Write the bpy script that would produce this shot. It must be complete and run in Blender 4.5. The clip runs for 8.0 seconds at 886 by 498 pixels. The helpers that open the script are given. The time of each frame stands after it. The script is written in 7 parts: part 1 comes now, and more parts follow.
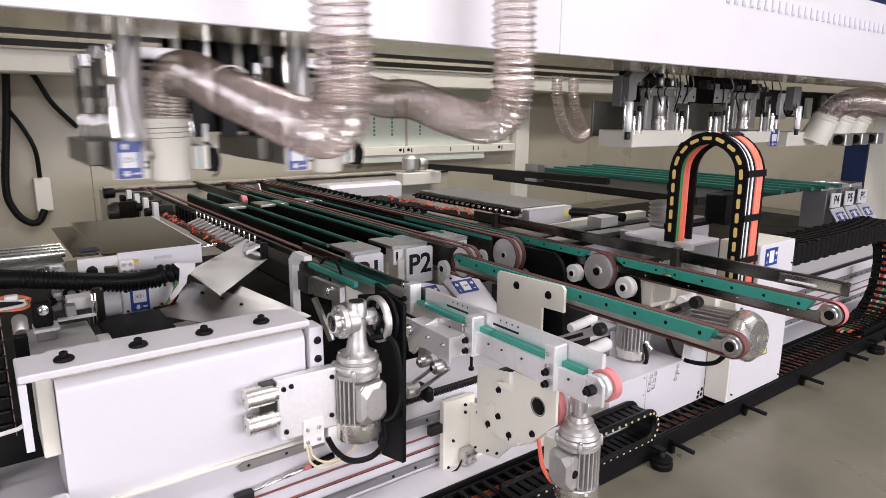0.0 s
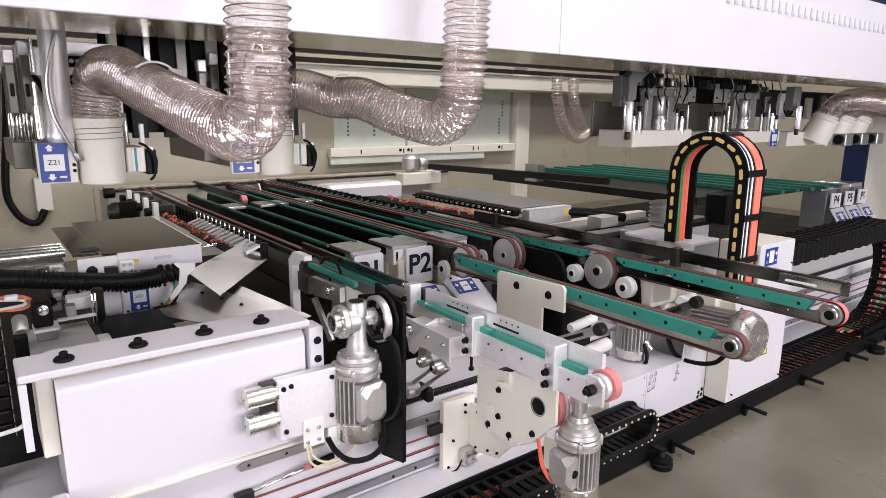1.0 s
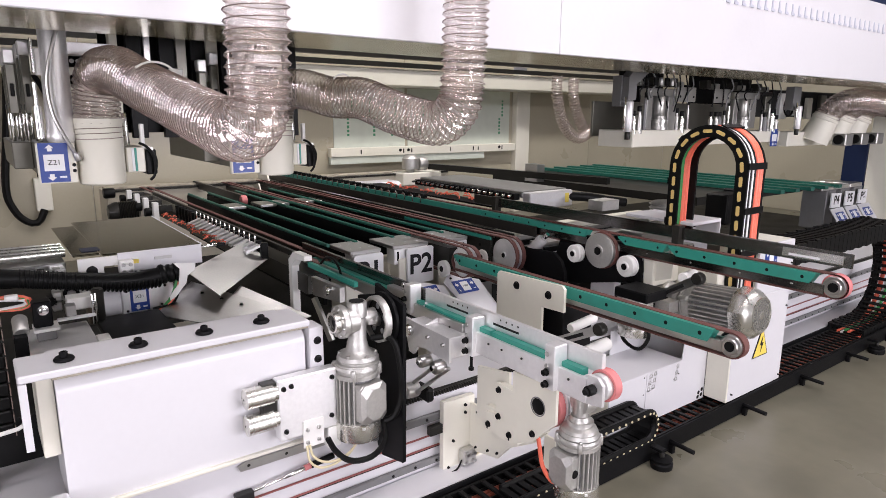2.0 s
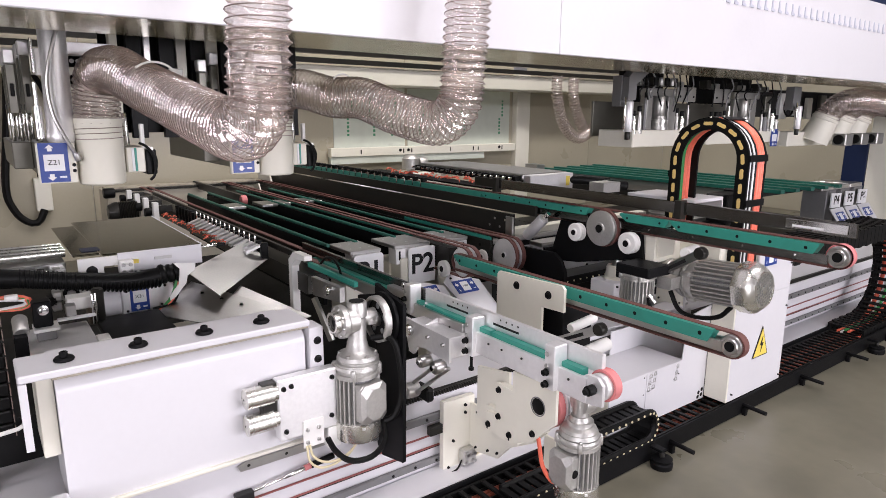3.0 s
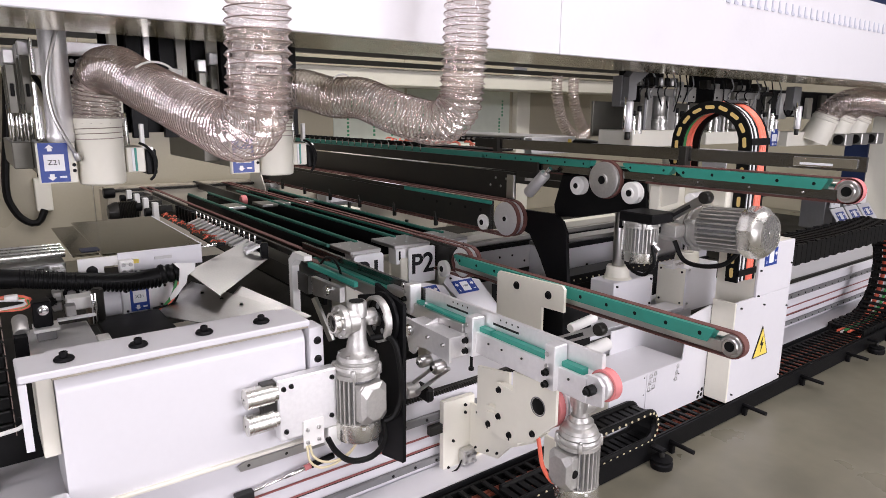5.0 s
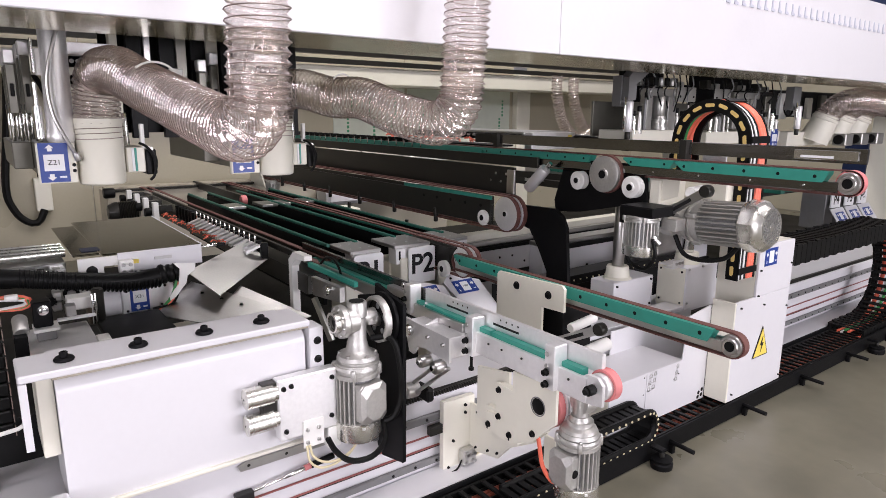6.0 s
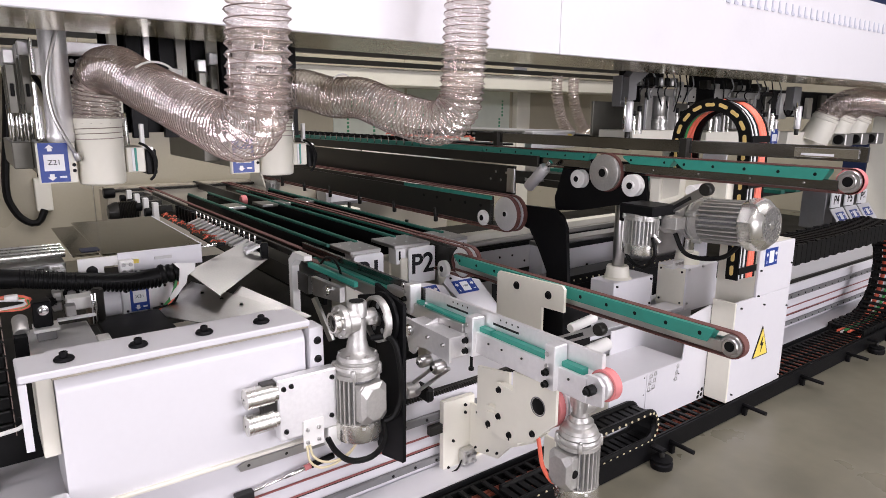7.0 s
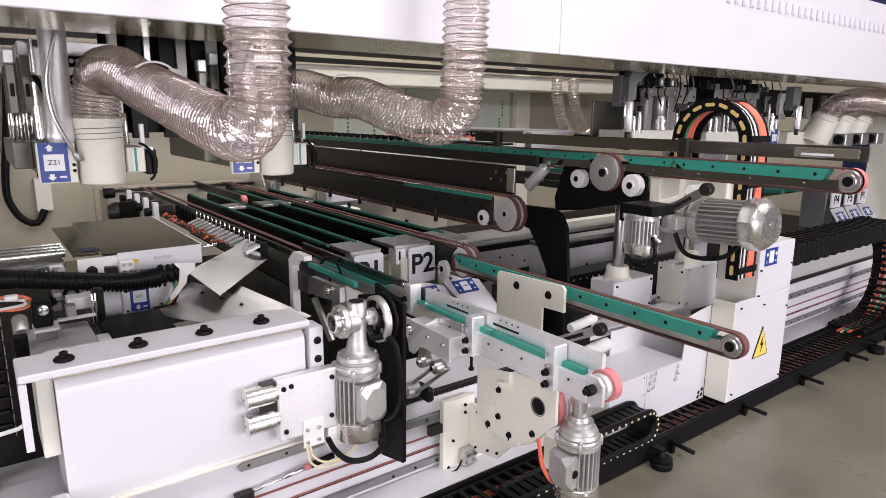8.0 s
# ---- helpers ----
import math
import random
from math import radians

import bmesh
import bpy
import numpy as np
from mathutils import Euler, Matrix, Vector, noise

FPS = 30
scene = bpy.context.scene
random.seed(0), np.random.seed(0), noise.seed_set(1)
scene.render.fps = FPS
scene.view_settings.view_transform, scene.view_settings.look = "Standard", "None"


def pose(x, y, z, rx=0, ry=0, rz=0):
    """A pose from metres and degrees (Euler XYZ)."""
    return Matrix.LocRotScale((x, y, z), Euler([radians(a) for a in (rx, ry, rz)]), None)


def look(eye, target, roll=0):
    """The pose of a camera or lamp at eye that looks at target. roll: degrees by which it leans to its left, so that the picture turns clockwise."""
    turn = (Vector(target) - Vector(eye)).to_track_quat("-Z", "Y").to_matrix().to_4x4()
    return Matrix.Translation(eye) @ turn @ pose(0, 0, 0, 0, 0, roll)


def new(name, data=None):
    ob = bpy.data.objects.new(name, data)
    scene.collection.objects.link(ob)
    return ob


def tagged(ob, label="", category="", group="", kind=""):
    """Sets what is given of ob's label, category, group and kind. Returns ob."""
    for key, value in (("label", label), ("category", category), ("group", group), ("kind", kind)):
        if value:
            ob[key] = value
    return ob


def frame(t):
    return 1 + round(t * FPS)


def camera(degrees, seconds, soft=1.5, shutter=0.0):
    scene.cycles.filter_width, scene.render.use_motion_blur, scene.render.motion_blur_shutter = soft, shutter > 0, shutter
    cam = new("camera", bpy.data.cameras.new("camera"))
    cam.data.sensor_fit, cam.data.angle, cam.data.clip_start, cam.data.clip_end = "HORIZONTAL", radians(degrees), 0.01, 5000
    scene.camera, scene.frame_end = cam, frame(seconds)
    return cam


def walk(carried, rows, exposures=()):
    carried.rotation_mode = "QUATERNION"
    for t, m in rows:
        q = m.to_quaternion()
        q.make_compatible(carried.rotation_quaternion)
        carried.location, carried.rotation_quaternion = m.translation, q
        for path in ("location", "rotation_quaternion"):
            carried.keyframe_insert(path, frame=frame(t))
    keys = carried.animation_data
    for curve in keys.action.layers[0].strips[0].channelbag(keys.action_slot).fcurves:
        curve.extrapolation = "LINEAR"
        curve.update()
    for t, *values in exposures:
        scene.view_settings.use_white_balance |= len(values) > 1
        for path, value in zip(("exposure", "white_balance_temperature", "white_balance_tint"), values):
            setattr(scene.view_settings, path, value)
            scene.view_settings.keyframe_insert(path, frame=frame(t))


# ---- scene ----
EYE = (0.0, 0.0, 1.6)
_az, _tilt = radians(53.39), radians(11.97)
AIM = (math.cos(_az) * math.cos(_tilt), math.sin(_az) * math.cos(_tilt), 1.6 - math.sin(_tilt))
cam = camera(70.0, 8.0, soft=0.7, shutter=0.5)
walk(cam, [(0.0, look(EYE, AIM, 0.35)), (8.0, look(EYE, AIM, 0.35))])

# ---- light: a daylit factory hall with rows of ceiling lamps ----
world = bpy.data.worlds.new("hall_daylight")
scene.world = world
world.use_nodes = True
_wn = world.node_tree.nodes
_sky = _wn.new("ShaderNodeTexSky")
_sky.sky_type, _sky.sun_disc = "NISHITA", False
_sky.sun_elevation, _sky.sun_rotation = radians(40), radians(200)
world.node_tree.links.new(_sky.outputs[0], _wn["Background"].inputs[0])
_wn["Background"].inputs[1].default_value = 0.06
scene.view_settings.exposure = 0.0


def area_lamp(name, eye, target, sx, sy, watts, colour=(1, 0.97, 0.93)):
    d = bpy.data.lights.new(name, "AREA")
    d.shape, d.size, d.size_y, d.energy, d.color = "RECTANGLE", sx, sy, watts, colour
    ob = new(name, d)
    ob.matrix_basis = look(eye, target)
    return ob


area_lamp("hall_window_light", (-7.2, -4.9, 2.7), (2.0, 2.3, 0.5), 7.0, 3.8, 640, (0.97, 0.925, 1.02))
area_lamp("hall_window_light", (4.6, -7.6, 2.2), (3.0, 2.3, 0.3), 6.5, 3.4, 700, (0.97, 0.925, 1.02))
area_lamp("ceiling_lamp_light", (2.5, -0.3, 5.9), (2.5, 0.2, 0.0), 9.0, 0.4, 330, (1, 0.93, 0.97))
area_lamp("ceiling_lamp_light", (5.2, 5.2, 5.9), (5.2, 5.6, 0.0), 6.0, 0.6, 330, (1, 0.94, 0.92))

# ---- materials ----


def material(name, colour, rough=0.5, metal=0.0, grain=0.05, scale=40.0, dirt=0.0, dirt_scale=3.0, bump=0.0, bump_scale=200.0, coat=0.0, stretch=None, island=0.0, dirt_colour=(0.10, 0.08, 0.05), spec=0.5):
    m = bpy.data.materials.new(name)
    m.use_nodes = True
    n, l = m.node_tree.nodes, m.node_tree.links
    b = n["Principled BSDF"]
    b.inputs["Roughness"].default_value, b.inputs["Metallic"].default_value = rough, metal
    b.inputs["Coat Weight"].default_value, b.inputs["Specular IOR Level"].default_value = coat, spec
    co = n.new("ShaderNodeTexCoord")
    src = co.outputs["Object"]
    if stretch:
        mp = n.new("ShaderNodeMapping")
        mp.inputs["Scale"].default_value = stretch
        l.new(src, mp.inputs["Vector"])
        src = mp.outputs[0]
    t = n.new("ShaderNodeTexNoise")
    t.inputs["Scale"].default_value, t.inputs["Detail"].default_value = scale, 6
    l.new(src, t.inputs["Vector"])
    r = n.new("ShaderNodeMapRange")
    r.inputs[3].default_value, r.inputs[4].default_value = 1 - grain * 2, 1 + grain * 2
    l.new(t.outputs[0], r.inputs[0])
    mul = n.new("ShaderNodeMix")
    mul.data_type, mul.blend_type = "RGBA", "MULTIPLY"
    mul.inputs["Factor"].default_value = 1.0
    mul.inputs[6].default_value = (*colour, 1)
    l.new(r.outputs[0], mul.inputs[7])
    out = mul.outputs[2]
    big = n.new("ShaderNodeTexNoise")
    big.inputs["Scale"].default_value, big.inputs["Detail"].default_value = dirt_scale, 8
    l.new(co.outputs["Object"], big.inputs["Vector"])
    if dirt:
        ramp = n.new("ShaderNodeMapRange")
        ramp.inputs[1].default_value, ramp.inputs[2].default_value = 0.48, 0.78
        ramp.inputs[4].default_value = dirt
        l.new(big.outputs[0], ramp.inputs[0])
        mix = n.new("ShaderNodeMix")
        mix.data_type = "RGBA"
        mix.inputs[7].default_value = (*dirt_colour, 1)
        l.new(ramp.outputs[0], mix.inputs["Factor"])
        l.new(out, mix.inputs[6])
        out = mix.outputs[2]
    if island:
        g = n.new("ShaderNodeNewGeometry")
        rr = n.new("ShaderNodeMapRange")
        rr.inputs[3].default_value, rr.inputs[4].default_value = 1 - island, 1 + island
        l.new(g.outputs["Random Per Island"], rr.inputs[0])
        mm = n.new("ShaderNodeMix")
        mm.data_type, mm.blend_type = "RGBA", "MULTIPLY"
        mm.inputs["Factor"].default_value = 1.0
        l.new(out, mm.inputs[6])
        l.new(rr.outputs[0], mm.inputs[7])
        out = mm.outputs[2]
    l.new(out, b.inputs["Base Color"])
    rr = n.new("ShaderNodeMapRange")
    rr.inputs[3].default_value, rr.inputs[4].default_value = max(0.03, rough - 0.1), min(1, rough + 0.1)
    l.new(big.outputs[0], rr.inputs[0])
    l.new(rr.outputs[0], b.inputs["Roughness"])
    if bump:
        bt = n.new("ShaderNodeTexNoise")
        bt.inputs["Scale"].default_value, bt.inputs["Detail"].default_value = bump_scale, 3
        l.new(src, bt.inputs["Vector"])
        bp = n.new("ShaderNodeBump")
        bp.inputs["Strength"].default_value, bp.inputs["Distance"].default_value = bump, 0.002
        l.new(bt.outputs[0], bp.inputs["Height"])
        l.new(bp.outputs[0], b.inputs["Normal"])
    return m


WHITE = material("white_paint", (0.68, 0.67, 0.69), 0.38, grain=0.01, dirt=0.06, dirt_scale=2.0, bump=0.05, bump_scale=300, coat=0.2)
CREAM = material("cream_paint", (0.77, 0.745, 0.645), 0.40, grain=0.015, dirt=0.08, dirt_scale=2.5, bump=0.05, bump_scale=300)
# cream darkened, with the dim light at the rear base in it
REARC = material("dimmed_rear_base_cream", (0.50, 0.46, 0.37), 0.4, grain=0.02, dirt=0.25, dirt_scale=2.0)
# wall cream lowered evenly to carry the shade low on the wall
WALLC = material("shaded_wall_cream", (0.43, 0.395, 0.30), 0.30, grain=0.02, dirt=0.12, dirt_scale=1.2)
UNDER = material("polished_underside", (0.60, 0.54, 0.36), 0.20, 0.55, grain=0.12, scale=2.2, stretch=(6, 0.15, 1), bump=1.0, bump_scale=1.4, dirt=0.2, dirt_scale=1.5)
STEEL = material("brushed_steel", (0.56, 0.55, 0.54), 0.32, 1.0, grain=0.06, scale=30, stretch=(1, 12, 12), dirt=0.1, bump=0.05)
POLISH = material("polished_dark_steel", (0.21, 0.205, 0.20), 0.16, 1.0, grain=0.05, scale=14, stretch=(1, 6, 6), dirt=0.12)
GREYP = material("grey_machine_paint", (0.17, 0.17, 0.17), 0.4, grain=0.04, dirt=0.2, dirt_scale=8)
SMOKY = material("smoky_polished_cover", (0.30, 0.285, 0.22), 0.10, 1.0, grain=0.06, scale=6, dirt=0.15, dirt_scale=2.0)
CHROME = material("polished_chrome", (0.72, 0.71, 0.70), 0.12, 1.0, grain=0.02)
ALU = material("aluminium", (0.86, 0.85, 0.85), 0.42, 0.7, grain=0.04, scale=60, dirt=0.08, bump=0.04)
CAST = material("cast_aluminium", (0.56, 0.55, 0.525), 0.42, 0.75, grain=0.08, scale=90, dirt=0.3, bump=0.3, bump_scale=350)
DARK = material("dark_burnished_steel", (0.030, 0.029, 0.026), 0.34, 0.35, grain=0.12, scale=20, stretch=(1, 8, 8), dirt=0.1, spec=0.22)
BLACK = material("black_plastic", (0.006, 0.006, 0.006), 0.45, grain=0.15, scale=60, dirt=0.1, dirt_colour=(0.02, 0.019, 0.016), spec=0.14)
# black coating of parts, and of sheets that stand in for deep shade
BLACKP = material("black_coat_and_shade", (0.005, 0.005, 0.0055), 0.5, grain=0.1, bump=0.1, bump_scale=500, spec=0.13)
GREEN = material("green_plastic", (0.035, 0.27, 0.21), 0.38, grain=0.05, scale=25, dirt=0.22, dirt_scale=9, dirt_colour=(0.02, 0.09, 0.07))
# darker green: the weaker light on the far strips is in the colour
GREEN2 = material("dim_lit_green_plastic", (0.014, 0.125, 0.092), 0.42, grain=0.06, scale=25, dirt=0.2, dirt_scale=9, dirt_colour=(0.01, 0.05, 0.04))
LOUVRE = material("louvre_grey", (0.50, 0.51, 0.58), 0.4, grain=0.02)
SATIN = material("satin_aluminium_sheet", (0.74, 0.73, 0.68), 0.26, 0.9, grain=0.04, scale=50, dirt=0.15, dirt_scale=12)
FRAMEG = material("machined_grey_aluminium", (0.40, 0.395, 0.37), 0.34, 0.75, grain=0.05, scale=30, dirt=0.25, dirt_scale=8)
BROWN = material("brown_cast_ring", (0.085, 0.065, 0.045), 0.5, 0.3, grain=0.1)
OLIVE = material("olive_grey_metal", (0.16, 0.155, 0.13), 0.36, 0.5, grain=0.05, scale=25)
BELT = material("red_brown_rubber", (0.14, 0.055, 0.046), 0.7, grain=0.15, scale=50, dirt=0.35, dirt_scale=14, dirt_colour=(0.06, 0.035, 0.03), bump=0.2)
PINK = material("pink_rubber", (0.62, 0.20, 0.20), 0.6, grain=0.06, dirt=0.2, dirt_scale=14)
RED = material("red_brown_seal", (0.26, 0.08, 0.07), 0.5, grain=0.1)
ORANGE = material("orange_cable", (0.86, 0.17, 0.10), 0.45, grain=0.05)
# the orange cable darkened, with the trough's shade in its colour
ORANGE_DIM = material("shaded_orange_cable", (0.30, 0.07, 0.04), 0.6, grain=0.1, dirt=0.4, dirt_scale=12, dirt_colour=(0.05, 0.03, 0.025))
GREENC = material("green_cable", (0.05, 0.30, 0.08), 0.45, grain=0.05)
WHITEC = material("white_cable", (0.75, 0.75, 0.74), 0.45, grain=0.03)
BLUE = material("blue_label", (0.012, 0.045, 0.26), 0.35, grain=0.03)
NAVY = material("navy_paint", (0.012, 0.02, 0.055), 0.4, grain=0.05, spec=0.22)
PAPER = material("white_label", (0.82, 0.82, 0.83), 0.4, grain=0.01)
INK = material("black_ink", (0.012, 0.012, 0.014), 0.4, grain=0.02, spec=0.22)
YELLOW = material("yellow_plastic", (0.72, 0.52, 0.18), 0.45, grain=0.04, dirt=0.15, dirt_scale=12)
WARN = material("warning_yellow", (0.85, 0.66, 0.12), 0.35, grain=0.02)
NYLON = material("white_nylon", (0.80, 0.79, 0.76), 0.42, grain=0.02, dirt=0.08, dirt_scale=10)
FLOOR = material("polished_concrete", (0.175, 0.163, 0.120), 0.30, grain=0.07, scale=9, dirt=0.75, dirt_scale=1.5, bump=0.06, bump_scale=60, dirt_colour=(0.070, 0.066, 0.050))
HALL = material("hall_wall_panel", (0.66, 0.66, 0.67), 0.6, grain=0.04, dirt=0.1)
# dark grey of some parts, and of pieces that stand in for shade
SHADOW = material("dark_grey_and_shade", (0.016, 0.016, 0.016), 0.5, grain=0.08, dirt=0.1, spec=0.22)
WIRE = material("coppery_spring_wire", (0.34, 0.27, 0.24), 0.32, 0.8, grain=0.1)
FILM = material("matte_protective_film", (0.62, 0.66, 0.58), 0.3, grain=0.04, scale=8, dirt=0.1, dirt_scale=1.5)
PRINT = material("green_print", (0.06, 0.28, 0.14), 0.5, grain=0.05)
DIRTY = material("dirty_felt_seal", (0.42, 0.38, 0.30), 0.7, grain=0.15, scale=30, dirt=0.7, dirt_scale=10, dirt_colour=(0.12, 0.10, 0.08))
BEIGE = material("beige_cable", (0.66, 0.58, 0.38), 0.5, grain=0.03)


def clear_film():
    m = bpy.data.materials.new("clear_hose_plastic")
    m.use_nodes = True
    n, l = m.node_tree.nodes, m.node_tree.links
    n.remove(n["Principled BSDF"])
    tr, gl, df = n.new("ShaderNodeBsdfTransparent"), n.new("ShaderNodeBsdfGlossy"), n.new("ShaderNodeBsdfDiffuse")
    tr.inputs[0].default_value = (0.98, 0.965, 0.955, 1)
    gl.inputs["Roughness"].default_value = 0.07
    gl.inputs[0].default_value = (1.0, 0.93, 0.91, 1)
    df.inputs[0].default_value = (0.88, 0.79, 0.75, 1)
    lw = n.new("ShaderNodeLayerWeight")
    lw.inputs[0].default_value = 0.35
    rng = n.new("ShaderNodeMapRange")
    rng.inputs[3].default_value, rng.inputs[4].default_value = 0.17, 0.62
    l.new(lw.outputs["Facing"], rng.inputs[0])
    m1, m2 = n.new("ShaderNodeMixShader"), n.new("ShaderNodeMixShader")
    m1.inputs[0].default_value = 0.05
    l.new(tr.outputs[0], m1.inputs[1])
    l.new(df.outputs[0], m1.inputs[2])
    tex, bp = n.new("ShaderNodeTexNoise"), n.new("ShaderNodeBump")
    tex.inputs["Scale"].default_value, tex.inputs["Detail"].default_value = 30, 2
    bp.inputs["Strength"].default_value, bp.inputs["Distance"].default_value = 0.22, 0.010
    l.new(tex.outputs[0], bp.inputs["Height"])
    l.new(bp.outputs[0], gl.inputs["Normal"])
    l.new(rng.outputs[0], m2.inputs[0])
    l.new(m1.outputs[0], m2.inputs[1])
    l.new(gl.outputs[0], m2.inputs[2])
    l.new(m2.outputs[0], n["Material Output"].inputs[0])
    return m


HOSE = clear_film()

# ---- mesh helpers ----


def thing(name, at, label, category, group="", kind=""):
    ob = new(name)
    ob.empty_display_size = 0.05
    ob.location = at
    return tagged(ob, label, category, group, kind)


def root_of(ob):
    at = Vector((0, 0, 0))
    while ob is not None:
        at = at + ob.location
        ob = ob.parent
    return at


def part(name, bm, mat, parent=None, label="", smooth=True):
    """One mesh object from a bmesh in world space, under its thing."""
    at = root_of(parent) if parent else Vector((0, 0, 0))
    if parent:
        bmesh.ops.translate(bm, verts=bm.verts, vec=-at)
    me = bpy.data.meshes.new(name)
    bm.normal_update()
    bm.to_mesh(me)
    bm.free()
    for mt in mat if isinstance(mat, (list, tuple)) else (mat,):
        me.materials.append(mt)
    if smooth and len(me.polygons):
        me.shade_smooth()
        me.set_sharp_from_angle(angle=radians(35))
    ob = new(name, me)
    if parent:
        ob.parent = parent
    return tagged(ob, label)


def add(bm, verts, faces):
    vs = [bm.verts.new(v) for v in verts]
    for f in faces:
        try:
            bm.faces.new([vs[i] for i in f])
        except ValueError:
            pass
    return vs


def box(bm, x0, x1, y0, y1, z0, z1, c=0.002):
    """A block with small chamfers on all its edges."""
    x0, x1, y0, y1, z0, z1 = min(x0, x1), max(x0, x1), min(y0, y1), max(y0, y1), min(z0, z1), max(z0, z1)
    c = min(c, (x1 - x0) * 0.3, (y1 - y0) * 0.3, (z1 - z0) * 0.3)
    t = bmesh.new()
    bmesh.ops.create_cube(t, size=1)
    for v in t.verts:
        v.co = Vector(((x0 + x1) / 2 + v.co.x * (x1 - x0), (y0 + y1) / 2 + v.co.y * (y1 - y0), (z0 + z1) / 2 + v.co.z * (z1 - z0)))
    if c > 0.0002:
        bmesh.ops.bevel(t, geom=list(t.edges), offset=c, segments=1, affect="EDGES")
    t.verts.ensure_lookup_table()
    t.verts.index_update()
    add(bm, [v.co.copy() for v in t.verts], [[v.index for v in f.verts] for f in t.faces])
    t.free()
    return bm


def turned(bm, p0, p1, profile, seg=20):
    """A body of revolution about the line p0 to p1; profile: (share of the length, radius)."""
    p0, p1 = Vector(p0), Vector(p1)
    ax = (p1 - p0)
    ln = ax.length
    ax.normalize()
    u = ax.orthogonal().normalized()
    w = ax.cross(u)
    rings = []
    for s, r in profile:
        c = p0 + ax * (s * ln)
        rings.append([bm.verts.new(c + (u * math.cos(a) + w * math.sin(a)) * max(r, 1e-4)) for a in (2 * math.pi * i / seg for i in range(seg))])
    for a, b in zip(rings, rings[1:]):
        for i in range(seg):
            bm.faces.new((a[i], a[(i + 1) % seg], b[(i + 1) % seg], b[i]))
    bm.faces.new(rings[0][::-1])
    bm.faces.new(rings[-1])
    return bm


def rod(bm, p0, p1, r, seg=14, c=0.1):
    """A cylinder with chamfered ends."""
    ln = (Vector(p1) - Vector(p0)).length
    k = min(0.3, c * r / max(ln, 1e-6) * 2)
    return turned(bm, p0, p1, [(0, r * 0.88), (k, r), (1 - k, r), (1, r * 0.88)], seg)


def ring(bm, p0, p1, r_out, r_in, seg=24):
    """A pipe piece: a wall between two radii."""
    return turned_open(bm, p0, p1, [(0, r_in), (0, r_out), (1, r_out), (1, r_in), (0, r_in)], seg)


def turned_open(bm, p0, p1, profile, seg=24):
    p0, p1 = Vector(p0), Vector(p1)
    ax = (p1 - p0)
    ln = ax.length
    ax.normalize()
    u = ax.orthogonal().normalized()
    w = ax.cross(u)
    rings = []
    for s, r in profile:
        c = p0 + ax * (s * ln)
        rings.append([bm.verts.new(c + (u * math.cos(a) + w * math.sin(a)) * r) for a in (2 * math.pi * i / seg for i in range(seg))])
    for a, b in zip(rings, rings[1:]):
        for i in range(seg):
            bm.faces.new((a[i], a[(i + 1) % seg], b[(i + 1) % seg], b[i]))
    return bm


def smooth_path(points, n):
    """n points on a Catmull-Rom curve through the given ones."""
    p = [Vector(q) for q in points]
    p = [2 * p[0] - p[1]] + p + [2 * p[-1] - p[-2]]
    out = []
    m = len(p) - 3
    for k in range(n):
        s = k / (n - 1) * m
        i = min(int(s), m - 1)
        t = s - i
        a, b, c, d = p[i:i + 4]
        out.append(0.5 * ((2 * b) + (c - a) * t + (2 * a - 5 * b + 4 * c - d) * t * t + (3 * b - a - 3 * c + d) * t ** 3))
    dist = [0.0]
    for a, b in zip(out, out[1:]):
        dist.append(dist[-1] + (b - a).length)
    even, j = [], 0
    for k in range(n):
        want = dist[-1] * k / (n - 1)
        while j < n - 2 and dist[j + 1] < want:
            j += 1
        f = (want - dist[j]) / max(dist[j + 1] - dist[j], 1e-9)
        even.append(out[j].lerp(out[j + 1], min(max(f, 0), 1)))
    return even


def frames_along(path):
    res, u = [], None
    for i, p in enumerate(path):
        t = (path[min(i + 1, len(path) - 1)] - path[max(i - 1, 0)]).normalized()
        u = t.orthogonal() if u is None else u - t * u.dot(t)
        u.normalize()
        res.append((p, u.copy(), t.cross(u)))
    return res


def tube(bm, path, radius, seg=10, caps=True):
    """A tube along a path; radius: a number or a function of the step."""
    rings = []
    for i, (p, u, w) in enumerate(frames_along(path)):
        r = radius(i) if callable(radius) else radius
        rings.append([bm.verts.new(p + (u * math.cos(a) + w * math.sin(a)) * r) for a in (2 * math.pi * k / seg for k in range(seg))])
    for a, b in zip(rings, rings[1:]):
        for i in range(seg):
            bm.faces.new((a[i], a[(i + 1) % seg], b[(i + 1) % seg], b[i]))
    if caps:
        bm.faces.new(rings[0][::-1])
        bm.faces.new(rings[-1])
    return bm


def cable(points, r, mat, parent, name="cable", label="", n=24, seg=8):
    return part(name, tube(bmesh.new(), smooth_path(points, n), r, seg), mat, parent, label)


def slab(bm, outline, axis, a0, a1):
    """A plate: an outline of (u, v) extruded along an axis. x: (y, z); y: (x, z); z: (x, y)."""
    def at(u, v, a):
        return {"x": (a, u, v), "y": (u, a, v), "z": (u, v, a)}[axis]
    n = len(outline)
    vs = add(bm, [at(u, v, a0) for u, v in outline] + [at(u, v, a1) for u, v in outline],
             [list(range(n))[::-1], list(range(n, 2 * n))] + [[i, (i + 1) % n, n + (i + 1) % n, n + i] for i in range(n)])
    bmesh.ops.recalc_face_normals(bm, faces=list({f for v in vs for f in v.link_faces}))
    return bm


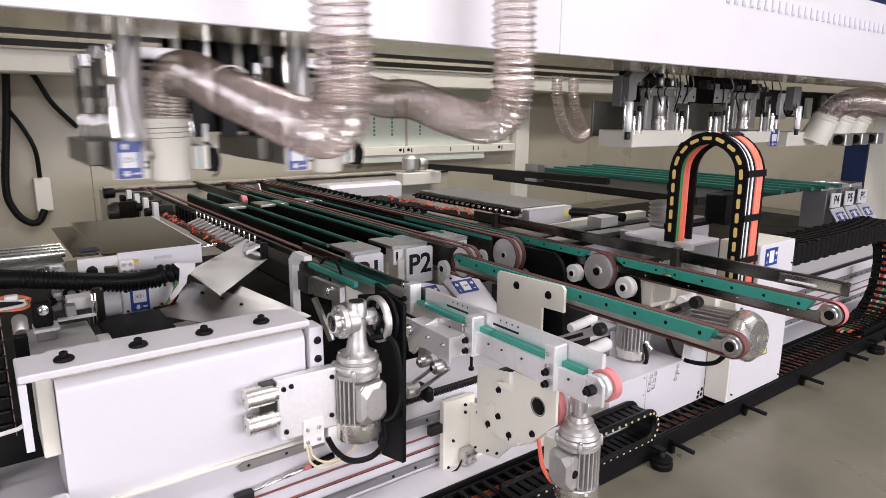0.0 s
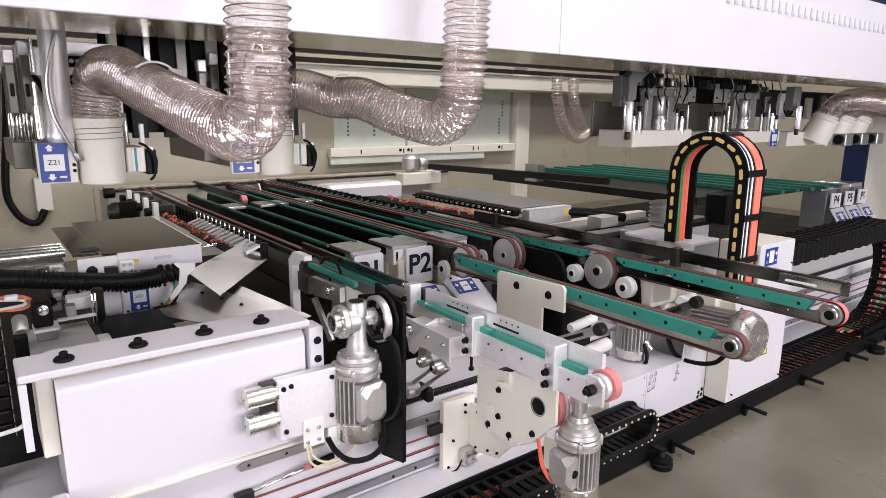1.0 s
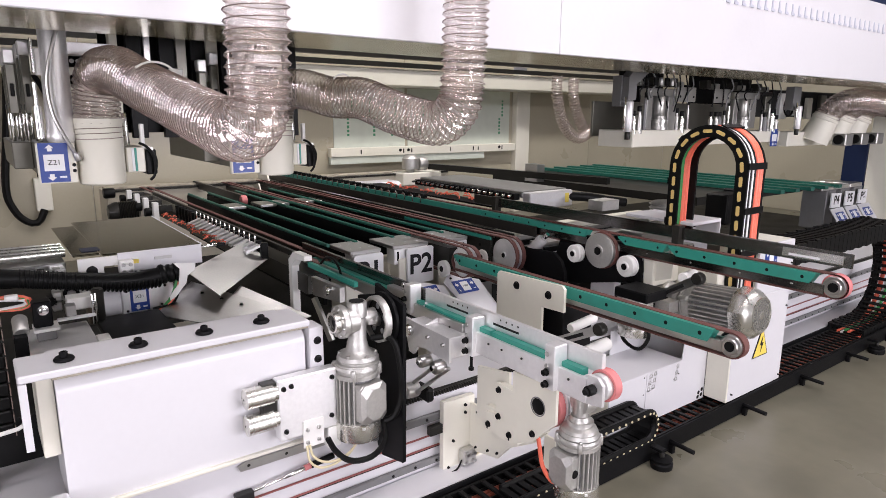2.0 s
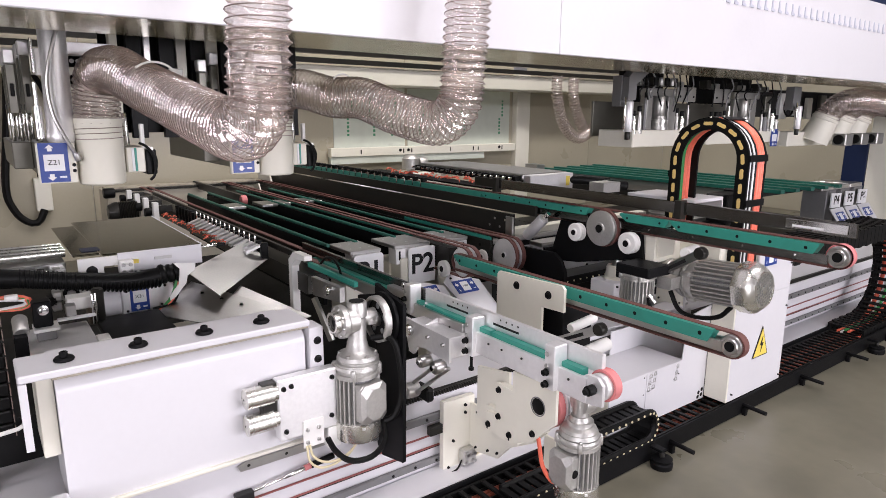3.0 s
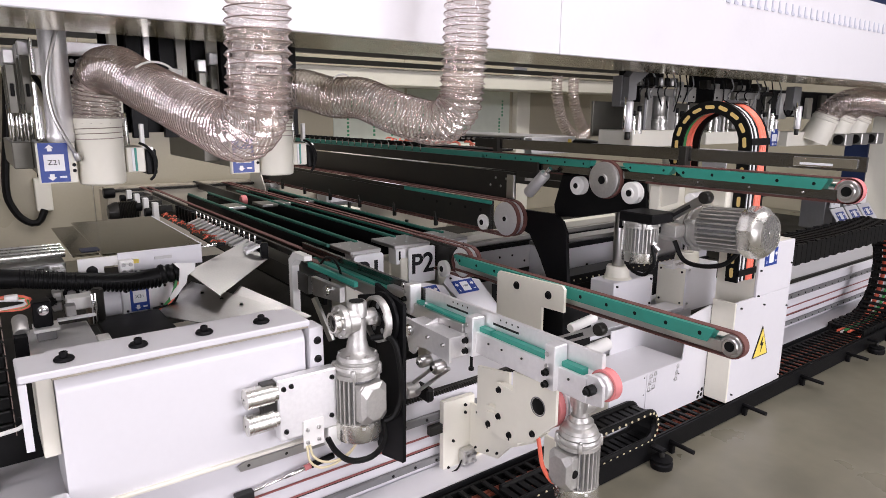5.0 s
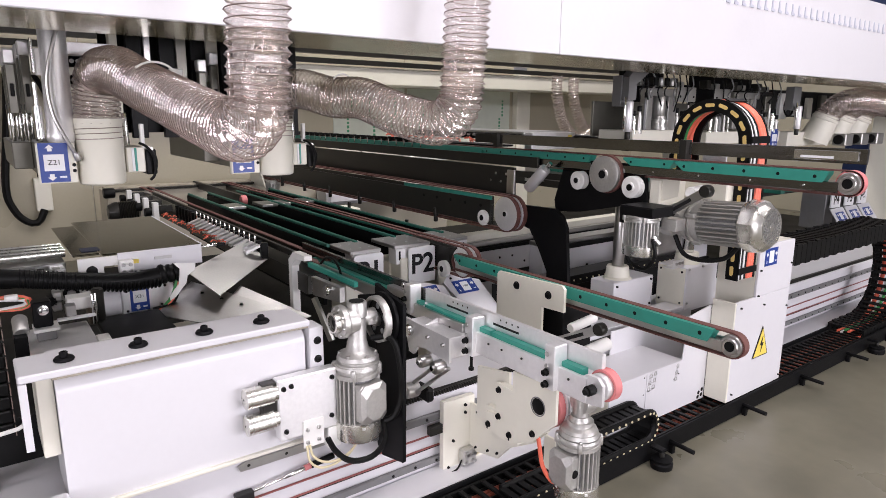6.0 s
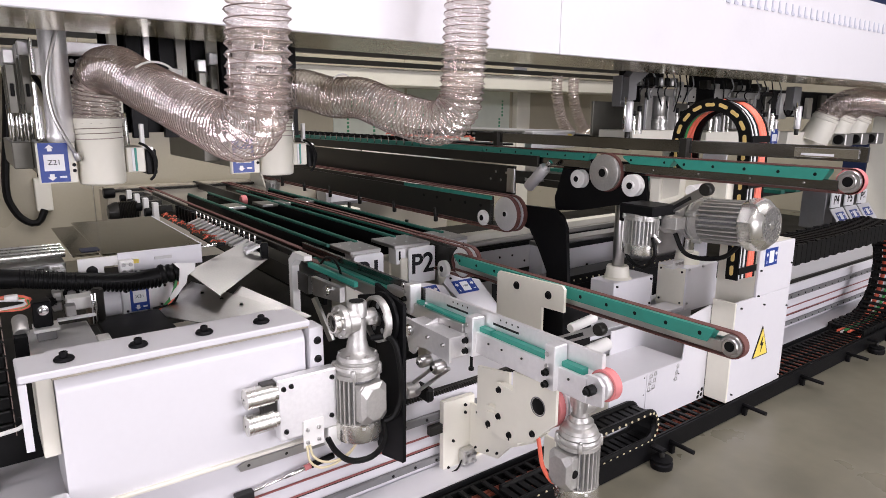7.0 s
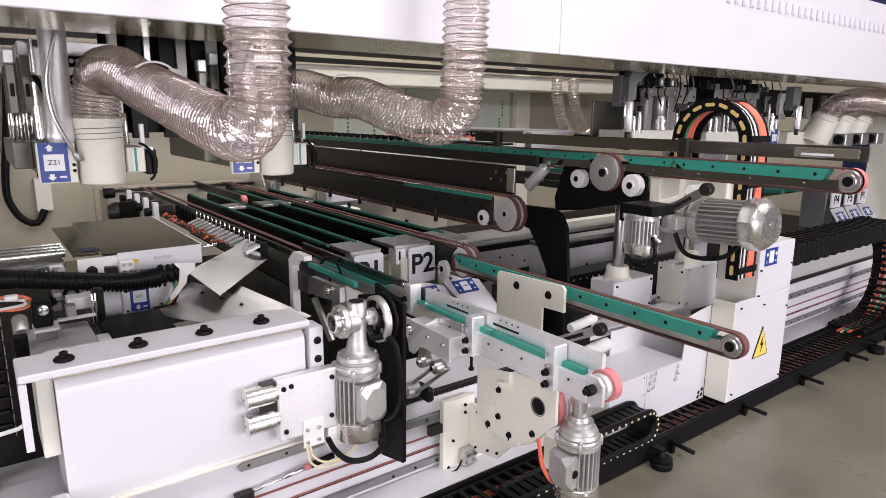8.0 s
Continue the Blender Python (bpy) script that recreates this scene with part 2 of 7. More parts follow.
def block(name, x0, x1, y0, y1, z0, z1, mat, parent=None, label="", c=0.002):
    return part(name, box(bmesh.new(), x0, x1, y0, y1, z0, z1, c), mat, parent, label)


def plate(name, outline, axis, a0, a1, mat, parent=None, label=""):
    return part(name, slab(bmesh.new(), outline, axis, a0, a1), mat, parent, label)


def round_part(name, p0, p1, r, mat, parent=None, label="", seg=18):
    return part(name, rod(bmesh.new(), p0, p1, r, seg), mat, parent, label)


def bolt(p, d, r, mat, parent, ln=0.012):
    """A socket-head screw at p, standing out along d."""
    p, d = Vector(p), Vector(d).normalized()
    bm = bmesh.new()
    turned(bm, p - d * 0.002, p + d * ln, [(0, r * 1.25), (0.15, r * 1.25), (0.16, r), (0.9, r), (1, r * 0.85), (1, r * 0.5), (0.6, r * 0.45)], 12)
    return part("bolt", bm, mat, parent)


def words(name, text, size, centre, right, up, mat, parent, lift=0.001, bold=0.0):
    """Flat letters at a place, with their reading direction and their up direction."""
    cu = bpy.data.curves.new(name, "FONT")
    cu.body, cu.size, cu.align_x, cu.align_y, cu.extrude = text, size, "CENTER", "CENTER", 0.0004
    cu.offset = bold
    tmp = new(name + "_source", cu)
    me = bpy.data.meshes.new_from_object(tmp)
    bpy.data.objects.remove(tmp)
    me.name = name
    r, u = Vector(right).normalized(), Vector(up).normalized()
    nrm = r.cross(u)
    m = Matrix((r, u, nrm)).transposed().to_4x4()
    m.translation = Vector(centre) + nrm * lift - (root_of(parent) if parent else Vector((0, 0, 0)))
    me.transform(m)
    me.materials.append(mat)
    ob = new(name, me)
    ob.parent = parent
    return ob


def quad_sheet(bm, centre, right, up, w, h, t=0.0015):
    """A thin plate about a centre, facing right x up."""
    c, r, u = Vector(centre), Vector(right).normalized(), Vector(up).normalized()
    n = r.cross(u)
    co = []
    for k in (0, 1):
        co += [c + r * (sx * w / 2) + u * (sy * h / 2) + n * (t * k) for sx, sy in ((-1, -1), (1, -1), (1, 1), (-1, 1))]
    add(bm, co, [(3, 2, 1, 0), (4, 5, 6, 7), (0, 1, 5, 4), (1, 2, 6, 5), (2, 3, 7, 6), (3, 0, 4, 7)])
    return bm


def axis_label(parent, centre, right, up, w, h, text):
    """The blue adjuster label with an arrow, a minus and the axis name."""
    c, r, u = Vector(centre), Vector(right).normalized(), Vector(up).normalized()
    n = r.cross(u)
    lab = part("axis_label", quad_sheet(bmesh.new(), c, r, u, w, h), BLUE, parent, "blue and white axis label")
    wide = w > h
    fw, fh = (w * 0.36, h * 0.70) if wide else (w * 0.70, h * 0.42)
    part("label_field", quad_sheet(bmesh.new(), c + n * 0.0018, r, u, fw, fh), PAPER, lab)
    if text:
        words("label_text", text, min(fh * 0.55, fw * 0.40), c + n * 0.0036, r, u, INK, lab)
    ax, bx, aw, bw = (r, u, w, h) if wide else (u, r, h, w)
    for s in (1, -1):
        bm = bmesh.new()
        q = c + n * 0.0018 + ax * ((0.36 if wide else 0.37) * aw * s) + bx * ((0.16 if wide else -0.12) * bw)
        quad_sheet(bm, q - ax * (0.03 * aw * s), r, u, w * (0.08 if wide else 0.16), h * (0.14 if wide else 0.10))
        a = n * 0.0016
        tri = [q - bx * (0.16 * bw) + a, q + bx * (0.16 * bw) + a, q + ax * (0.09 * aw * s) + a]
        add(bm, tri, [(0, 1, 2) if (s > 0) != wide else (2, 1, 0)])
        part("label_arrow", bm, PAPER, lab)
    bm = bmesh.new()
    if wide:
        quad_sheet(bm, c + n * 0.0018 + r * (0.36 * w) - u * (0.26 * h), r, u, w * 0.11, h * 0.05)
        quad_sheet(bm, c + n * 0.0018 - r * (0.36 * w) - u * (0.26 * h), r, u, w * 0.03, h * 0.16)
    else:
        quad_sheet(bm, c + n * 0.0018 - u * (0.37 * h) + r * (0.26 * w), r, u, w * 0.24, h * 0.05)
    part("label_minus", bm, PAPER, lab)
    return lab

W = 0.85  # height of the conveyor belts
X, Y, Z = Vector((1, 0, 0)), Vector((0, 1, 0)), Vector((0, 0, 1))

# ---- the hall and the machine's large frame ----


def setting(name, bm, mat, label, category):
    return tagged(part(name, bm, mat), label, category, kind="structure")


def build_hall():
    bm = bmesh.new()
    box(bm, -14, 18, -14, 14, -0.1, 0.0, 0)
    setting("floor", bm, FLOOR, "grey-brown polished concrete hall floor", "floor")
    for nm, b in (("wall_south", (-14.2, 18.2, -14.2, -14, 0, 7)), ("wall_north", (-14.2, 18.2, 14, 14.2, 0, 7)),
                  ("wall_west", (-14.2, -14, -14, 14, 0, 7)), ("wall_east", (18, 18.2, -14, 14, 0, 7))):
        setting(nm, box(bmesh.new(), *b, 0), HALL, "pale grey hall wall panels", "wall")
    setting("ceiling", box(bmesh.new(), -14.2, 18.2, -14.2, 14.2, 7, 7.2, 0), HALL, "pale grey hall ceiling", "ceiling")


def build_beam():
    """The overhead gantry: a white front cover and a polished underside."""
    g = thing("gantry_beam", (2.0, 2.0, 1.86), "white steel gantry beam with a polished underside", "machine beam")
    seam = 2.112
    for x0, x1 in ((-4.5, seam - 0.0015), (seam + 0.0015, 9.6)):
        block("cover_panel", x0, x1, 2.0, 2.02, 1.86, 2.405, WHITE, g, "white enamelled cover panel", 0.003)
    block("underside", -4.5, 9.6, 2.022, 2.50, 1.8625, 1.88, UNDER, g, "polished beige underside")
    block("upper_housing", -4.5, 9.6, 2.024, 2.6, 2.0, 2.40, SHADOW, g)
    block("top_cover", -4.5, 9.6, 2.03, 2.7, 2.405, 2.72, NAVY, g, "navy blue upper cover", 0.01)
    # pressed louvre slots near the upper edge
    x = 3.38
    while x < 8.6:
        bm = bmesh.new()
        slab(bm, [(x, 2.205), (x + 0.036, 2.203), (x + 0.036, 2.214), (x + 0.015, 2.22), (x + 0.006, 2.267), (x, 2.267)], "y", 1.994, 2.001)
        part("louvre_slot", bm, LOUVRE, g, "pressed louvre slot", False)
        x += 0.081
    return g


def build_enclosure():
    """The cream housing behind the work area."""
    e = thing("rear_housing", (4.0, 7.9, 0.0), "cream sheet-metal machine housing behind the conveyors", "machine housing")
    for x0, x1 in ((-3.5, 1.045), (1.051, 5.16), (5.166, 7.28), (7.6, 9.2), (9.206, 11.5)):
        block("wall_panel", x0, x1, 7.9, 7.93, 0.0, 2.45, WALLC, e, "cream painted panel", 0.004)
    block("pilaster", 7.29, 7.59, 7.80, 7.93, 0.0, 2.30, CREAM, e, "cream upright", 0.01)
    for x0, x1 in ((4.0, 5.15), (5.2, 7.20)):
        f = block("film_panel", x0, x1, 7.885, 7.898, 1.14, 1.97, FILM, e, "panel under printed protective film")
        for k in range(3):
            cx = x0 + 0.22 + k * (x1 - x0 - 0.44) / 2
            for j in range(2):
                bm = bmesh.new()
                for i in range(5):
                    quad_sheet(bm, (cx + j * 0.06, 7.884, 1.32 + i * 0.055 + 0.28 * ((k + j) % 2)), X, Z, 0.035, 0.028 + 0.006 * ((i * 7 + k) % 3), 0.001)
                part("print_bar", bm, PRINT, f)
    block("lower_rail", 3.9, 7.25, 7.78, 7.88, 1.03, 1.15, CREAM, e, "cream angled rail", 0.006)
    for x in (4.35, 5.05, 5.19, 5.9, 6.35, 6.45, 6.95):
        part("rail_slot", box(bmesh.new(), x, x + 0.02, 7.7785, 7.7815, 1.06, 1.12, 0), DARK, e, "dark slot")
    for x in (5.0, 5.14, 6.9):
        bolt((x, 7.78, 1.10), -Y, 0.022, BLACK, e, 0.01)
    block("brush_strip", 3.9, 6.6, 7.80, 7.86, 0.93, 1.028, FILM, e, "pale bristle strip")
    block("cable_duct", -2.5, 9.8, 7.45, 7.78, 1.97, 2.2, CREAM, e, "cream duct along the housing", 0.02)
    block("guide_rail", -2.5, 9.8, 7.40, 7.47, 2.22, 2.28, DARK, e, "dark linear guide rail")
    block("guide_rail", -2.5, 9.8, 7.40, 7.5, 2.33, 2.38, DARK, e)
    # unseen sheet, added to keep the ceiling light off the heads
    block("shade_sheet", -4.5, 9.6, 2.72, 3.5, 2.42, 2.46, SHADOW, e, "unseen dark sheet that shades the drilling heads")
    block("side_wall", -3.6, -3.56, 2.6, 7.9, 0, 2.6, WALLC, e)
    s = thing("end_housing", (9.0, 3.2, 0.0), "cream end column with a navy panel beside it", "machine housing")
    block("column", 8.5, 8.62, 2.35, 3.06, 0.0, 1.86, CREAM, s, "cream end column", 0.01)
    block("navy_panel", 8.5, 8.56, 3.064, 3.32, 0.0, 1.3, NAVY, s, "navy painted panel", 0.004)
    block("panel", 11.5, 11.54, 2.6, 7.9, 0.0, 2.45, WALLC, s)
    return e


def build_base(y, x0, x1, z1, depth, rear=False):
    b = thing("machine_base", (2.0, y, 0.03), "white machine base rail with red seals and steel guides", "machine base")
    block("base_body", x0, x1, y, y + depth, 0.03, z1, WHITE, b, "white enamelled base", 0.004)
    h = z1 - 0.03
    # thin dark lines: the slight shadow along the seals, as dark strips
    for f in (0.80, 0.56, 0.41, 0.245):
        block("shade_line", 1.16 if f > 0.7 and not rear else x0, x1, y - 0.003, y - 0.001, 0.03 + h * f - 0.005, 0.03 + h * f + 0.002, SHADOW, b, "dark line for the slight shadow under a seal", 0.0005)
    for f in (0.565, 0.425, 0.26):
        block("seal_strip", x0, x1, y - 0.007, y - 0.0035, 0.03 + h * f - 0.004, 0.03 + h * f + 0.004, RED, b, "red-brown seal strip", 0.001)
    block("guide_rail", x0 if rear else 1.16, x1, y - 0.022, y - 0.0035, z1 - 0.100, z1 - 0.066, GREYP, b, "dark steel linear guide rail")
    block("guide_rail", x0, x1, y - 0.022, y - 0.0035, 0.122, 0.15, GREYP, b, "dark steel lower guide rail")
    block("lower_ledge", x0, x1, y - 0.16, y - 0.0035, 0.03, 0.098, WHITE, b, "white lower ledge", 0.004)
    bm = bmesh.new()
    box(bm, x0, x1, y + 0.006, y + 0.03, z1 + 0.001, z1 + 0.022, 0.001)
    x = 0.9 if not rear else 3.0
    while x < 3.2:
        box(bm, x, x + 0.007, y - 0.004, y + 0.006, z1 + 0.003, z1 + 0.02, 0)
        x += 0.014
    part("toothed_rack", bm, DARK, b, "dark toothed rack")
    x = 1.2
    while x < 8.0 and not rear:
        bolt((x, y - 0.022, z1 - 0.083), -Y, 0.006, BLACK, b, 0.003)
        bolt((x + 0.05, y - 0.022, 0.136), -Y, 0.006, BLACK, b, 0.003)
        x += 0.11
    return b


def build_trough():
    t = thing("cable_trough", (3.0, 1.75, 0.0), "black steel cable trough along the floor", "cable trough", "", "")
    block("outer_side", 0.2, 9.4, 1.60, 1.612, 0.004, 0.10, BLACKP, t, "black outer flange", 0.003)
    block("inner_side", 0.2, 9.4, 1.862, 1.874, 0.004, 0.10, BLACKP, t)
    block("trough_floor", 0.2, 9.4, 1.613, 1.861, 0.012, 0.02, BLACKP, t)
    c = thing("cable_chain", (3.0, 1.75, 0.021), "black slatted cable chain with orange cables", "cable chain")
    block("chain_side", 0.3, 9.2, 1.63, 1.645, 0.021, 0.085, BLACK, c)
    block("chain_side", 0.3, 9.2, 1.838, 1.852, 0.021, 0.085, BLACK, c)
    x, i = 1.2, 0
    bar = None
    while x < 8.6:
        if bar is None:
            bar = part("crossbar", box(bmesh.new(), x, x + 0.022, 1.646, 1.837, 0.074, 0.086, 0.002), BLACK, c)
            x_first = x
        else:
            o = bar.copy()
            scene.collection.objects.link(o)
            o.location.x = x - x_first
        x += 0.062
    rnd = random.Random(4)
    for k in range(7):
        yy = 1.665 + k * 0.026
        cable([(0.4, yy, 0.05), (2, yy + rnd.uniform(-.008, .008), 0.055), (4, yy + rnd.uniform(-.008, .008), 0.05), (6, yy, 0.056), (9, yy, 0.05)], 0.011, ORANGE_DIM if k % 3 else BLACK, c, "cable", n=20)
    for i, x in enumerate((1.88, 2.57, 3.243, 3.914, 4.56, 5.23)):
        st = thing("trough_peg", (x, 1.5, 0.0), "black steel peg under the cable trough", "support peg", "pegs of the cable trough")
        round_part("pin", (x, 1.47, 0.052), (x, 1.598, 0.056), 0.011, BLACKP, st)
        block("stand", x - 0.012, x + 0.012, 1.575, 1.598, 0.0, 0.045, BLACKP, st)
    for x in (2.42, 4.9):
        f = thing("levelling_foot", (x, 1.54, 0.0), "round black levelling foot on the floor", "machine foot", "levelling feet")
        part("pad", turned(bmesh.new(), (x, 1.54, 0), (x, 1.54, 0.05), [(0, 0.05), (0.5, 0.052), (0.62, 0.046), (0.7, 0.046), (0.9, 0.05), (1, 0.03)], 24), BLACKP, f)
        round_part("stud", (x, 1.54, 0.05), (x, 1.54, 0.075), 0.012, DARK, f)
        block("lug", x - 0.02, x + 0.02, 1.53, 1.598, 0.076, 0.09, BLACKP, f)


build_hall()
build_beam()
build_enclosure()
build_base(2.04, -1.5, 9.4, 0.42, 0.42)
rear_base = thing("rear_machine_base", (3.0, 7.05, 0.0), "cream rear machine base with a dark top rail", "machine base")
for _x0, _x1 in ((1.05, 2.398), (2.402, 3.798), (3.802, 5.3)):
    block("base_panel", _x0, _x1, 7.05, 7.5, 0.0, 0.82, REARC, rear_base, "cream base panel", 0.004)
block("top_rail", 1.05, 5.3, 7.03, 7.1, 0.822, 0.846, DARK, rear_base, "dark top rail")
block("rail_strip", 1.05, 5.3, 7.12, 7.3, 0.822, 0.86, DIRTY, rear_base, "dusty strip")
build_trough()
# added black pan: the deep shade between the bases, as a dark sheet
shade_pan = thing("shade_pan", (3.0, 4.7, 0.0), "black pan added for the shade between the two machine bases", "chip tray")
for _x in range(6):
    block("shade_pan_panel", -1.5 + 2 * _x, 0.49 + 2 * _x, 2.47, 7.04, 0.02, 0.06, BLACKP, shade_pan, "black panel in place of shade")
    block("shade_pan_lip", -1.5 + 2 * _x, 0.49 + 2 * _x, 2.465, 2.469, 0.0, 0.30, BLACKP, shade_pan)


# ---- machine elements ----

def motor(parent, p, d, r, ln, side, boxed=True, grille=False):
    """A finned electric motor from p along d, with its flange, fan cover and terminal box on a side."""
    p, d, side = Vector(p), Vector(d).normalized(), Vector(side)
    side = (side - d * side.dot(d)).normalized()
    up = d.cross(side)
    m = part("motor", turned(bmesh.new(), p, p + d * ln, [(0, r * 0.7), (0.015, r * 0.98), (0.05, r * 1.02), (0.06, r * 0.93), (0.1, r * 0.93), (0.11, r * 1.0), (0.165, r * 1.0), (0.17, r * 0.80), (0.72, r * 0.80), (0.73, r * 0.92), (0.78, r * 0.92)], 32), CAST, parent, "grey cast-aluminium electric motor")
    # grey sleeve on the casting: the shade between the fins, as colour
    part("fin_shade", turned_open(bmesh.new(), p + d * (ln * 0.171), p + d * (ln * 0.72), [(0, r * 0.805), (1, r * 0.805)], 32), GREYP, m, "grey sleeve with the shade between the fins in its colour")
    for k in range(28):
        a = 2 * math.pi * (k + 0.5) / 28
        dirn = side * math.cos(a) + up * math.sin(a)
        tan = d.cross(dirn)
        if boxed and math.cos(a) > 0.72:
            continue
        bm = bmesh.new()
        c0, c1 = p + d * (ln * 0.165), p + d * (ln * 0.735)
        co = []
        for q in (c0, c1):
            for rr, tt in ((0.78, 1), (1.03, 0.75), (1.03, -0.75), (0.78, -1)):
                co.append(q + dirn * (r * rr) + tan * (r * 0.046 * tt))
        add(bm, co, [(0, 1, 2, 3), (7, 6, 5, 4), (0, 4, 5, 1), (1, 5, 6, 2), (2, 6, 7, 3)])
        part("fin", bm, CAST, m, "", False)
    c0 = p + d * (ln * 0.735)
    if grille:
        # an eight-sided pressed cover that narrows to the round grille
        bm = bmesh.new()
        rows = []
        for f, rr, sq in ((-0.05, 1.06, 1.06), (0.0, 1.10, 1.10), (0.55, 1.10, 1.10), (0.80, 1.02, 1.0), (1.0, 0.84, 0.84)):
            rows.append([bm.verts.new(c0 + d * (f * ln * 0.265) + (side * math.cos(a) + up * math.sin(a)) * (r * rr * (1.0 if f > 0.9 or k % 2 else 1.06))) for k, a in enumerate(2 * math.pi * (k + 0.5) / 16 for k in range(16))])
        for a, b in zip(rows, rows[1:]):
            for i in range(16):
                bm.faces.new((a[i], a[(i + 1) % 16], b[(i + 1) % 16], b[i]))
        bm.faces.new(rows[-1])
        bmesh.ops.recalc_face_normals(bm, faces=bm.faces)
        part("fan_cover", bm, SATIN, m, "pressed satin-aluminium fan cover")
        e = p + d * (ln + 0.0015)
        part("fan_opening", rod(bmesh.new(), p + d * (ln - 0.004), p + d * (ln + 0.0008), r * 0.76, 28), GREYP, m, "dark fan opening")
        bm = bmesh.new()
        for k in range(-4, 5):
            for a, b in ((side, up), (up, side)):
                hw = math.sqrt(max(0.0, 1 - (k / 5) ** 2)) * r * 0.76
                quad_sheet(bm, e + b * (k * r * 0.152), a, b, 2 * hw, r * 0.045, 0.002 if a is side else -0.002)
        ring(bm, e - d * 0.001, e + d * 0.003, r * 0.82, r * 0.73, 28)
        part("grille", bm, SATIN, m, "wire fan grille", False)
        part("fan_hub", rod(bmesh.new(), e, e + d * 0.003, r * 0.2, 16), SATIN, m)
    else:
        prof = [(0, r * 1.0), (0.04, r * 1.05), (0.80, r * 1.05), (0.90, r * 1.02), (0.97, r * 0.93), (1, r * 0.80)]
        part("fan_cover", turned(bmesh.new(), c0, p + d * ln, prof, 32), SATIN, m, "domed sheet-metal fan cover")
        bm = bmesh.new()
        for k in range(4):
            a = 0.4 + k * math.pi / 2
            v = side * math.cos(a) + up * math.sin(a)
            quad_sheet(bm, c0 + d * (ln * 0.045) + v * (r * 1.065), d.cross(v), -d, r * 0.14, r * 0.11, 0.002)
        part("cover_clip", bm, ALU, m, "", False)
    for k in range(4):
        a = math.pi / 4 + k * math.pi / 2
        q = p + d * (ln * 0.05) + (side * math.cos(a) + up * math.sin(a)) * (r * 1.0)
        lug = part("flange_lug", rod(bmesh.new(), q - d * 0.008, q + d * (ln * 0.1), r * 0.13, 10), CAST, m)
        part("lug_screw", rod(bmesh.new(), q - d * 0.014, q - d * 0.007, r * 0.085, 6), STEEL, lug)
    if boxed:
        q = p + d * (ln * 0.45) + side * (r * 0.92)
        bm = bmesh.new()
        rows = []
        for f, w, h, c in ((-0.25, 0.66, 0.86, 0.10), (0.16, 0.66, 0.86, 0.10), (0.17, 0.70, 0.90, 0.22), (0.27, 0.70, 0.90, 0.22), (0.44, 0.55, 0.74, 0.34), (0.46, 0.52, 0.70, 0.32)):
            loop = [(-w + c, -h), (w - c, -h), (w, -h + c), (w, h - c), (w - c, h), (-w + c, h), (-w, h - c), (-w, -h + c)]
            rows.append([bm.verts.new(q + side * (r * f) + up * (r * x) + d * (r * y)) for x, y in loop])
        for a, b in zip(rows, rows[1:]):
            for i in range(8):
                bm.faces.new((a[i], a[(i + 1) % 8], b[(i + 1) % 8], b[i]))
        bm.faces.new(rows[-1])
        bmesh.ops.recalc_face_normals(bm, faces=bm.faces)
        tb = part("terminal_box", bm, CAST, m, "cast eight-sided terminal box", False)
        for sx, sy in ((-0.57, -0.56), (0.57, -0.56), (0.57, 0.56), (-0.57, 0.56)):
            bolt(q + side * (r * 0.28) + up * (sx * r) + d * (sy * r), side, 0.0045, STEEL, tb, 0.005)
        g0 = q + side * (r * 0.05) + d * (r * 0.88)
        part("cable_gland", turned(bmesh.new(), g0, g0 + d * (r * 0.34), [(0, r * 0.15), (0.3, r * 0.15), (0.32, r * 0.19), (0.7, r * 0.19), (0.72, r * 0.13), (1, r * 0.13)], 12), STEEL, tb, "threaded cable gland")
        g1 = q + side * (r * 0.02) - up * (r * 0.66)
        part("blind_plug", turned(bmesh.new(), g1, g1 - up * (r * 0.08), [(0, r * 0.2), (0.5, r * 0.2), (1, r * 0.15)], 16), BLACK, tb, "black blind plug")
    return m


def gearbox(parent, p, axis, out, r):
    """A worm gearbox at p; the motor hangs along axis, the output shaft points along out."""
    p, axis, out = Vector(p), Vector(axis).normalized(), Vector(out).normalized()
    g = part("gearbox", turned(bmesh.new(), p - axis * (r * 1.35), p + axis * (r * 1.7), [(0, r * 0.62), (0.03, r * 0.66), (0.12, r * 0.66), (0.14, r * 0.58), (0.84, r * 0.58), (0.86, r * 0.72), (0.91, r * 0.72), (0.92, r * 1.02), (1, r * 1.04)], 26), CAST, parent, "grey cast worm gearbox")
    part("output_flange", turned(bmesh.new(), p - out * (r * 0.3), p + out * (r * 1.0), [(0, r * 0.9), (0.4, r * 1.05), (0.7, r * 1.05), (0.72, r * 0.72), (1, r * 0.68), (1, r * 0.42), (0.8, r * 0.42)], 24), CAST, g)
    part("bore", rod(bmesh.new(), p + out * (r * 0.7), p + out * (r * 0.83), r * 0.4, 16), BLACK, g, "dark hollow bore")
    v = axis.cross(out)
    for k in range(4):
        a = math.pi / 4 + k * math.pi / 2
        q = p + (axis * math.cos(a) + v * math.sin(a)) * (r * 0.92)
        bolt(q + out * (r * 0.6), out, r * 0.11, STEEL, g, r * 0.2)
    return g


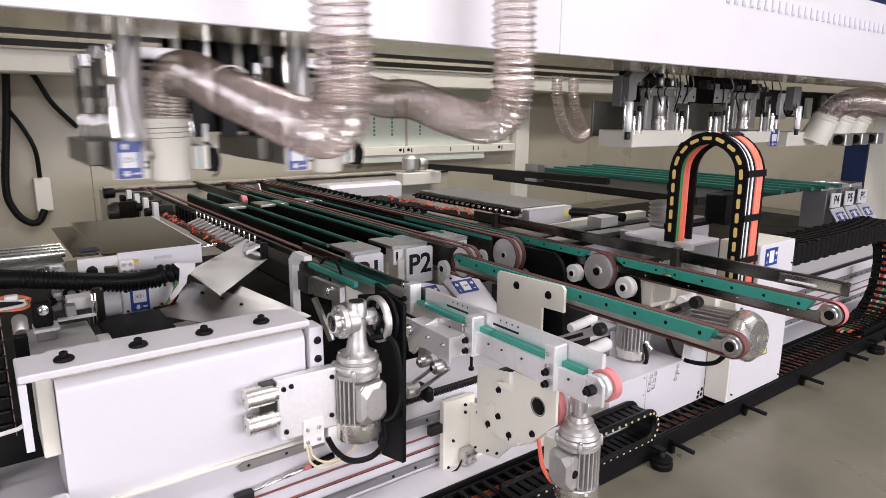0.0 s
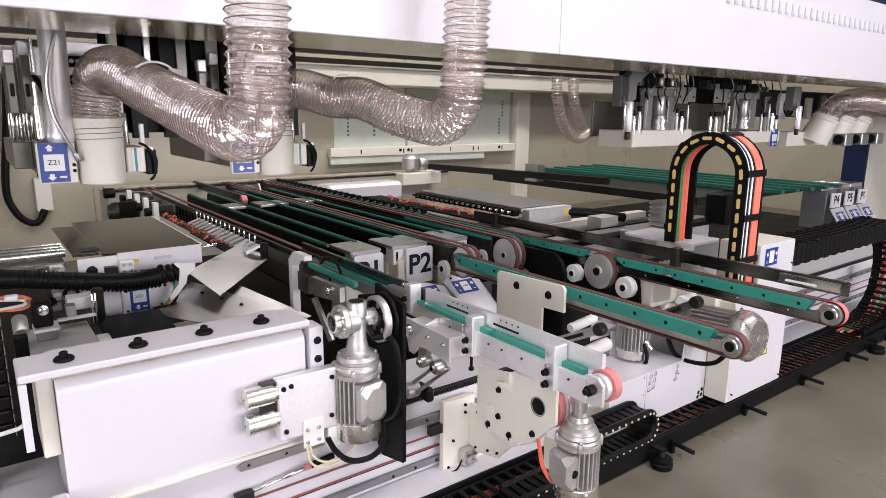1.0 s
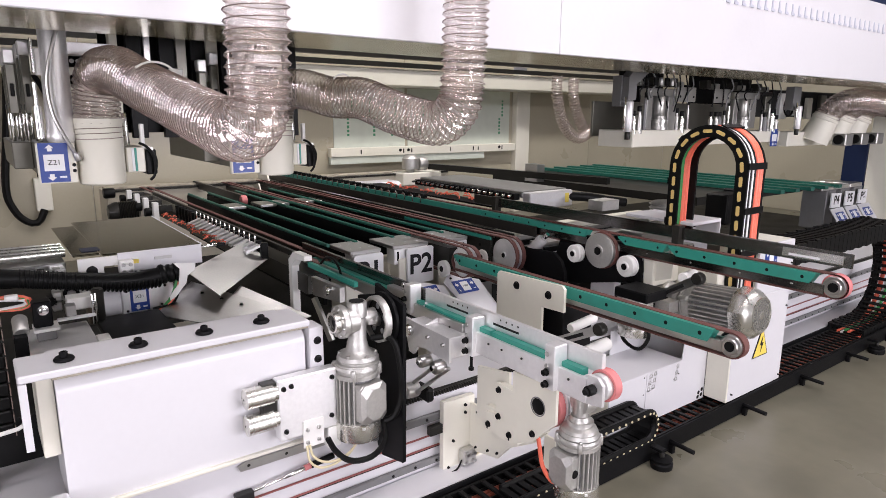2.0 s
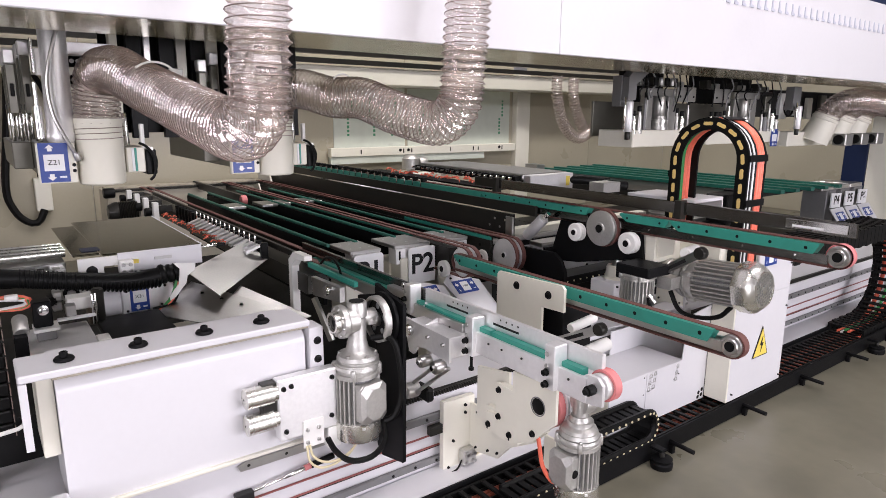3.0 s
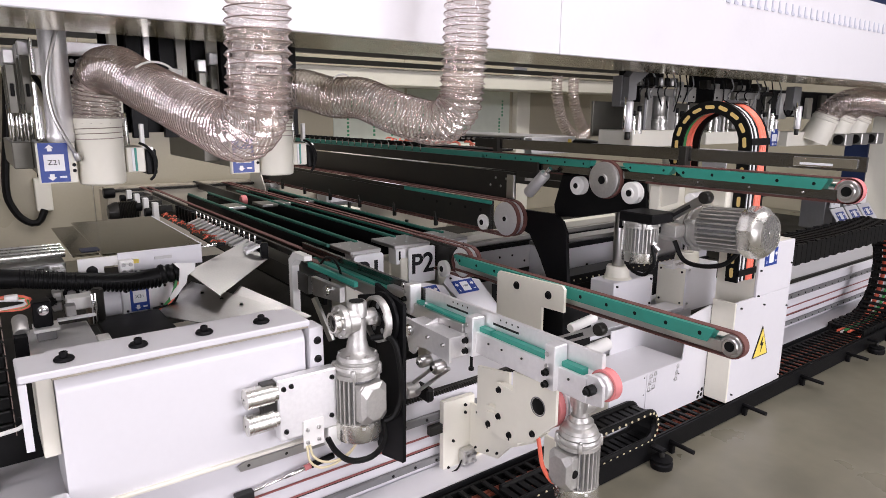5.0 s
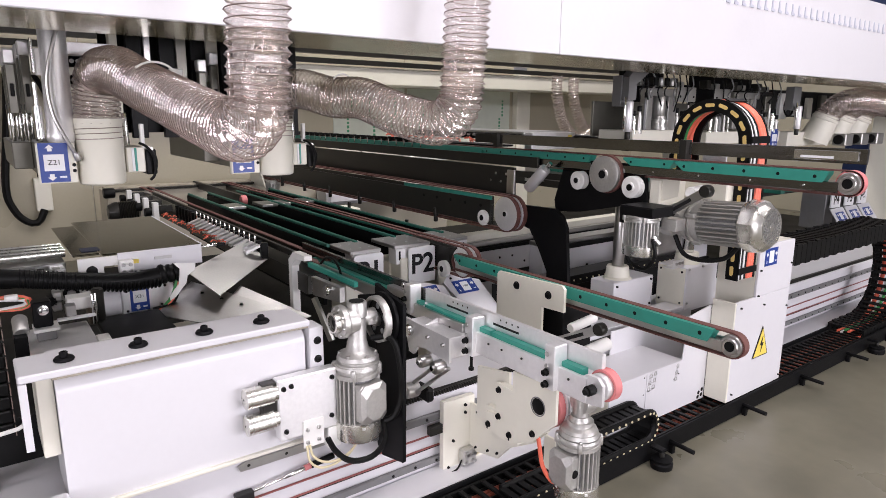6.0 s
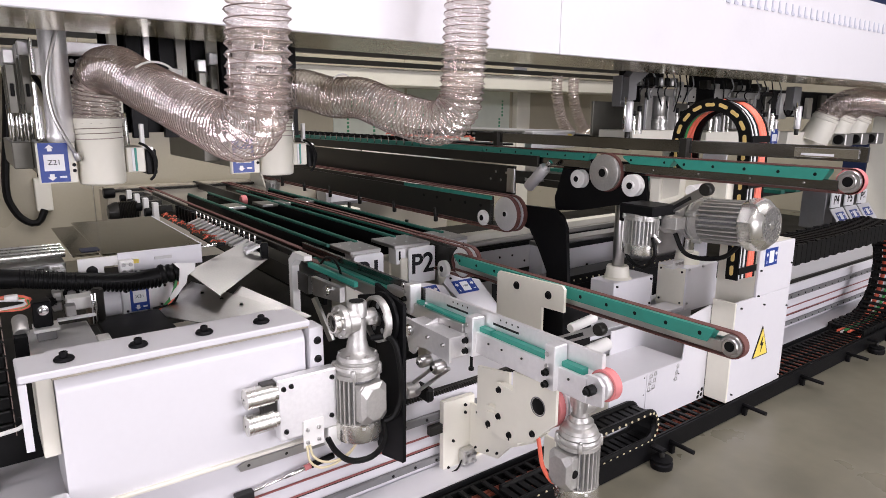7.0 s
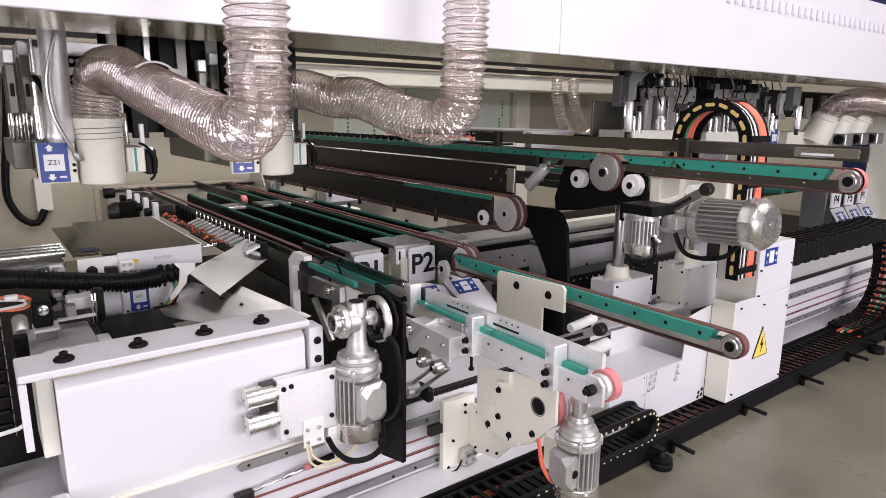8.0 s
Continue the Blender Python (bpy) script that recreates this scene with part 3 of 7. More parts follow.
def pulley(parent, c, r, w, mat, hub=0.35, name="pulley", label="", axis=X):
    """A grooved wheel about c with a dark bearing in its hub, its face towards -axis."""
    c, a = Vector(c), Vector(axis)
    h = a * (w / 2)
    p = part(name, turned(bmesh.new(), c - h, c + h, [(0, r * 0.55), (0.02, r * 0.92), (0.1, r), (0.28, r), (0.36, r * 0.94), (0.64, r * 0.94), (0.72, r), (0.9, r), (1, r * 0.92)], 36), mat, parent, label)
    part("hub", turned(bmesh.new(), c - h * 1.28, c - h * 0.9, [(0, r * hub * 0.7), (0.0, r * hub), (1, r * hub * 1.15)], 24), mat, p)
    part("bearing", turned(bmesh.new(), c - h * 1.36, c - h * 0.9, [(0, r * hub * 0.3), (0, r * hub * 0.72), (1, r * hub * 0.72)], 20), BLACK, p, "dark bearing")
    return p


def loop_belt(parent, x, w, pts_top, pts_bottom, r0, r1, mat=None, th=0.006, label="red-brown rubber drive belt"):
    """A flat endless belt in a plane of constant x, round two wheels: (y, z, radius) at each end."""
    ya, za, ra = r0
    yb, zb, rb = r1
    out = []
    for k in range(17):
        a = -math.pi / 2 - math.pi * k / 16
        out.append((ya + ra * math.cos(a), za + ra * math.sin(a)))
    out += pts_top
    for k in range(17):
        a = math.pi / 2 - math.pi * k / 16
        out.append((yb + rb * math.cos(a), zb + rb * math.sin(a)))
    out += pts_bottom
    n = len(out)
    bm = bmesh.new()
    vs = []
    for i, (yy, zz) in enumerate(out):
        ay, az = out[i - 1]
        by, bz = out[(i + 1) % n]
        t = Vector((by - ay, bz - az))
        t.normalize()
        ny, nz = -t.y, t.x
        vs.append([bm.verts.new((xx, yy + ny * o, zz + nz * o)) for xx, o in ((x, 0), (x, th), (x + w, th), (x + w, 0))])
    for i in range(n):
        a, b = vs[i], vs[(i + 1) % n]
        for k in range(4):
            bm.faces.new((a[k], a[(k + 1) % 4], b[(k + 1) % 4], b[k]))
    bmesh.ops.recalc_face_normals(bm, faces=bm.faces)
    return part("drive_belt", bm, mat or BELT, parent, label)


def green_guide(parent, x, w, y0, y1, z1, h, holes=True, ends=(0.02, 0.05)):
    """A green plastic belt guide with slanted ends and screw holes."""
    g = plate("belt_guide", [(y0 + ends[0], z1 - h), (y1 - ends[1], z1 - h), (y1, z1 - h * 0.25), (y1, z1), (y0, z1), (y0, z1 - h * 0.25)], "x", x, x + w, GREEN, parent, "green plastic belt guide")
    if holes:
        n = max(2, int((y1 - y0) / 0.13))
        for k in range(n):
            yy = y0 + 0.05 + (y1 - y0 - 0.1) * k / (n - 1)
            part("screw_hole", rod(bmesh.new(), (x - 0.0008, yy, z1 - h * 0.5), (x + 0.003, yy, z1 - h * 0.5), h * 0.17, 12), BLACK, g)
    return g


def extension(parent, x, y0, y1, tip_r=0.042, w=0.045):
    """The thin front arm of a conveyor: plates, green guide, belt and the end pulley."""
    zc = W - tip_r - 0.008
    block("side_plate", x, x + 0.01, y0 + 0.03, y1, zc - 0.03, zc + 0.012, STEEL, parent, "brushed steel side plate")
    block("side_plate", x + w, x + w + 0.01, y0 + 0.03, y1, zc - 0.03, zc + 0.012, STEEL, parent)
    green_guide(parent, x - 0.008, 0.05, y0 + 0.065, y1, W - 0.004, 0.05)
    pulley(parent, (x + w / 2, y0, zc), tip_r, w * 0.9, STEEL, 0.62, "end_pulley", "steel end pulley")
    loop_belt(parent, x + 0.012, w * 0.7, [], [], (y0, zc, tip_r + 0.001), (y1, zc, tip_r + 0.001))


def socket_row(parent, pts, d, r=0.007, mat=None):
    for p in pts:
        bolt(p, d, r, mat or BLACK, parent, 0.008)


def link_bar(parent, x, p0, p1, w=0.02, t=0.012):
    """A flat slotted link with round eyes at its ends, in a plane of constant x."""
    a, b = Vector(p0), Vector(p1)
    d = (b - a).normalized()
    n = Vector((-d.y, d.x))
    pts = []
    for c, s in ((b, 1), (a, -1)):
        for k in range(9):
            q = math.pi * (k / 8 - 0.5)
            v = c + (d * math.cos(q) * s + n * math.sin(q) * s) * w
            pts.append((v.x, v.y))
    l = part("adjuster_link", slab(bmesh.new(), pts, "x", x - t, x), STEEL, parent, "flat slotted steel link", False)
    m0, m1 = a.lerp(b, 0.3), a.lerp(b, 0.7)
    part("link_slot", slab(bmesh.new(), [tuple(m0 + n * w * 0.4), tuple(m1 + n * w * 0.4), tuple(m1 - n * w * 0.4), tuple(m0 - n * w * 0.4)], "x", x - t - 0.0008, x - t + 0.001), SHADOW, l, "dark slot", False)
    return l


def cable_chain_arch(parent):
    """An arched energy chain: two link sides, crossbars, coloured cables and yellow clips."""
    x0, x1 = 3.10, 3.275
    yn, yf, zt, zb = 1.665, 2.045, 1.30, 0.60
    rad = (yf - yn) / 2
    yc = (yn + yf) / 2
    path = []
    for k in range(12):
        path.append((yn, zb + (zt - zb) * k / 11, 0.0))
    for k in range(1, 15):
        a = math.pi * k / 15
        path.append((yc - rad * math.cos(a), zt + rad * math.sin(a), a))
    for k in range(7):
        path.append((yf, zt - 0.39 * k / 6, math.pi))
    c = parent
    for xa in (x0, x1 - 0.014):
        bm = bmesh.new()
        vs = []
        for yy, zz, a in path:
            ny, nz = -math.cos(a), math.sin(a)
            vs.append([bm.verts.new((xx, yy + ny * o, zz + nz * o)) for xx, o in ((xa, -0.032), (xa, 0.032), (xa + 0.014, 0.032), (xa + 0.014, -0.032))])
        for a, b in zip(vs, vs[1:]):
            for k in range(4):
                bm.faces.new((a[k], a[(k + 1) % 4], b[(k + 1) % 4], b[k]))
        bm.faces.new(vs[0])
        bm.faces.new(vs[-1][::-1])
        bmesh.ops.recalc_face_normals(bm, faces=bm.faces)
        part("chain_side", bm, BLACK, c, "black plastic chain links", False)
    # even steps along the arch
    fine = [Vector((0, yy, zz)) for yy, zz, a in path]
    ln = [0.0]
    for a, b in zip(fine, fine[1:]):
        ln.append(ln[-1] + (b - a).length)

    def at(s):
        for i in range(len(fine) - 1):
            if ln[i + 1] >= s:
                f = (s - ln[i]) / (ln[i + 1] - ln[i])
                return fine[i].lerp(fine[i + 1], f), (fine[i + 1] - fine[i]).normalized()
        return fine[-1], (fine[-1] - fine[-2]).normalized()
    s, k = 0.05, 0
    while s < ln[-1] - 0.02:
        p, t = at(s)
        nrm = Vector((0, t.z, -t.y))
        bm = bmesh.new()
        co = []
        for i in range(12):
            a = 2 * math.pi * i / 12
            e = 0.016 if math.cos(a) > 0 else -0.017
            q = p + t * (e + 0.0095 * math.cos(a)) + nrm * (0.0095 * math.sin(a))
            co.append((q.y, q.z))
        slab(bm, co, "x", x0 - 0.004, x0 + 0.002)
        part("link_clip", bm, YELLOW, c, "yellow link clip", False)
        if k % 3 == 0:
            bm = bmesh.new()
            q0 = p - nrm * 0.034
            quad_sheet(bm, (0.5 * (x0 + x1), q0.y, q0.z), X, t, x1 - x0, 0.034, 0.006)
            bmesh.ops.recalc_face_normals(bm, faces=bm.faces)
            part("crossbar", bm, BLACK, c)
        s += 0.074
        k += 1
    mats = [WHITEC, SHADOW, WHITEC, BLACK, ORANGE, ORANGE, ORANGE]
    for i, mt in enumerate(mats):
        xx = x0 + 0.036 + i * 0.0195
        off = 0.016 if i < 4 else 0.02
        pts = []
        for yy, zz, a in path:
            pts.append(Vector((xx, yy - math.cos(a) * off, zz + math.sin(a) * off)))
        part("cable", tube(bmesh.new(), pts, 0.009 if i < 4 else 0.0115, 8), mt, c)
    for i, mt in enumerate((GREENC, ORANGE, ORANGE)):
        xx = x0 + 0.05 + i * 0.03
        pts = [Vector((xx, yy + math.cos(a) * 0.012, zz - math.sin(a) * 0.012)) for yy, zz, a in path]
        part("cable", tube(bmesh.new(), pts, 0.012, 8), mt, c)
    return c


# ---- the drill unit cover and its ledge ----

def build_drill_cover():
    g = thing("drill_unit_cover", (0.5, 2.02, 0.42), "white enamelled drill unit cover on the base rail", "machine cover")
    bm = bmesh.new()
    prof = [(2.02, 0.432), (2.02, 0.80)]
    for k in range(1, 9):
        a = math.pi / 2 * k / 8
        prof.append((2.02 + 0.05 * (1 - math.cos(a)), 0.80 + 0.05 * math.sin(a)))
    prof += [(2.30, 0.85), (2.30, 0.432)]
    slab(bm, prof, "x", 0.118, 0.885)
    part("cover", bm, WHITE, g, "white cover with a rounded upper edge")
    block("cover_lip", 0.118, 0.885, 2.004, 2.03, 0.421, 0.434, CREAM, g, "pale folded lip", 0.003)
    block("seal", 0.11, 0.90, 2.016, 2.06, 0.851, 0.862, DIRTY, g, "dirty gap seal")
    block("ledge", 0.03, 0.90, 2.0, 2.18, 0.863, 0.885, WHITE, g, "white mounting ledge", 0.004)
    plate("end_bracket", [(2.0, 0.862), (2.12, 0.862), (2.12, 0.84), (2.03, 0.66), (2.0, 0.66)], "x", 0.03, 0.05, WHITE, g, "white end bracket")
    block("cover_end", 0.072, 0.116, 2.06, 2.28, 0.60, 0.85, CREAM, g)
    block("end_plate", 0.90, 0.955, 2.01, 2.10, 0.68, 0.85, WHITE, g, "white end plate", 0.004)
    for x in (0.152, 0.354, 0.556, 0.751):
        b = part("clamp_washer", turned(bmesh.new(), (x, 2.075, 0.886), (x, 2.075, 0.897), [(0, 0.027), (0.4, 0.029), (1, 0.024), (1, 0.012)], 20), BLACKP, g, "black washer")
        part("screw_head", turned(bmesh.new(), (x, 2.075, 0.8975), (x, 2.075, 0.913), [(0, 0.012), (0.85, 0.012), (1, 0.009), (1, 0.006), (0.5, 0.005)], 12), BLACKP, b)
    socket_row(g, [(0.93, 2.0095, 0.80), (0.93, 2.0095, 0.73)], -Y, 0.012)
    # the aluminium bearing block with two chromed rods
    h = thing("bearing_block", (0.87, 1.99, 0.49), "aluminium bearing block with two chromed rods", "bearing block")
    block("body", 0.752, 0.975, 1.955, 2.002, 0.478, 0.705, ALU, h, "milled aluminium block", 0.004)
    for z in (0.66, 0.565):
        r = part("rod_end", turned(bmesh.new(), (0.64, 1.975, z), (0.752, 1.975, z), [(0, 0.026), (0.03, 0.036), (0.1, 0.036), (0.11, 0.033), (0.16, 0.033), (0.17, 0.036), (0.86, 0.036), (0.88, 0.03), (1, 0.03)], 28), SATIN, h, "satin chromed rod end")
        part("centre_hole", rod(bmesh.new(), (0.639, 1.975, z), (0.645, 1.975, z), 0.004, 8), BLACK, r)
    block("spacer", 0.70, 0.751, 1.965, 2.002, 0.59, 0.70, DARK, h, "dark spacer")
    socket_row(h, [(x, 1.9545, z) for x, z in ((0.772, 0.672), (0.80, 0.676), (0.775, 0.512), (0.955, 0.672), (0.95, 0.525))], -Y, 0.0075)
    block("switch_plate", 0.835, 0.915, 1.946, 1.9535, 0.43, 0.535, NYLON, h, "white switch plate")
    socket_row(h, [(x, 1.9455, z) for x in (0.85, 0.893) for z in (0.452, 0.50)], -Y, 0.006, STEEL)
    block("side_plate", 0.935, 0.985, 1.955, 2.0, 0.395, 0.476, NYLON, h)
    cable([(0.845, 1.945, 0.44), (0.85, 1.93, 0.38), (0.90, 1.925, 0.345), (0.99, 1.93, 0.355), (1.05, 1.94, 0.40), (1.07, 1.95, 0.44)], 0.0045, BEIGE, h, "sensor_lead")
    cable([(0.855, 1.945, 0.44), (0.865, 1.93, 0.395), (0.92, 1.925, 0.36), (1.0, 1.93, 0.365), (1.06, 1.94, 0.41)], 0.0045, BEIGE, h, "sensor_lead")
    s = thing("slot_strip", (0.85, 2.03, 0.385), "worn steel slot strip on the base rail", "steel strip")
    plate("strip", [(0.63, 0.372), (0.985, 0.370), (1.0, 0.398), (0.98, 0.404), (0.645, 0.404), (0.622, 0.394)], "y", 2.027, 2.0365, FRAMEG, s, "worn steel strip")
    for x in (0.66, 0.80, 0.94):
        part("slot", rod(bmesh.new(), (x, 2.0262, 0.388), (x, 2.028, 0.388), 0.006, 10), DARK, s)
    k = thing("gas_strut", (0.65, 2.02, 0.27), "small chromed tension strut with a grey end block", "tension strut")
    block("end_block", 0.60, 0.665, 2.0, 2.03, 0.265, 0.30, SHADOW, k, "grey end block")
    round_part("shaft", (0.665, 2.012, 0.293), (0.78, 2.012, 0.305), 0.005, CHROME, k)
    round_part("sleeve", (0.78, 2.012, 0.305), (0.86, 2.012, 0.314), 0.009, CHROME, k)
    round_part("red_nut", (0.86, 2.012, 0.314), (0.885, 2.012, 0.316), 0.011, PINK, k, "red nut")
    round_part("grip", (0.885, 2.012, 0.316), (0.98, 2.012, 0.327), 0.012, BLACK, k, "black grip")
    f = thing("floor_cover", (-0.1, 1.9, 0.0), "white sheet-metal cover box on the floor", "machine cover")
    block("box_body", -0.7, 0.118, 1.72, 2.02, 0.0, 0.50, WHITE, f, "white sheet-metal box", 0.008)


def build_feed_motor():
    """The motor and gearbox hanging beside the first conveyor."""
    m = thing("feed_motor", (1.047, 1.95, 0.42), "grey gear motor hung on a black mounting plate", "gear motor")
    gx, gy = 1.06, 1.95
    g = part("gearbox", turned(bmesh.new(), (gx, gy, 0.94), (gx, gy, 0.705), [(0, 0.029), (0.0, 0.035), (0.02, 0.0375), (0.23, 0.0375), (0.25, 0.034), (0.62, 0.034), (0.66, 0.037), (0.76, 0.042), (0.80, 0.052), (0.84, 0.072), (0.90, 0.078), (0.92, 0.072), (0.95, 0.072), (0.96, 0.080), (1, 0.081)], 32), CAST, m, "grey cast worm gearbox")
    part("top_bore", turned(bmesh.new(), (gx, gy, 0.9405), (gx, gy, 0.942), [(0, 0.027), (1, 0.027)], 24), BLACK, g, "dark open bore")
    part("worm_housing", turned(bmesh.new(), (gx - 0.05, gy + 0.005, 0.872), (gx + 0.075, gy + 0.005, 0.872), [(0, 0.046), (0.1, 0.050), (0.35, 0.050), (0.45, 0.030), (1, 0.03)], 32), CAST, g, "round worm-wheel housing")
    fl = part("output_flange", turned(bmesh.new(), (gx - 0.075, gy + 0.005, 0.872), (gx - 0.05, gy + 0.005, 0.872), [(0, 0.052), (0.1, 0.060), (0.8, 0.062), (1, 0.058)], 36), CAST, g, "cast output flange")
    part("flange_neck", ring(bmesh.new(), (gx - 0.098, gy + 0.005, 0.872), (gx - 0.07, gy + 0.005, 0.872), 0.040, 0.030, 30), SATIN, fl)
    part("bearing", ring(bmesh.new(), (gx - 0.090, gy + 0.005, 0.872), (gx - 0.076, gy + 0.005, 0.872), 0.029, 0.014, 24), DARK, fl, "dark bearing")
    part("bore", rod(bmesh.new(), (gx - 0.088, gy + 0.005, 0.872), (gx - 0.08, gy + 0.005, 0.872), 0.0138, 16), BLACK, fl, "dark hollow bore")
    for k in range(8):
        a = 2 * math.pi * (k + 0.3) / 8
        q = Vector((gx - 0.074, gy + 0.005 + 0.052 * math.cos(a), 0.872 + 0.052 * math.sin(a)))
        part("flange_boss", rod(bmesh.new(), q, q + X * 0.02, 0.009, 10), CAST, fl)
        bolt(q, -X, 0.0052, STEEL, fl, 0.007)
    for k in range(6):
        a = 2 * math.pi * (k + 0.5) / 6
        bolt((gx + 0.066 * math.cos(a), gy + 0.066 * math.sin(a), 0.742), Z, 0.0065, STEEL, g, 0.009)
    motor(m, (1.055, 1.95, 0.712), -Z, 0.083, 0.298, X * 0.15 - Y)
    part("mounting_plate", slab(bmesh.new(), [(1.843, 0.303), (1.992, 0.268), (2.03, 0.30), (2.03, 0.97), (1.835, 0.93)], "x", 1.185, 1.2), BLACKP, m, "black mounting plate")
    wy, wz = 1.945, 0.858
    dw = part("drive_wheel", turned_open(bmesh.new(), (1.13, wy, wz), (1.158, wy, wz), [(0, 0.074), (0, 0.084), (0.15, 0.088), (0.85, 0.088), (1, 0.084), (1, 0.074), (0, 0.074)], 44), CAST, m, "turned steel drive wheel")
    round_part("wheel_disc", (1.146, wy, wz), (1.152, wy, wz), 0.075, BLACKP, dw, "dark wheel disc", 36)
    round_part("hub", (1.125, wy, wz), (1.15, wy, wz), 0.026, STEEL, dw)
    for k in range(5):
        a = 2 * math.pi * k / 5 + 0.3
        part("wheel_hole", rod(bmesh.new(), (1.1445, wy + 0.05 * math.cos(a), wz + 0.05 * math.sin(a)), (1.147, wy + 0.05 * math.cos(a), wz + 0.05 * math.sin(a)), 0.012, 12), GREYP, dw)
    part("cheek_disc", turned_open(bmesh.new(), (1.166, wy, wz), (1.178, wy, wz), [(0, 0.06), (0, 0.098), (1, 0.098), (1, 0.06), (0, 0.06)], 40), BLACKP, m, "black cheek disc")
    plate("bearing_plate", [(1.86, 0.78), (2.06, 0.78), (2.14, 0.84), (2.14, 0.90), (1.95, 0.95)], "x", 1.17, 1.183, BLACKP, m, "black bearing plate")
    plate("tension_block", [(2.50, 0.76), (2.78, 0.73), (2.80, 0.82), (2.50, 0.83)], "x", 1.275, 1.30, STEEL, m, "steel tension block")
    round_part("tension_nut", (1.255, 2.61, 0.795), (1.275, 2.61, 0.795), 0.024, CHROME, m)
    plate("tension_arm", [(2.82, 0.70), (2.78, 0.72), (2.60, 0.55), (2.64, 0.53)], "x", 1.28, 1.295, STEEL, m, "steel tension arm")
    round_part("shaft", (1.10, 1.945, 0.858), (1.128, 1.945, 0.858), 0.014, CHROME, m)
    for dy in (-0.016, 0.016):
        block("shaft_key", 1.095, 1.128, 1.945 + dy - 0.006, 1.945 + dy + 0.006, 0.848, 0.868, CAST, m)
    cable([(1.10, 1.92, 0.80), (1.16, 1.87, 0.80), (1.18, 1.85, 0.70), (1.185, 1.85, 0.58), (1.16, 1.86, 0.50), (1.13, 1.88, 0.48)], 0.012, BLACK, m, "power_cable", "black cable")
    cable([(1.13, 1.89, 0.48), (1.13, 1.88, 0.40), (1.08, 1.89, 0.345), (1.0, 1.91, 0.345), (0.955, 1.94, 0.385), (0.93, 1.95, 0.44)], 0.011, BLACK, m, "power_cable")


def build_conveyor_a():
    a = thing("fence_conveyor", (1.42, 2.0, 0.4), "narrow conveyor with an aluminium fence and green guide", "conveyor")
    block("fence", 1.455, 1.472, 1.15, 2.08, 0.835, 0.896, ALU, a, "aluminium fence bar", 0.002)
    block("rear_fence_bar", 1.455, 1.472, 2.084, 3.3, 0.832, 0.888, POLISH, a, "polished dark fence bar", 0.002)
    for y0, y1 in ((1.20, 1.62), (1.63, 2.04), (2.08, 3.1)):
        part("belt_guide", slab(bmesh.new(), [(y0, 0.822), (y1, 0.822), (y1, 0.842), (y0, 0.842)], "x", 1.425, 1.452), GREEN, a, "green plastic guide strip")
    block("side_plate", 1.41, 1.424, 1.17, 1.76, 0.745, 0.826, ALU, a, "milled aluminium side plate")
    block("side_plate", 1.41, 1.424, 1.77, 3.2, 0.775, 0.832, STEEL, a, "brushed steel side plate")
    for y, z0, z1 in ((2.10, 0.79, 0.912), (1.69, 0.73, 0.88), (1.285, 0.745, 0.895)):
        b = block("clamp_bracket", 1.392, 1.45, y, y + 0.045, z0, z1, ALU, a, "aluminium clamp bracket", 0.003)
        for k in range(2):
            bolt((1.384, y + 0.028, z1 - 0.03 - 0.04 * k), -X, 0.007, STEEL, b, 0.002)
            bolt((1.384, y + 0.028, z0 + 0.02 + 0.04 * k), -X, 0.010, BLACK, b, 0.014)
    for y in (1.24, 1.45, 1.55, 1.62, 1.85):
        bolt((1.409, y, 0.80), -X, 0.004, DARK, a, 0.003)
    for y0 in (1.52, 1.80):
        for k in range(4):
            part("pin_hole", rod(bmesh.new(), (1.4545, y0 + 0.03 * k, 0.882), (1.456, y0 + 0.03 * k, 0.882), 0.004, 10), BLACK, a)
        block("slot", 1.4535, 1.456, y0 - 0.005, y0 + 0.13, 0.856, 0.864, SHADOW, a)
    # front pulley with its pink rubber tyre
    p = pulley(a, (1.45, 1.142, 0.803), 0.042, 0.04, ALU, 0.5, "front_pulley", "aluminium front pulley")
    part("tyre", turned_open(bmesh.new(), (1.452, 1.142, 0.803), (1.482, 1.142, 0.803), [(0, 0.041), (0, 0.050), (1, 0.050), (1, 0.041)], 32), PINK, p, "pink rubber tyre")
    round_part("axle_bolt", (1.38, 1.142, 0.803), (1.41, 1.142, 0.803), 0.016, BLACK, a, "black axle bolt")
    round_part("axle_nut", (1.37, 1.142, 0.803), (1.381, 1.142, 0.803), 0.010, BLACK, a)
    plate("pulley_cheek", [(1.11, 0.755), (1.168, 0.746), (1.168, 0.84), (1.13, 0.84), (1.11, 0.82)], "x", 1.412, 1.424, ALU, a)
    # carrier plates below
    plate("carrier_plate", [(1.50, 0.735), (1.50, 0.661), (1.584, 0.664), (1.586, 0.540), (1.639, 0.532), (1.634, 0.466), (1.510, 0.458), (1.400, 0.512), (1.297, 0.616), (1.297, 0.745)], "x", 1.42, 1.432, CREAM, a, "cream carrier plate")
    part("port", ring(bmesh.new(), (1.4185, 1.376, 0.652), (1.424, 1.376, 0.652), 0.034, 0.030, 26), GREYP, a, "dark port rim")
    part("port_opening", rod(bmesh.new(), (1.419, 1.376, 0.652), (1.424, 1.376, 0.652), 0.030, 24), BLACK, a, "dark round port")
    socket_row(a, [(1.4195, y, z) for y, z in ((1.571, 0.640), (1.570, 0.538), (1.625, 0.486), (1.511, 0.490), (1.397, 0.544))], -X, 0.010)
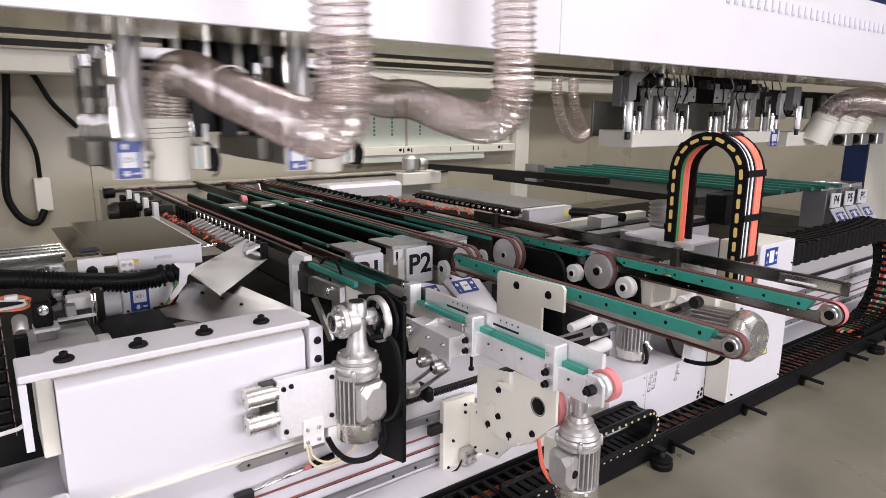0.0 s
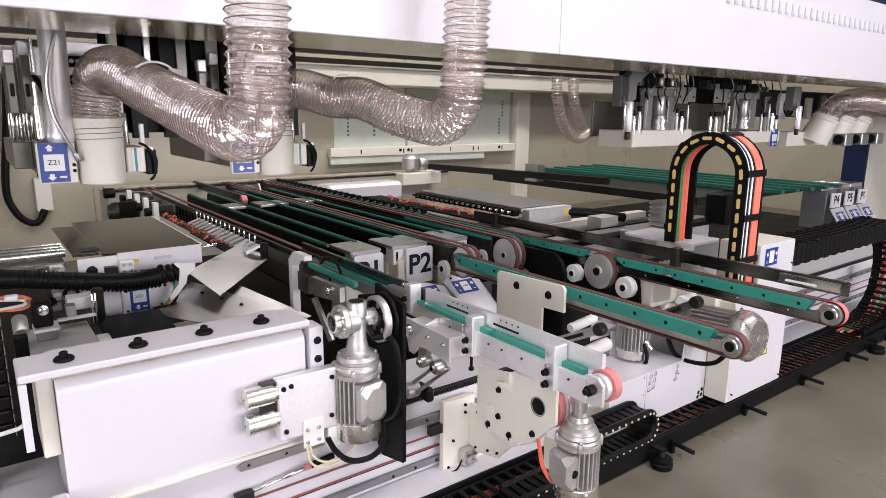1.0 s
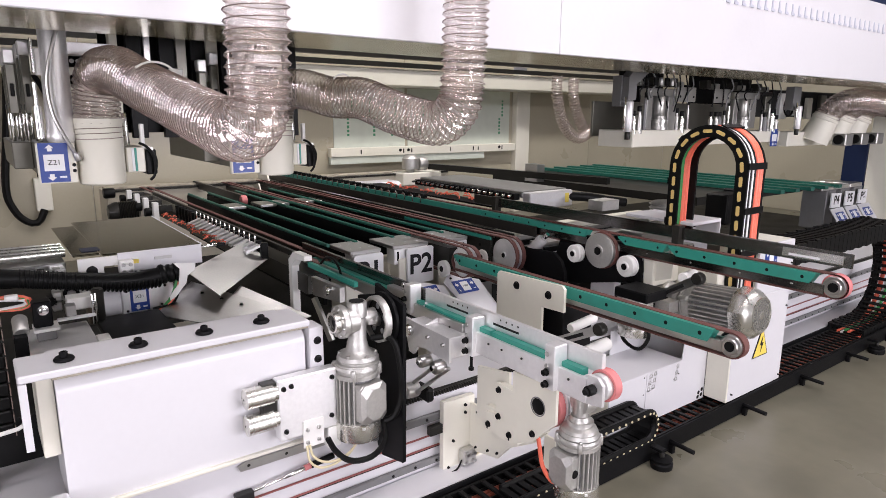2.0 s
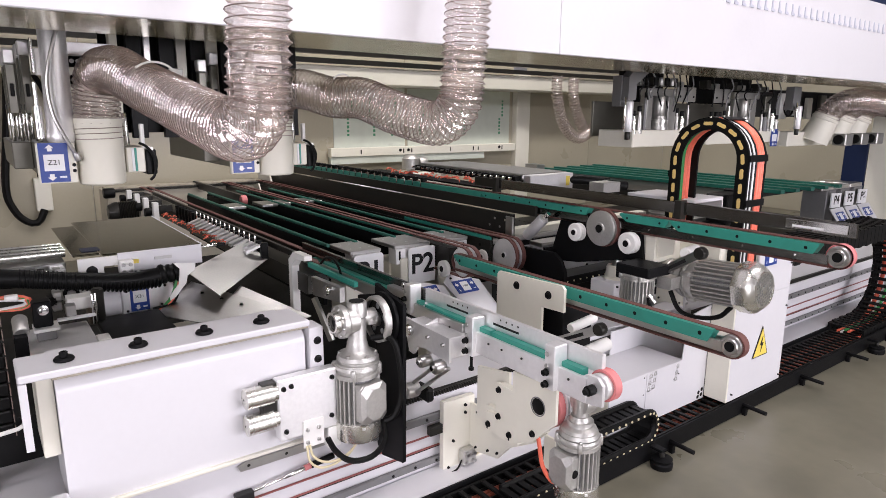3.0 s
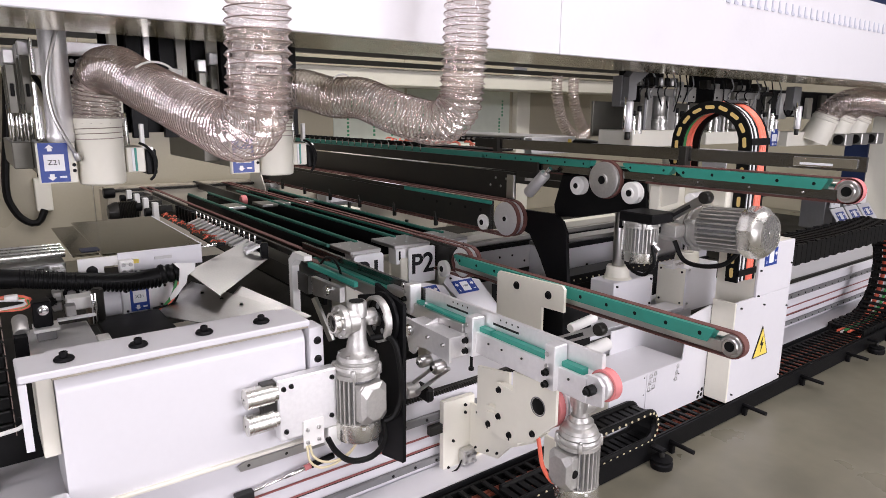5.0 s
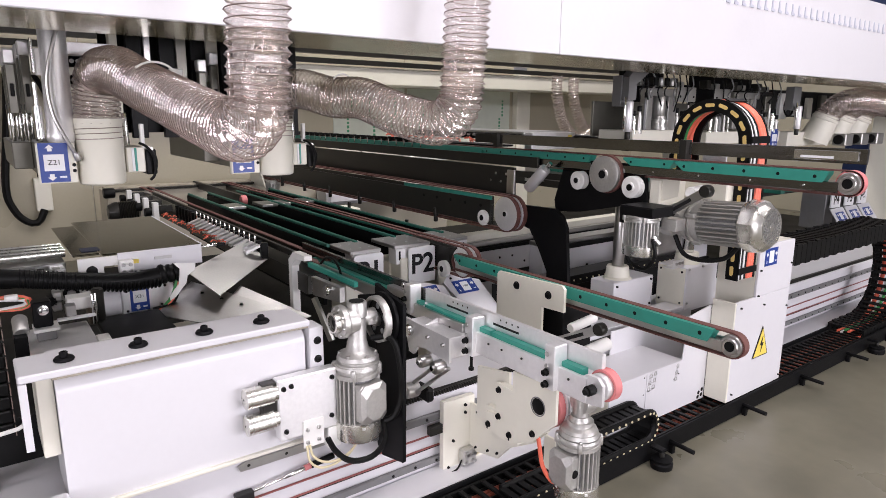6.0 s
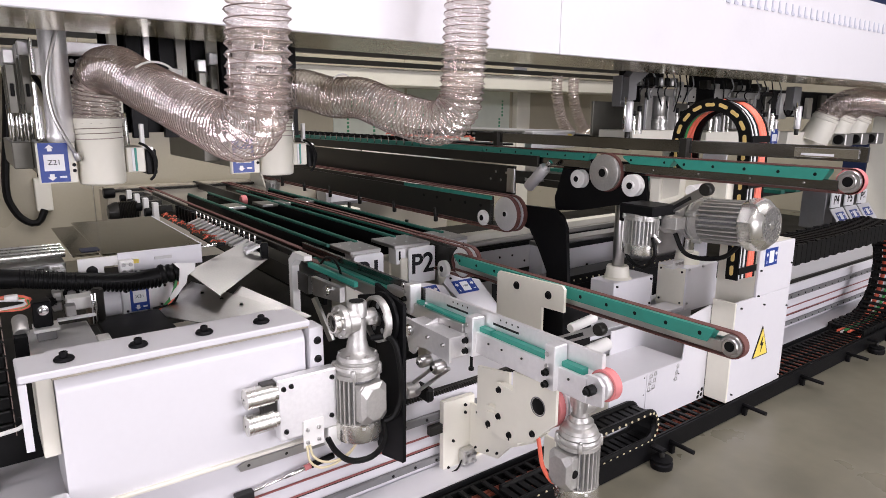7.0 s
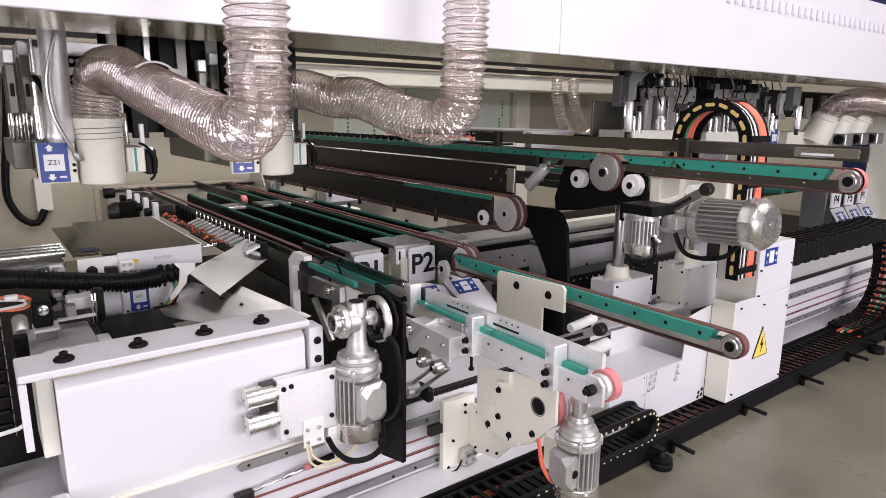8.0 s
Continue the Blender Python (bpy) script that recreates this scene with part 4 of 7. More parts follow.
    for y, z in ((1.630, 0.466), (1.513, 0.468)):
        part("key_slot", slab(bmesh.new(), [(y - 0.003, z), (y + 0.003, z), (y + 0.003, z + 0.012), (y - 0.003, z + 0.012)], "x", 1.4185, 1.4205), BLACK, a)
    plate("back_plate", [(1.735, 0.668), (1.735, 0.46), (1.60, 0.43), (1.56, 0.50), (1.56, 0.698), (1.60, 0.690)], "x", 1.457, 1.469, CREAM, a, "cream bracket plate")
    block("plate_spacer", 1.433, 1.456, 1.60, 1.65, 0.46, 0.55, CREAM, a)
    block("plate_spacer", 1.433, 1.456, 1.505, 1.58, 0.50, 0.66, CREAM, a)
    block("drive_box", 1.433, 1.438, 1.32, 1.50, 0.60, 0.73, GREYP, a)
    p2 = pulley(a, (1.484, 1.376, 0.655), 0.086, 0.03, ALU, 0.4, "drive_pulley", "aluminium drive pulley")
    part("tyre", turned_open(bmesh.new(), (1.440, 1.376, 0.655), (1.466, 1.376, 0.655), [(0, 0.06), (0, 0.083), (1, 0.083), (1, 0.06), (0, 0.06)], 40), PINK, p2, "pink rubber tyre")
    part("mounting_plate", slab(bmesh.new(), [(1.483, 0.05), (1.80, 0.042), (1.80, 0.12), (1.652, 0.15), (1.652, 0.405), (1.483, 0.410)], "y", 1.985, 2.012), CREAM, a, "cream mounting plate on the rail")
    socket_row(a, [(x, 1.9845, z) for x, z in ((1.51, 0.10), (1.51, 0.065), (1.535, 0.22), (1.60, 0.37), (1.60, 0.335), (1.56, 0.065), (1.63, 0.06), (1.72, 0.075), (1.78, 0.07))], -Y, 0.006)
    vb = block("valve_block", 1.565, 1.635, 1.945, 1.983, 0.105, 0.175, CAST, a, "small cast valve block", 0.004)
    for k in range(4):
        round_part("port", (1.582 + 0.035 * (k % 2), 1.944, 0.122 + 0.035 * (k // 2)), (1.582 + 0.035 * (k % 2), 1.93, 0.122 + 0.035 * (k // 2)), 0.009, STEEL, vb, "steel fitting", 12)
    cable([(1.565, 1.96, 0.13), (1.53, 1.95, 0.10), (1.47, 1.96, 0.09)], 0.004, BLACK, vb, "air_line", n=10)
    cable([(1.635, 1.96, 0.13), (1.68, 1.94, 0.15), (1.74, 1.95, 0.14)], 0.004, BEIGE, vb, "air_line", n=10)
    plate("gusset", [(1.984, 0.372), (1.86, 0.384), (1.64, 0.46), (1.52, 0.43), (1.59, 0.355), (1.73, 0.27), (1.80, 0.19), (1.984, 0.15)], "x", 1.627, 1.64, CREAM, a, "cream gusset plate")
    plate("gusset", [(1.66, 0.40), (1.66, 0.46), (1.52, 0.46), (1.52, 0.43)], "x", 1.47, 1.627, CREAM, a)
    socket_row(a, [(1.6265, y, z) for y, z in ((1.93, 0.35), (1.94, 0.18), (1.86, 0.20), (1.80, 0.215))], -X, 0.005)
    plate("sensor_plate", [(1.66, 1.45), (1.76, 1.44), (1.76, 1.56), (1.66, 1.57)], "z", 0.262, 0.266, ALU, a, "small aluminium plate")
    block("plate_stem", 1.65, 1.66, 1.50, 1.56, 0.262, 0.40, CREAM, a)
    plate("swing_bracket", [(2.045, 0.803), (1.749, 0.798), (1.749, 0.702), (1.90, 0.712), (1.955, 0.705), (1.985, 0.665), (2.015, 0.668), (2.03, 0.725)], "x", 1.33, 1.342, ALU, a, "aluminium swing bracket")
    block("bracket_body", 1.3425, 1.445, 1.752, 2.03, 0.715, 0.797, ALU, a, "milled aluminium block", 0.003)
    plate("bracket_rib", [(1.345, 0.797), (1.41, 0.797), (1.41, 0.815), (1.36, 0.80)], "y", 1.93, 1.936, ALU, a)
    round_part("stop_screw", (1.43, 1.741, 0.665), (1.43, 1.741, 0.73), 0.006, BLACK, a, "black stop screw")
    round_part("stop_screw_head", (1.43, 1.741, 0.655), (1.43, 1.741, 0.667), 0.011, BLACK, a)
    round_part("pivot", (1.305, 2.002, 0.763), (1.329, 2.002, 0.763), 0.026, CHROME, a, "steel pivot nut")
    for off in (-0.017, 0.017):
        part("link_rod", rod(bmesh.new(), (1.337, 2.0 + off, 0.506 + off * 0.7), (1.337, 1.775 + off, 0.69 + off * 0.7), 0.008, 10), STEEL, a, "steel link rod")
    round_part("link_end", (1.30, 2.0, 0.506), (1.36, 2.0, 0.506), 0.032, CAST, a, "cast link end")
    block("link_foot", 1.36, 1.40, 1.93, 2.03, 0.46, 0.52, BLACK, a, "", 0.01)
    for y, z, r in ((2.0, 0.506, 0.018), (1.892, 0.668, 0.024), (1.80, 0.675, 0.026)):
        e = round_part("link_eye", (1.295, y, z), (1.345, y, z), r, STEEL, a)
        round_part("eye_screw", (1.286, y, z), (1.296, y, z), r * 0.5, CHROME, e, "", 6)
    socket_row(a, [(1.3295, 1.885, 0.765), (1.3295, 1.787, 0.763)], -X, 0.007, STEEL)
    block("stop_block", 1.42, 1.52, 1.99, 2.018, 0.27, 0.31, DARK, a, "dark stop block")
    cable([(1.40, 2.95, 0.84), (1.40, 2.88, 0.885), (1.40, 2.80, 0.89), (1.40, 2.74, 0.85), (1.40, 2.72, 0.80)], 0.006, BLACK, a, "sensor_cable", "black sensor cable")
    s = block("sensor_bracket", 1.40, 1.44, 2.16, 2.30, 0.835, 0.87, STEEL, a, "steel sensor bracket", 0.004)
    round_part("sensor_screw", (1.42, 2.19, 0.87), (1.42, 2.19, 0.90), 0.01, CHROME, s)
    block("sensor_foot", 1.395, 1.42, 2.20, 2.26, 0.80, 0.835, BLACK, s)
    # second motor under the front end
    gearbox(a, (1.487, 1.25, 0.700), -Z, X, 0.042)
    part("neck_ring", turned(bmesh.new(), (1.484, 1.25, 0.655), (1.484, 1.25, 0.592), [(0, 0.030), (0.25, 0.034), (0.5, 0.040), (0.62, 0.056), (0.78, 0.058), (0.8, 0.062), (1, 0.066)], 32), CAST, a, "cast neck ring")
    motor(a, (1.484, 1.25, 0.592), -Z, 0.069, 0.232, -X)
    cable([(1.47, 1.29, 0.42), (1.47, 1.34, 0.375), (1.48, 1.40, 0.40), (1.50, 1.44, 0.46), (1.51, 1.47, 0.52)], 0.008, ORANGE, a, "motor_cable", "orange cable")
    # long rear bed
    block("rear_bed", 1.30, 1.42, 2.9, 7.2, 0.70, 0.80, DARK, a, "dark steel conveyor bed")
    block("rear_fence", 1.34, 1.36, 3.1, 6.4, 0.845, 0.875, DARK, a, "dark steel fence")
    for x in (1.37, 1.44):
        loop_belt(a, x, 0.03, [], [], (3.0, 0.80, 0.047), (7.1, 0.80, 0.047))
    plate("belt_guide", [(2.5, 0.82), (3.0, 0.82), (3.0, 0.845), (2.5, 0.845)], "x", 1.35, 1.37, GREEN, a, "green plastic guide strip")
    plate("guide_post", [(3.02, 0.56), (3.06, 0.56), (3.06, 0.86), (3.0, 0.91), (2.86, 0.91), (2.86, 0.885), (2.97, 0.875), (3.02, 0.83)], "x", 1.27, 1.31, NYLON, a, "white bent guide post")
    for k in range(22):
        y = 3.35 + k * 0.085
        n = block("needle_holder", 1.235, 1.275, y, y + 0.022, 0.80, 0.90, BLACK, a)
        if k < 14:
            part("finger", slab(bmesh.new(), [(1.15, 0.862), (1.23, 0.892), (1.23, 0.878), (1.15, 0.845)], "y", y, y + 0.045), ALU, n, "aluminium finger")
            round_part("needle", (1.21, y + 0.02, 0.89), (1.21, y + 0.02, 0.945), 0.005, CHROME, n)
    rnd = random.Random(9)
    for k in range(7):
        y = 3.75 + k * 0.20
        for j in range(7):
            q = Vector((1.12 + rnd.uniform(-0.025, 0.03), y + rnd.uniform(-0.07, 0.07), 0.855 + rnd.uniform(-0.01, 0.012)))
            w = Vector((rnd.uniform(-0.022, 0.022), rnd.uniform(-0.02, 0.02), rnd.uniform(-0.003, 0.003)))
            cable([q - w, q + Vector((rnd.uniform(-0.01, 0.01), 0.004, 0.008)), q + w], 0.0034, ORANGE, a, "air_line", n=6, seg=5)
    round_part("roller", (1.0, 6.9, 0.83), (1.1, 6.9, 0.83), 0.05, BLACK, a)
    part("rear_motor", turned(bmesh.new(), (1.18, 6.2, 0.74), (0.92, 6.2, 0.74), [(0, 0.05), (0.1, 0.09)] + [(0.12 + 0.05 * k + 0.025 * j, 0.09 if j else 0.075) for k in range(12) for j in (0, 1)] + [(0.8, 0.085), (1, 0.06)], 22), DARK, a, "dark ribbed motor")
    round_part("rear_shaft", (1.18, 6.0, 0.74), (1.30, 6.0, 0.74), 0.05, DARK, a)
    for k in range(4):
        block("bracket", 1.15, 1.19, 5.5 + k * 0.35, 5.56 + k * 0.35, 0.74, 0.885, NYLON, a)
        block("bracket_arm", 1.1905, 1.30, 5.51 + k * 0.35, 5.55 + k * 0.35, 0.80, 0.86, DARK, a, "", 0.004)
        round_part("bracket_roller", (1.10, 5.60 + k * 0.35, 0.80), (1.15, 5.60 + k * 0.35, 0.80), 0.035, BLACK, a)
    return a


def build_rear_arm():
    r = thing("rear_conveyor", (1.96, 6.5, 0.6), "short rear conveyor arm with a dark bar and pulley", "conveyor")
    block("bar", 1.94, 1.97, 5.7, 7.2, 0.80, 0.875, DARK, r, "dark steel bar")
    part("belt_guide", slab(bmesh.new(), [(5.75, 0.83), (7.15, 0.83), (7.15, 0.86), (5.75, 0.86)], "x", 1.975, 1.985), GREEN2, r)
    round_part("pulley", (1.93, 5.68, 0.83), (1.98, 5.68, 0.83), 0.045, PINK, r, "pink rubber pulley")
    round_part("rear_pulley", (1.93, 7.2, 0.83), (1.98, 7.2, 0.83), 0.045, BLACK, r)
    block("sensor", 1.88, 1.935, 5.95, 6.1, 0.74, 0.80, CAST, r, "grey sensor")
    block("post", 1.95, 1.99, 6.3, 6.36, 0.45, 0.80, STEEL, r)
    for x0, y0, dy, z1, mt in ((2.86, 3.9, 0.3, 0.66, CREAM), (2.90, 4.45, 0.25, 0.72, CREAM), (2.86, 5.0, 0.4, 0.62, STEEL), (2.95, 5.55, 0.3, 0.74, CREAM), (2.90, 6.1, 0.4, 0.68, CREAM)):
        p = thing("pod_stand", (x0, y0, 0.06), "cream machine stand under the conveyors", "machine stand", "stands under the conveyors")
        block("stand_body", x0, x0 + 0.14, y0, y0 + dy, 0.301, z1 - 0.06, mt, p, "", 0.006)
        round_part("guide_rod", (x0 - 0.02, y0 - 0.06, 0.45), (x0 - 0.02, y0 - 0.06, z1 + 0.02), 0.016, DARK, p)
        block("clamp", x0 - 0.05, x0 + 0.02, y0 - 0.1, y0 - 0.02, z1 - 0.22, z1 - 0.14, CAST, p, "", 0.005)
        block("foot_rail", x0 - 0.04, x0 + 0.34, y0 - 0.02, y0 + dy + 0.02, 0.061, 0.30, BLACKP, p)


def build_tables():
    """Support pods with green strips; each carries a numbered plate."""
    made = []
    specs = (("P1", 1.655, 1.855, (1.632, 1.818), 1.665), ("P2", 1.93, 2.185, (2.075, 2.20), 2.015), ("", 2.32, 2.50, (2.434,), None))
    for text, x0, x1, strips, sx in specs:
        y0 = 3.10
        t = thing("support_pod", (x0, y0, 0.7), f"grey support pod with green strips{' and plate ' + text if text else ''}", "support pod", "support pods")
        for x in strips:
            part("support_strip", tube(bmesh.new(), [Vector((x, 3.33 if text else 3.28, W - 0.008)), Vector((x + 0.01, 6.3, W - 0.008))], 0.012, 8), GREEN2, t, "dark green support strip")
            # web made deep and black to hold the shade between the strips
            block("strip_shade_web", x - 0.008, x + 0.016, 3.4, 6.3, 0.46, W - 0.018, BLACKP, t, "black strip beam, deepened in place of shade between strips")
        block("top_plate", x0, x1, y0, y0 + 0.28, W - 0.03, W - 0.008, STEEL, t, "grey machined top plate", 0.003)
        block("front_block", x0 + 0.01, x1 - 0.002, y0 + 0.003, y0 + 0.09, W - 0.125, W - 0.032, ALU, t, "aluminium front block", 0.003)
        for k in range(3):
            for j in range(2):
                bolt((x0 + 0.04 + k * (x1 - x0 - 0.08) / 2, y0 + 0.07 + j * 0.13, W - 0.008), Z, 0.007, PAPER, t, 0.0015)
        for xx in (x0 + 0.035, x1 - 0.035):
            block("slot", xx - 0.006, xx + 0.006, y0 - 0.0005, y0 + 0.002, W - 0.10, W - 0.045, BLACK, t)
        block("far_plate", x0, x1, 5.2, 5.45, W - 0.03, W - 0.008, STEEL, t)
        block("pod_body", x0 + 0.02, x1 - 0.03, y0 + 0.10, y0 + 0.3, 0.42, W - 0.126, CREAM, t, "cream pod body", 0.005)
        if text:
            s = part("number_plate", slab(bmesh.new(), [(sx, 0.60 if text == "P2" else 0.62), (sx + 0.19, 0.60), (sx + 0.19, 0.81), (sx + 0.18, 0.82), (sx + 0.01, 0.82), (sx, 0.81)], "y", 3.075, 3.09), PAPER, t, "white number plate")
            words("plate_text", text, 0.168, (sx + 0.096, 3.074, 0.715), X, Z, INK, s, 0.001, 0.0035)
            block("plate_bracket", sx - 0.05, sx + 0.04, 3.092, 3.2, 0.56, 0.76, CREAM, t, "cream bracket", 0.004)
        made.append(t)
    uu, nn = Vector((0, 0.82, 0.574)).normalized(), Vector((0, -0.574, 0.82))
    for dx, nm in ((0.0, "X43"), (-0.27, "")):
        p = thing("axis_panel", (2.3 + dx, 2.8, 0.35), "white sloping panel with a blue axis label", "label panel", "sloping label panels")
        bm = bmesh.new()
        co = [(2.185, 2.932), (2.255, 2.985), (2.445, 2.915), (2.455, 2.64), (2.235, 2.70)]
        vs = [Vector((x + dx, y, 0.63 + 0.7 * (y - 2.95))) for x, y in co]
        add(bm, vs + [v - nn * 0.008 for v in vs], [(4, 3, 2, 1, 0), (5, 6, 7, 8, 9)] + [(k, (k + 1) % 5, 5 + (k + 1) % 5, 5 + k) for k in range(5)])
        bmesh.ops.recalc_face_normals(bm, faces=bm.faces)
        part("panel", bm, WHITE, p, "white sheet panel", False)
        block("panel_stand", 2.28 + dx, 2.42 + dx, 2.86, 2.95, 0.06, 0.52, CREAM, p)
        q = Vector((2.315 + dx, 2.888, 0.63 + 0.7 * (2.888 - 2.95))) + nn * 0.002
        axis_label(p, q, X, uu, 0.155, 0.10, nm)
        bolt(Vector((2.25 + dx, 2.95, 0.631)), nn, 0.008, BLACK, p, 0.004)
    return made


def build_conveyor_c():
    c = thing("centre_conveyor", (2.11, 2.2, 0.4), "conveyor arm with green guides and a steel end pulley", "conveyor")
    extension(c, 2.09, 1.10, 2.70)
    pulley(c, (2.13, 2.69, 0.808), 0.04, 0.05, ALU, 0.62, "rear_pulley", "aluminium rear pulley")
    plate("carrier_plate", [(1.845, 0.74), (1.845, 0.845), (1.86, 0.86), (2.28, 0.845), (2.29, 0.83), (2.29, 0.42), (2.03, 0.42), (1.93, 0.58), (1.98, 0.62), (1.98, 0.735)], "x", 2.04, 2.055, CREAM, c, "cream carrier plate")
    socket_row(c, [(2.0395, 2.15, 0.80), (2.0395, 1.94, 0.80)], -X, 0.016)
    block("cross_block", 2.056, 2.09, 1.9, 2.2, 0.74, 0.80, STEEL, c)
    plate("foot_plate", [(1.90, 0.60), (1.97, 0.60), (1.86, 0.44), (1.80, 0.44)], "x", 2.03, 2.05, CREAM, c)
    block("column", 2.10, 2.30, 1.9, 2.2, 0.42, 0.74, BLACKP, c, "black column")
    link_bar(c, 2.07, (1.93, 0.57), (1.66, 0.71), 0.02)
    round_part("link_eye", (2.05, 1.66, 0.71), (2.09, 1.66, 0.71), 0.028, DARK, c)
    round_part("spacer", (2.04, 1.80, 0.68), (2.20, 1.80, 0.70), 0.022, NYLON, c)
    round_part("spacer", (2.04, 1.70, 0.60), (2.20, 1.72, 0.60), 0.03, NYLON, c)
    # double wheel and long belts behind
    for k in range(2):
        w = pulley(c, (2.225 + 0.055 * k, 2.80, 0.765), 0.084, 0.03, ALU, 0.3, "drive_wheel", "turned aluminium wheel")
        loop_belt(c, 2.213 + 0.055 * k, 0.026, [], [], (2.80, 0.765, 0.085), (7.1, 0.765, 0.085), None, 0.007)
    pulley(c, (2.20, 2.95, 0.70), 0.05, 0.03, NYLON, 0.5, "idler_roller", "white idler roller")
    plate("wheel_bed", [(2.95, 0.69), (7.1, 0.69), (7.1, 0.82), (2.95, 0.82)], "x", 2.24, 2.30, DARK, c, "dark steel bed")
    return c


def build_lift_columns():
    """The white cabinet and lift columns on which the right conveyor rides."""
    b = thing("drive_cabinet", (3.3, 1.8, 0.1), "white drive cabinet with a yellow warning triangle", "machine cabinet")
    part("cabinet_body", slab(bmesh.new(), [(3.287, 0.1), (3.66, 0.1), (3.66, 0.935), (3.287, 0.935)], "y", 1.632, 1.845), CREAM, b, "white painted cabinet")
    block("front_cover", 3.098, 3.66, 1.615, 1.631, 0.1, 0.655, WHITE, b, "white front cover", 0.003)
    block("front_cover_upper", 3.285, 3.66, 1.615, 1.631, 0.6555, 0.935, WHITE, b, "", 0.003)
    block("side_cover", 3.085, 3.097, 1.615, 1.744, 0.1, 0.655, CREAM, b, "cream side cover", 0.003)
    socket_row(b, [(3.14, 1.6145, 0.62), (3.13, 1.6145, 0.14), (3.64, 1.6145, 0.13), (3.64, 1.6145, 0.55), (3.64, 1.6145, 0.80), (3.305, 1.6145, 0.80), (3.305, 1.6145, 0.66), (3.38, 1.6145, 0.60)], -Y, 0.005, DARK)
    axis_label(b, (3.40, 1.614, 0.865), X, Z, 0.13, 0.095, "")
    s = part("warning_sign", slab(bmesh.new(), [(3.31, 0.30), (3.475, 0.30), (3.395, 0.475)], "y", 1.611, 1.6145), INK, b, "yellow triangular warning sign")
    part("sign_field", slab(bmesh.new(), [(3.322, 0.306), (3.463, 0.306), (3.395, 0.46)], "y", 1.609, 1.6105), WARN, s, "", False)
    part("lightning_bolt", slab(bmesh.new(), [(3.40, 0.42), (3.375, 0.368), (3.393, 0.368), (3.383, 0.32), (3.412, 0.38), (3.395, 0.38)], "y", 1.607, 1.6085), INK, s, "", False)
    p = thing("apron_cover", (2.7, 1.75, 0.1), "white apron cover with punched holes", "machine cover")
    plate("apron_face", [(2.556, 0.088), (3.084, 0.088), (3.084, 0.62), (2.89, 0.59), (2.85, 0.355), (2.556, 0.355)], "y", 1.745, 1.751, WHITE, p, "white sheet face")
    block("apron_face", 2.272, 2.554, 1.745, 1.751, 0.088, 0.355, WHITE, p, "white sheet face", 0.001)
    block("apron_top", 2.272, 2.86, 1.745, 2.009, 0.3555, 0.360, WHITE, p, "white top sheet", 0.001)
    block("apron_side", 2.272, 2.278, 1.752, 2.009, 0.10, 0.355, CREAM, p, "cream side sheet", 0.001)
    block("carriage_plate", 2.60, 3.33, 2.010, 2.0165, 0.16, 0.489, WHITE, p, "white carriage plate", 0.001)
    for x, z in ((2.317, 0.335), (2.345, 0.340), (2.322, 0.302), (2.350, 0.308), (3.035, 0.13), (3.065, 0.142), (3.03, 0.105), (3.062, 0.112)):
        part("hole", rod(bmesh.new(), (x, 1.7437, z), (x, 1.746, z), 0.011, 16), BLACK, p)
    for x0, n in ((2.588, 2), (2.815, 1)):
        for row in range(3):
            for k in range(n):
                x, z = x0 - 0.006 * row + 0.036 * k, 0.338 - 0.034 * row + 0.006 * k
                v = part("vent_slot", ring(bmesh.new(), (x, 1.7425, z), (x, 1.746, z), 0.011, 0.0085, 14), STEEL, p)
                part("slot_bar", box(bmesh.new(), x - 0.013, x + 0.013, 1.7425, 1.7445, z - 0.012, z - 0.008, 0), STEEL, v)
    for x, z in ((2.535, 0.34), (2.535, 0.25), (2.79, 0.27), (2.83, 0.29), (2.575, 0.30)):
        part("pin_hole", rod(bmesh.new(), (x, 1.7437, z), (x, 1.746, z), 0.004, 8), DARK, p)
    q = thing("lift_column", (2.9, 2.2, 0.42), "white lift column on the base rail", "lift column", "lift columns")
    block("column_block", 2.84, 3.205, 2.198, 2.37, 0.443, 0.671, WHITE, q, "white column block", 0.005)
    part("collar", turned_open(bmesh.new(), (2.975, 2.285, 0.671), (2.975, 2.285, 0.745), [(0, 0.085), (0.15, 0.07), (0.9, 0.064), (1, 0.06), (1, 0.037)], 32), CREAM, q, "cream collar")
    socket_row(q, [(3.18, 2.1975, 0.65), (3.18, 2.1975, 0.50), (2.865, 2.1975, 0.65)], -Y, 0.006)
    block("column_foot", 2.45, 3.33, 2.062, 2.19, 0.443, 0.487, WHITE, q, "white foot plate", 0.003)
    r = thing("lift_column", (3.3, 2.1, 0.42), "white lift column beside the drive cabinet", "lift column", "lift columns")
    block("column_block", 3.337, 3.667, 2.062, 2.264, 0.443, 0.717, WHITE, r, "white column block", 0.004)
    block("column_side", 3.330, 3.337, 2.07, 2.256, 0.46, 0.711, CREAM, r, "cream side plate", 0.002)
    for y, z in ((2.09, 0.69), (2.09, 0.50), (2.235, 0.69), (2.235, 0.50)):
        bolt((3.330, y, z), -X, 0.007, BLACK, r, 0.004)
    br = block("top_bracket", 3.25, 3.36, 2.10, 2.106, 0.717, 0.767, ALU, r, "bent aluminium bracket")
    block("bracket_foot", 3.25, 3.36, 2.107, 2.17, 0.717, 0.723, ALU, r)
    for k in range(3):
        round_part("bracket_screw", (3.275 + 0.03 * k, 2.099, 0.747), (3.275 + 0.03 * k, 2.09, 0.747), 0.009, STEEL, br)
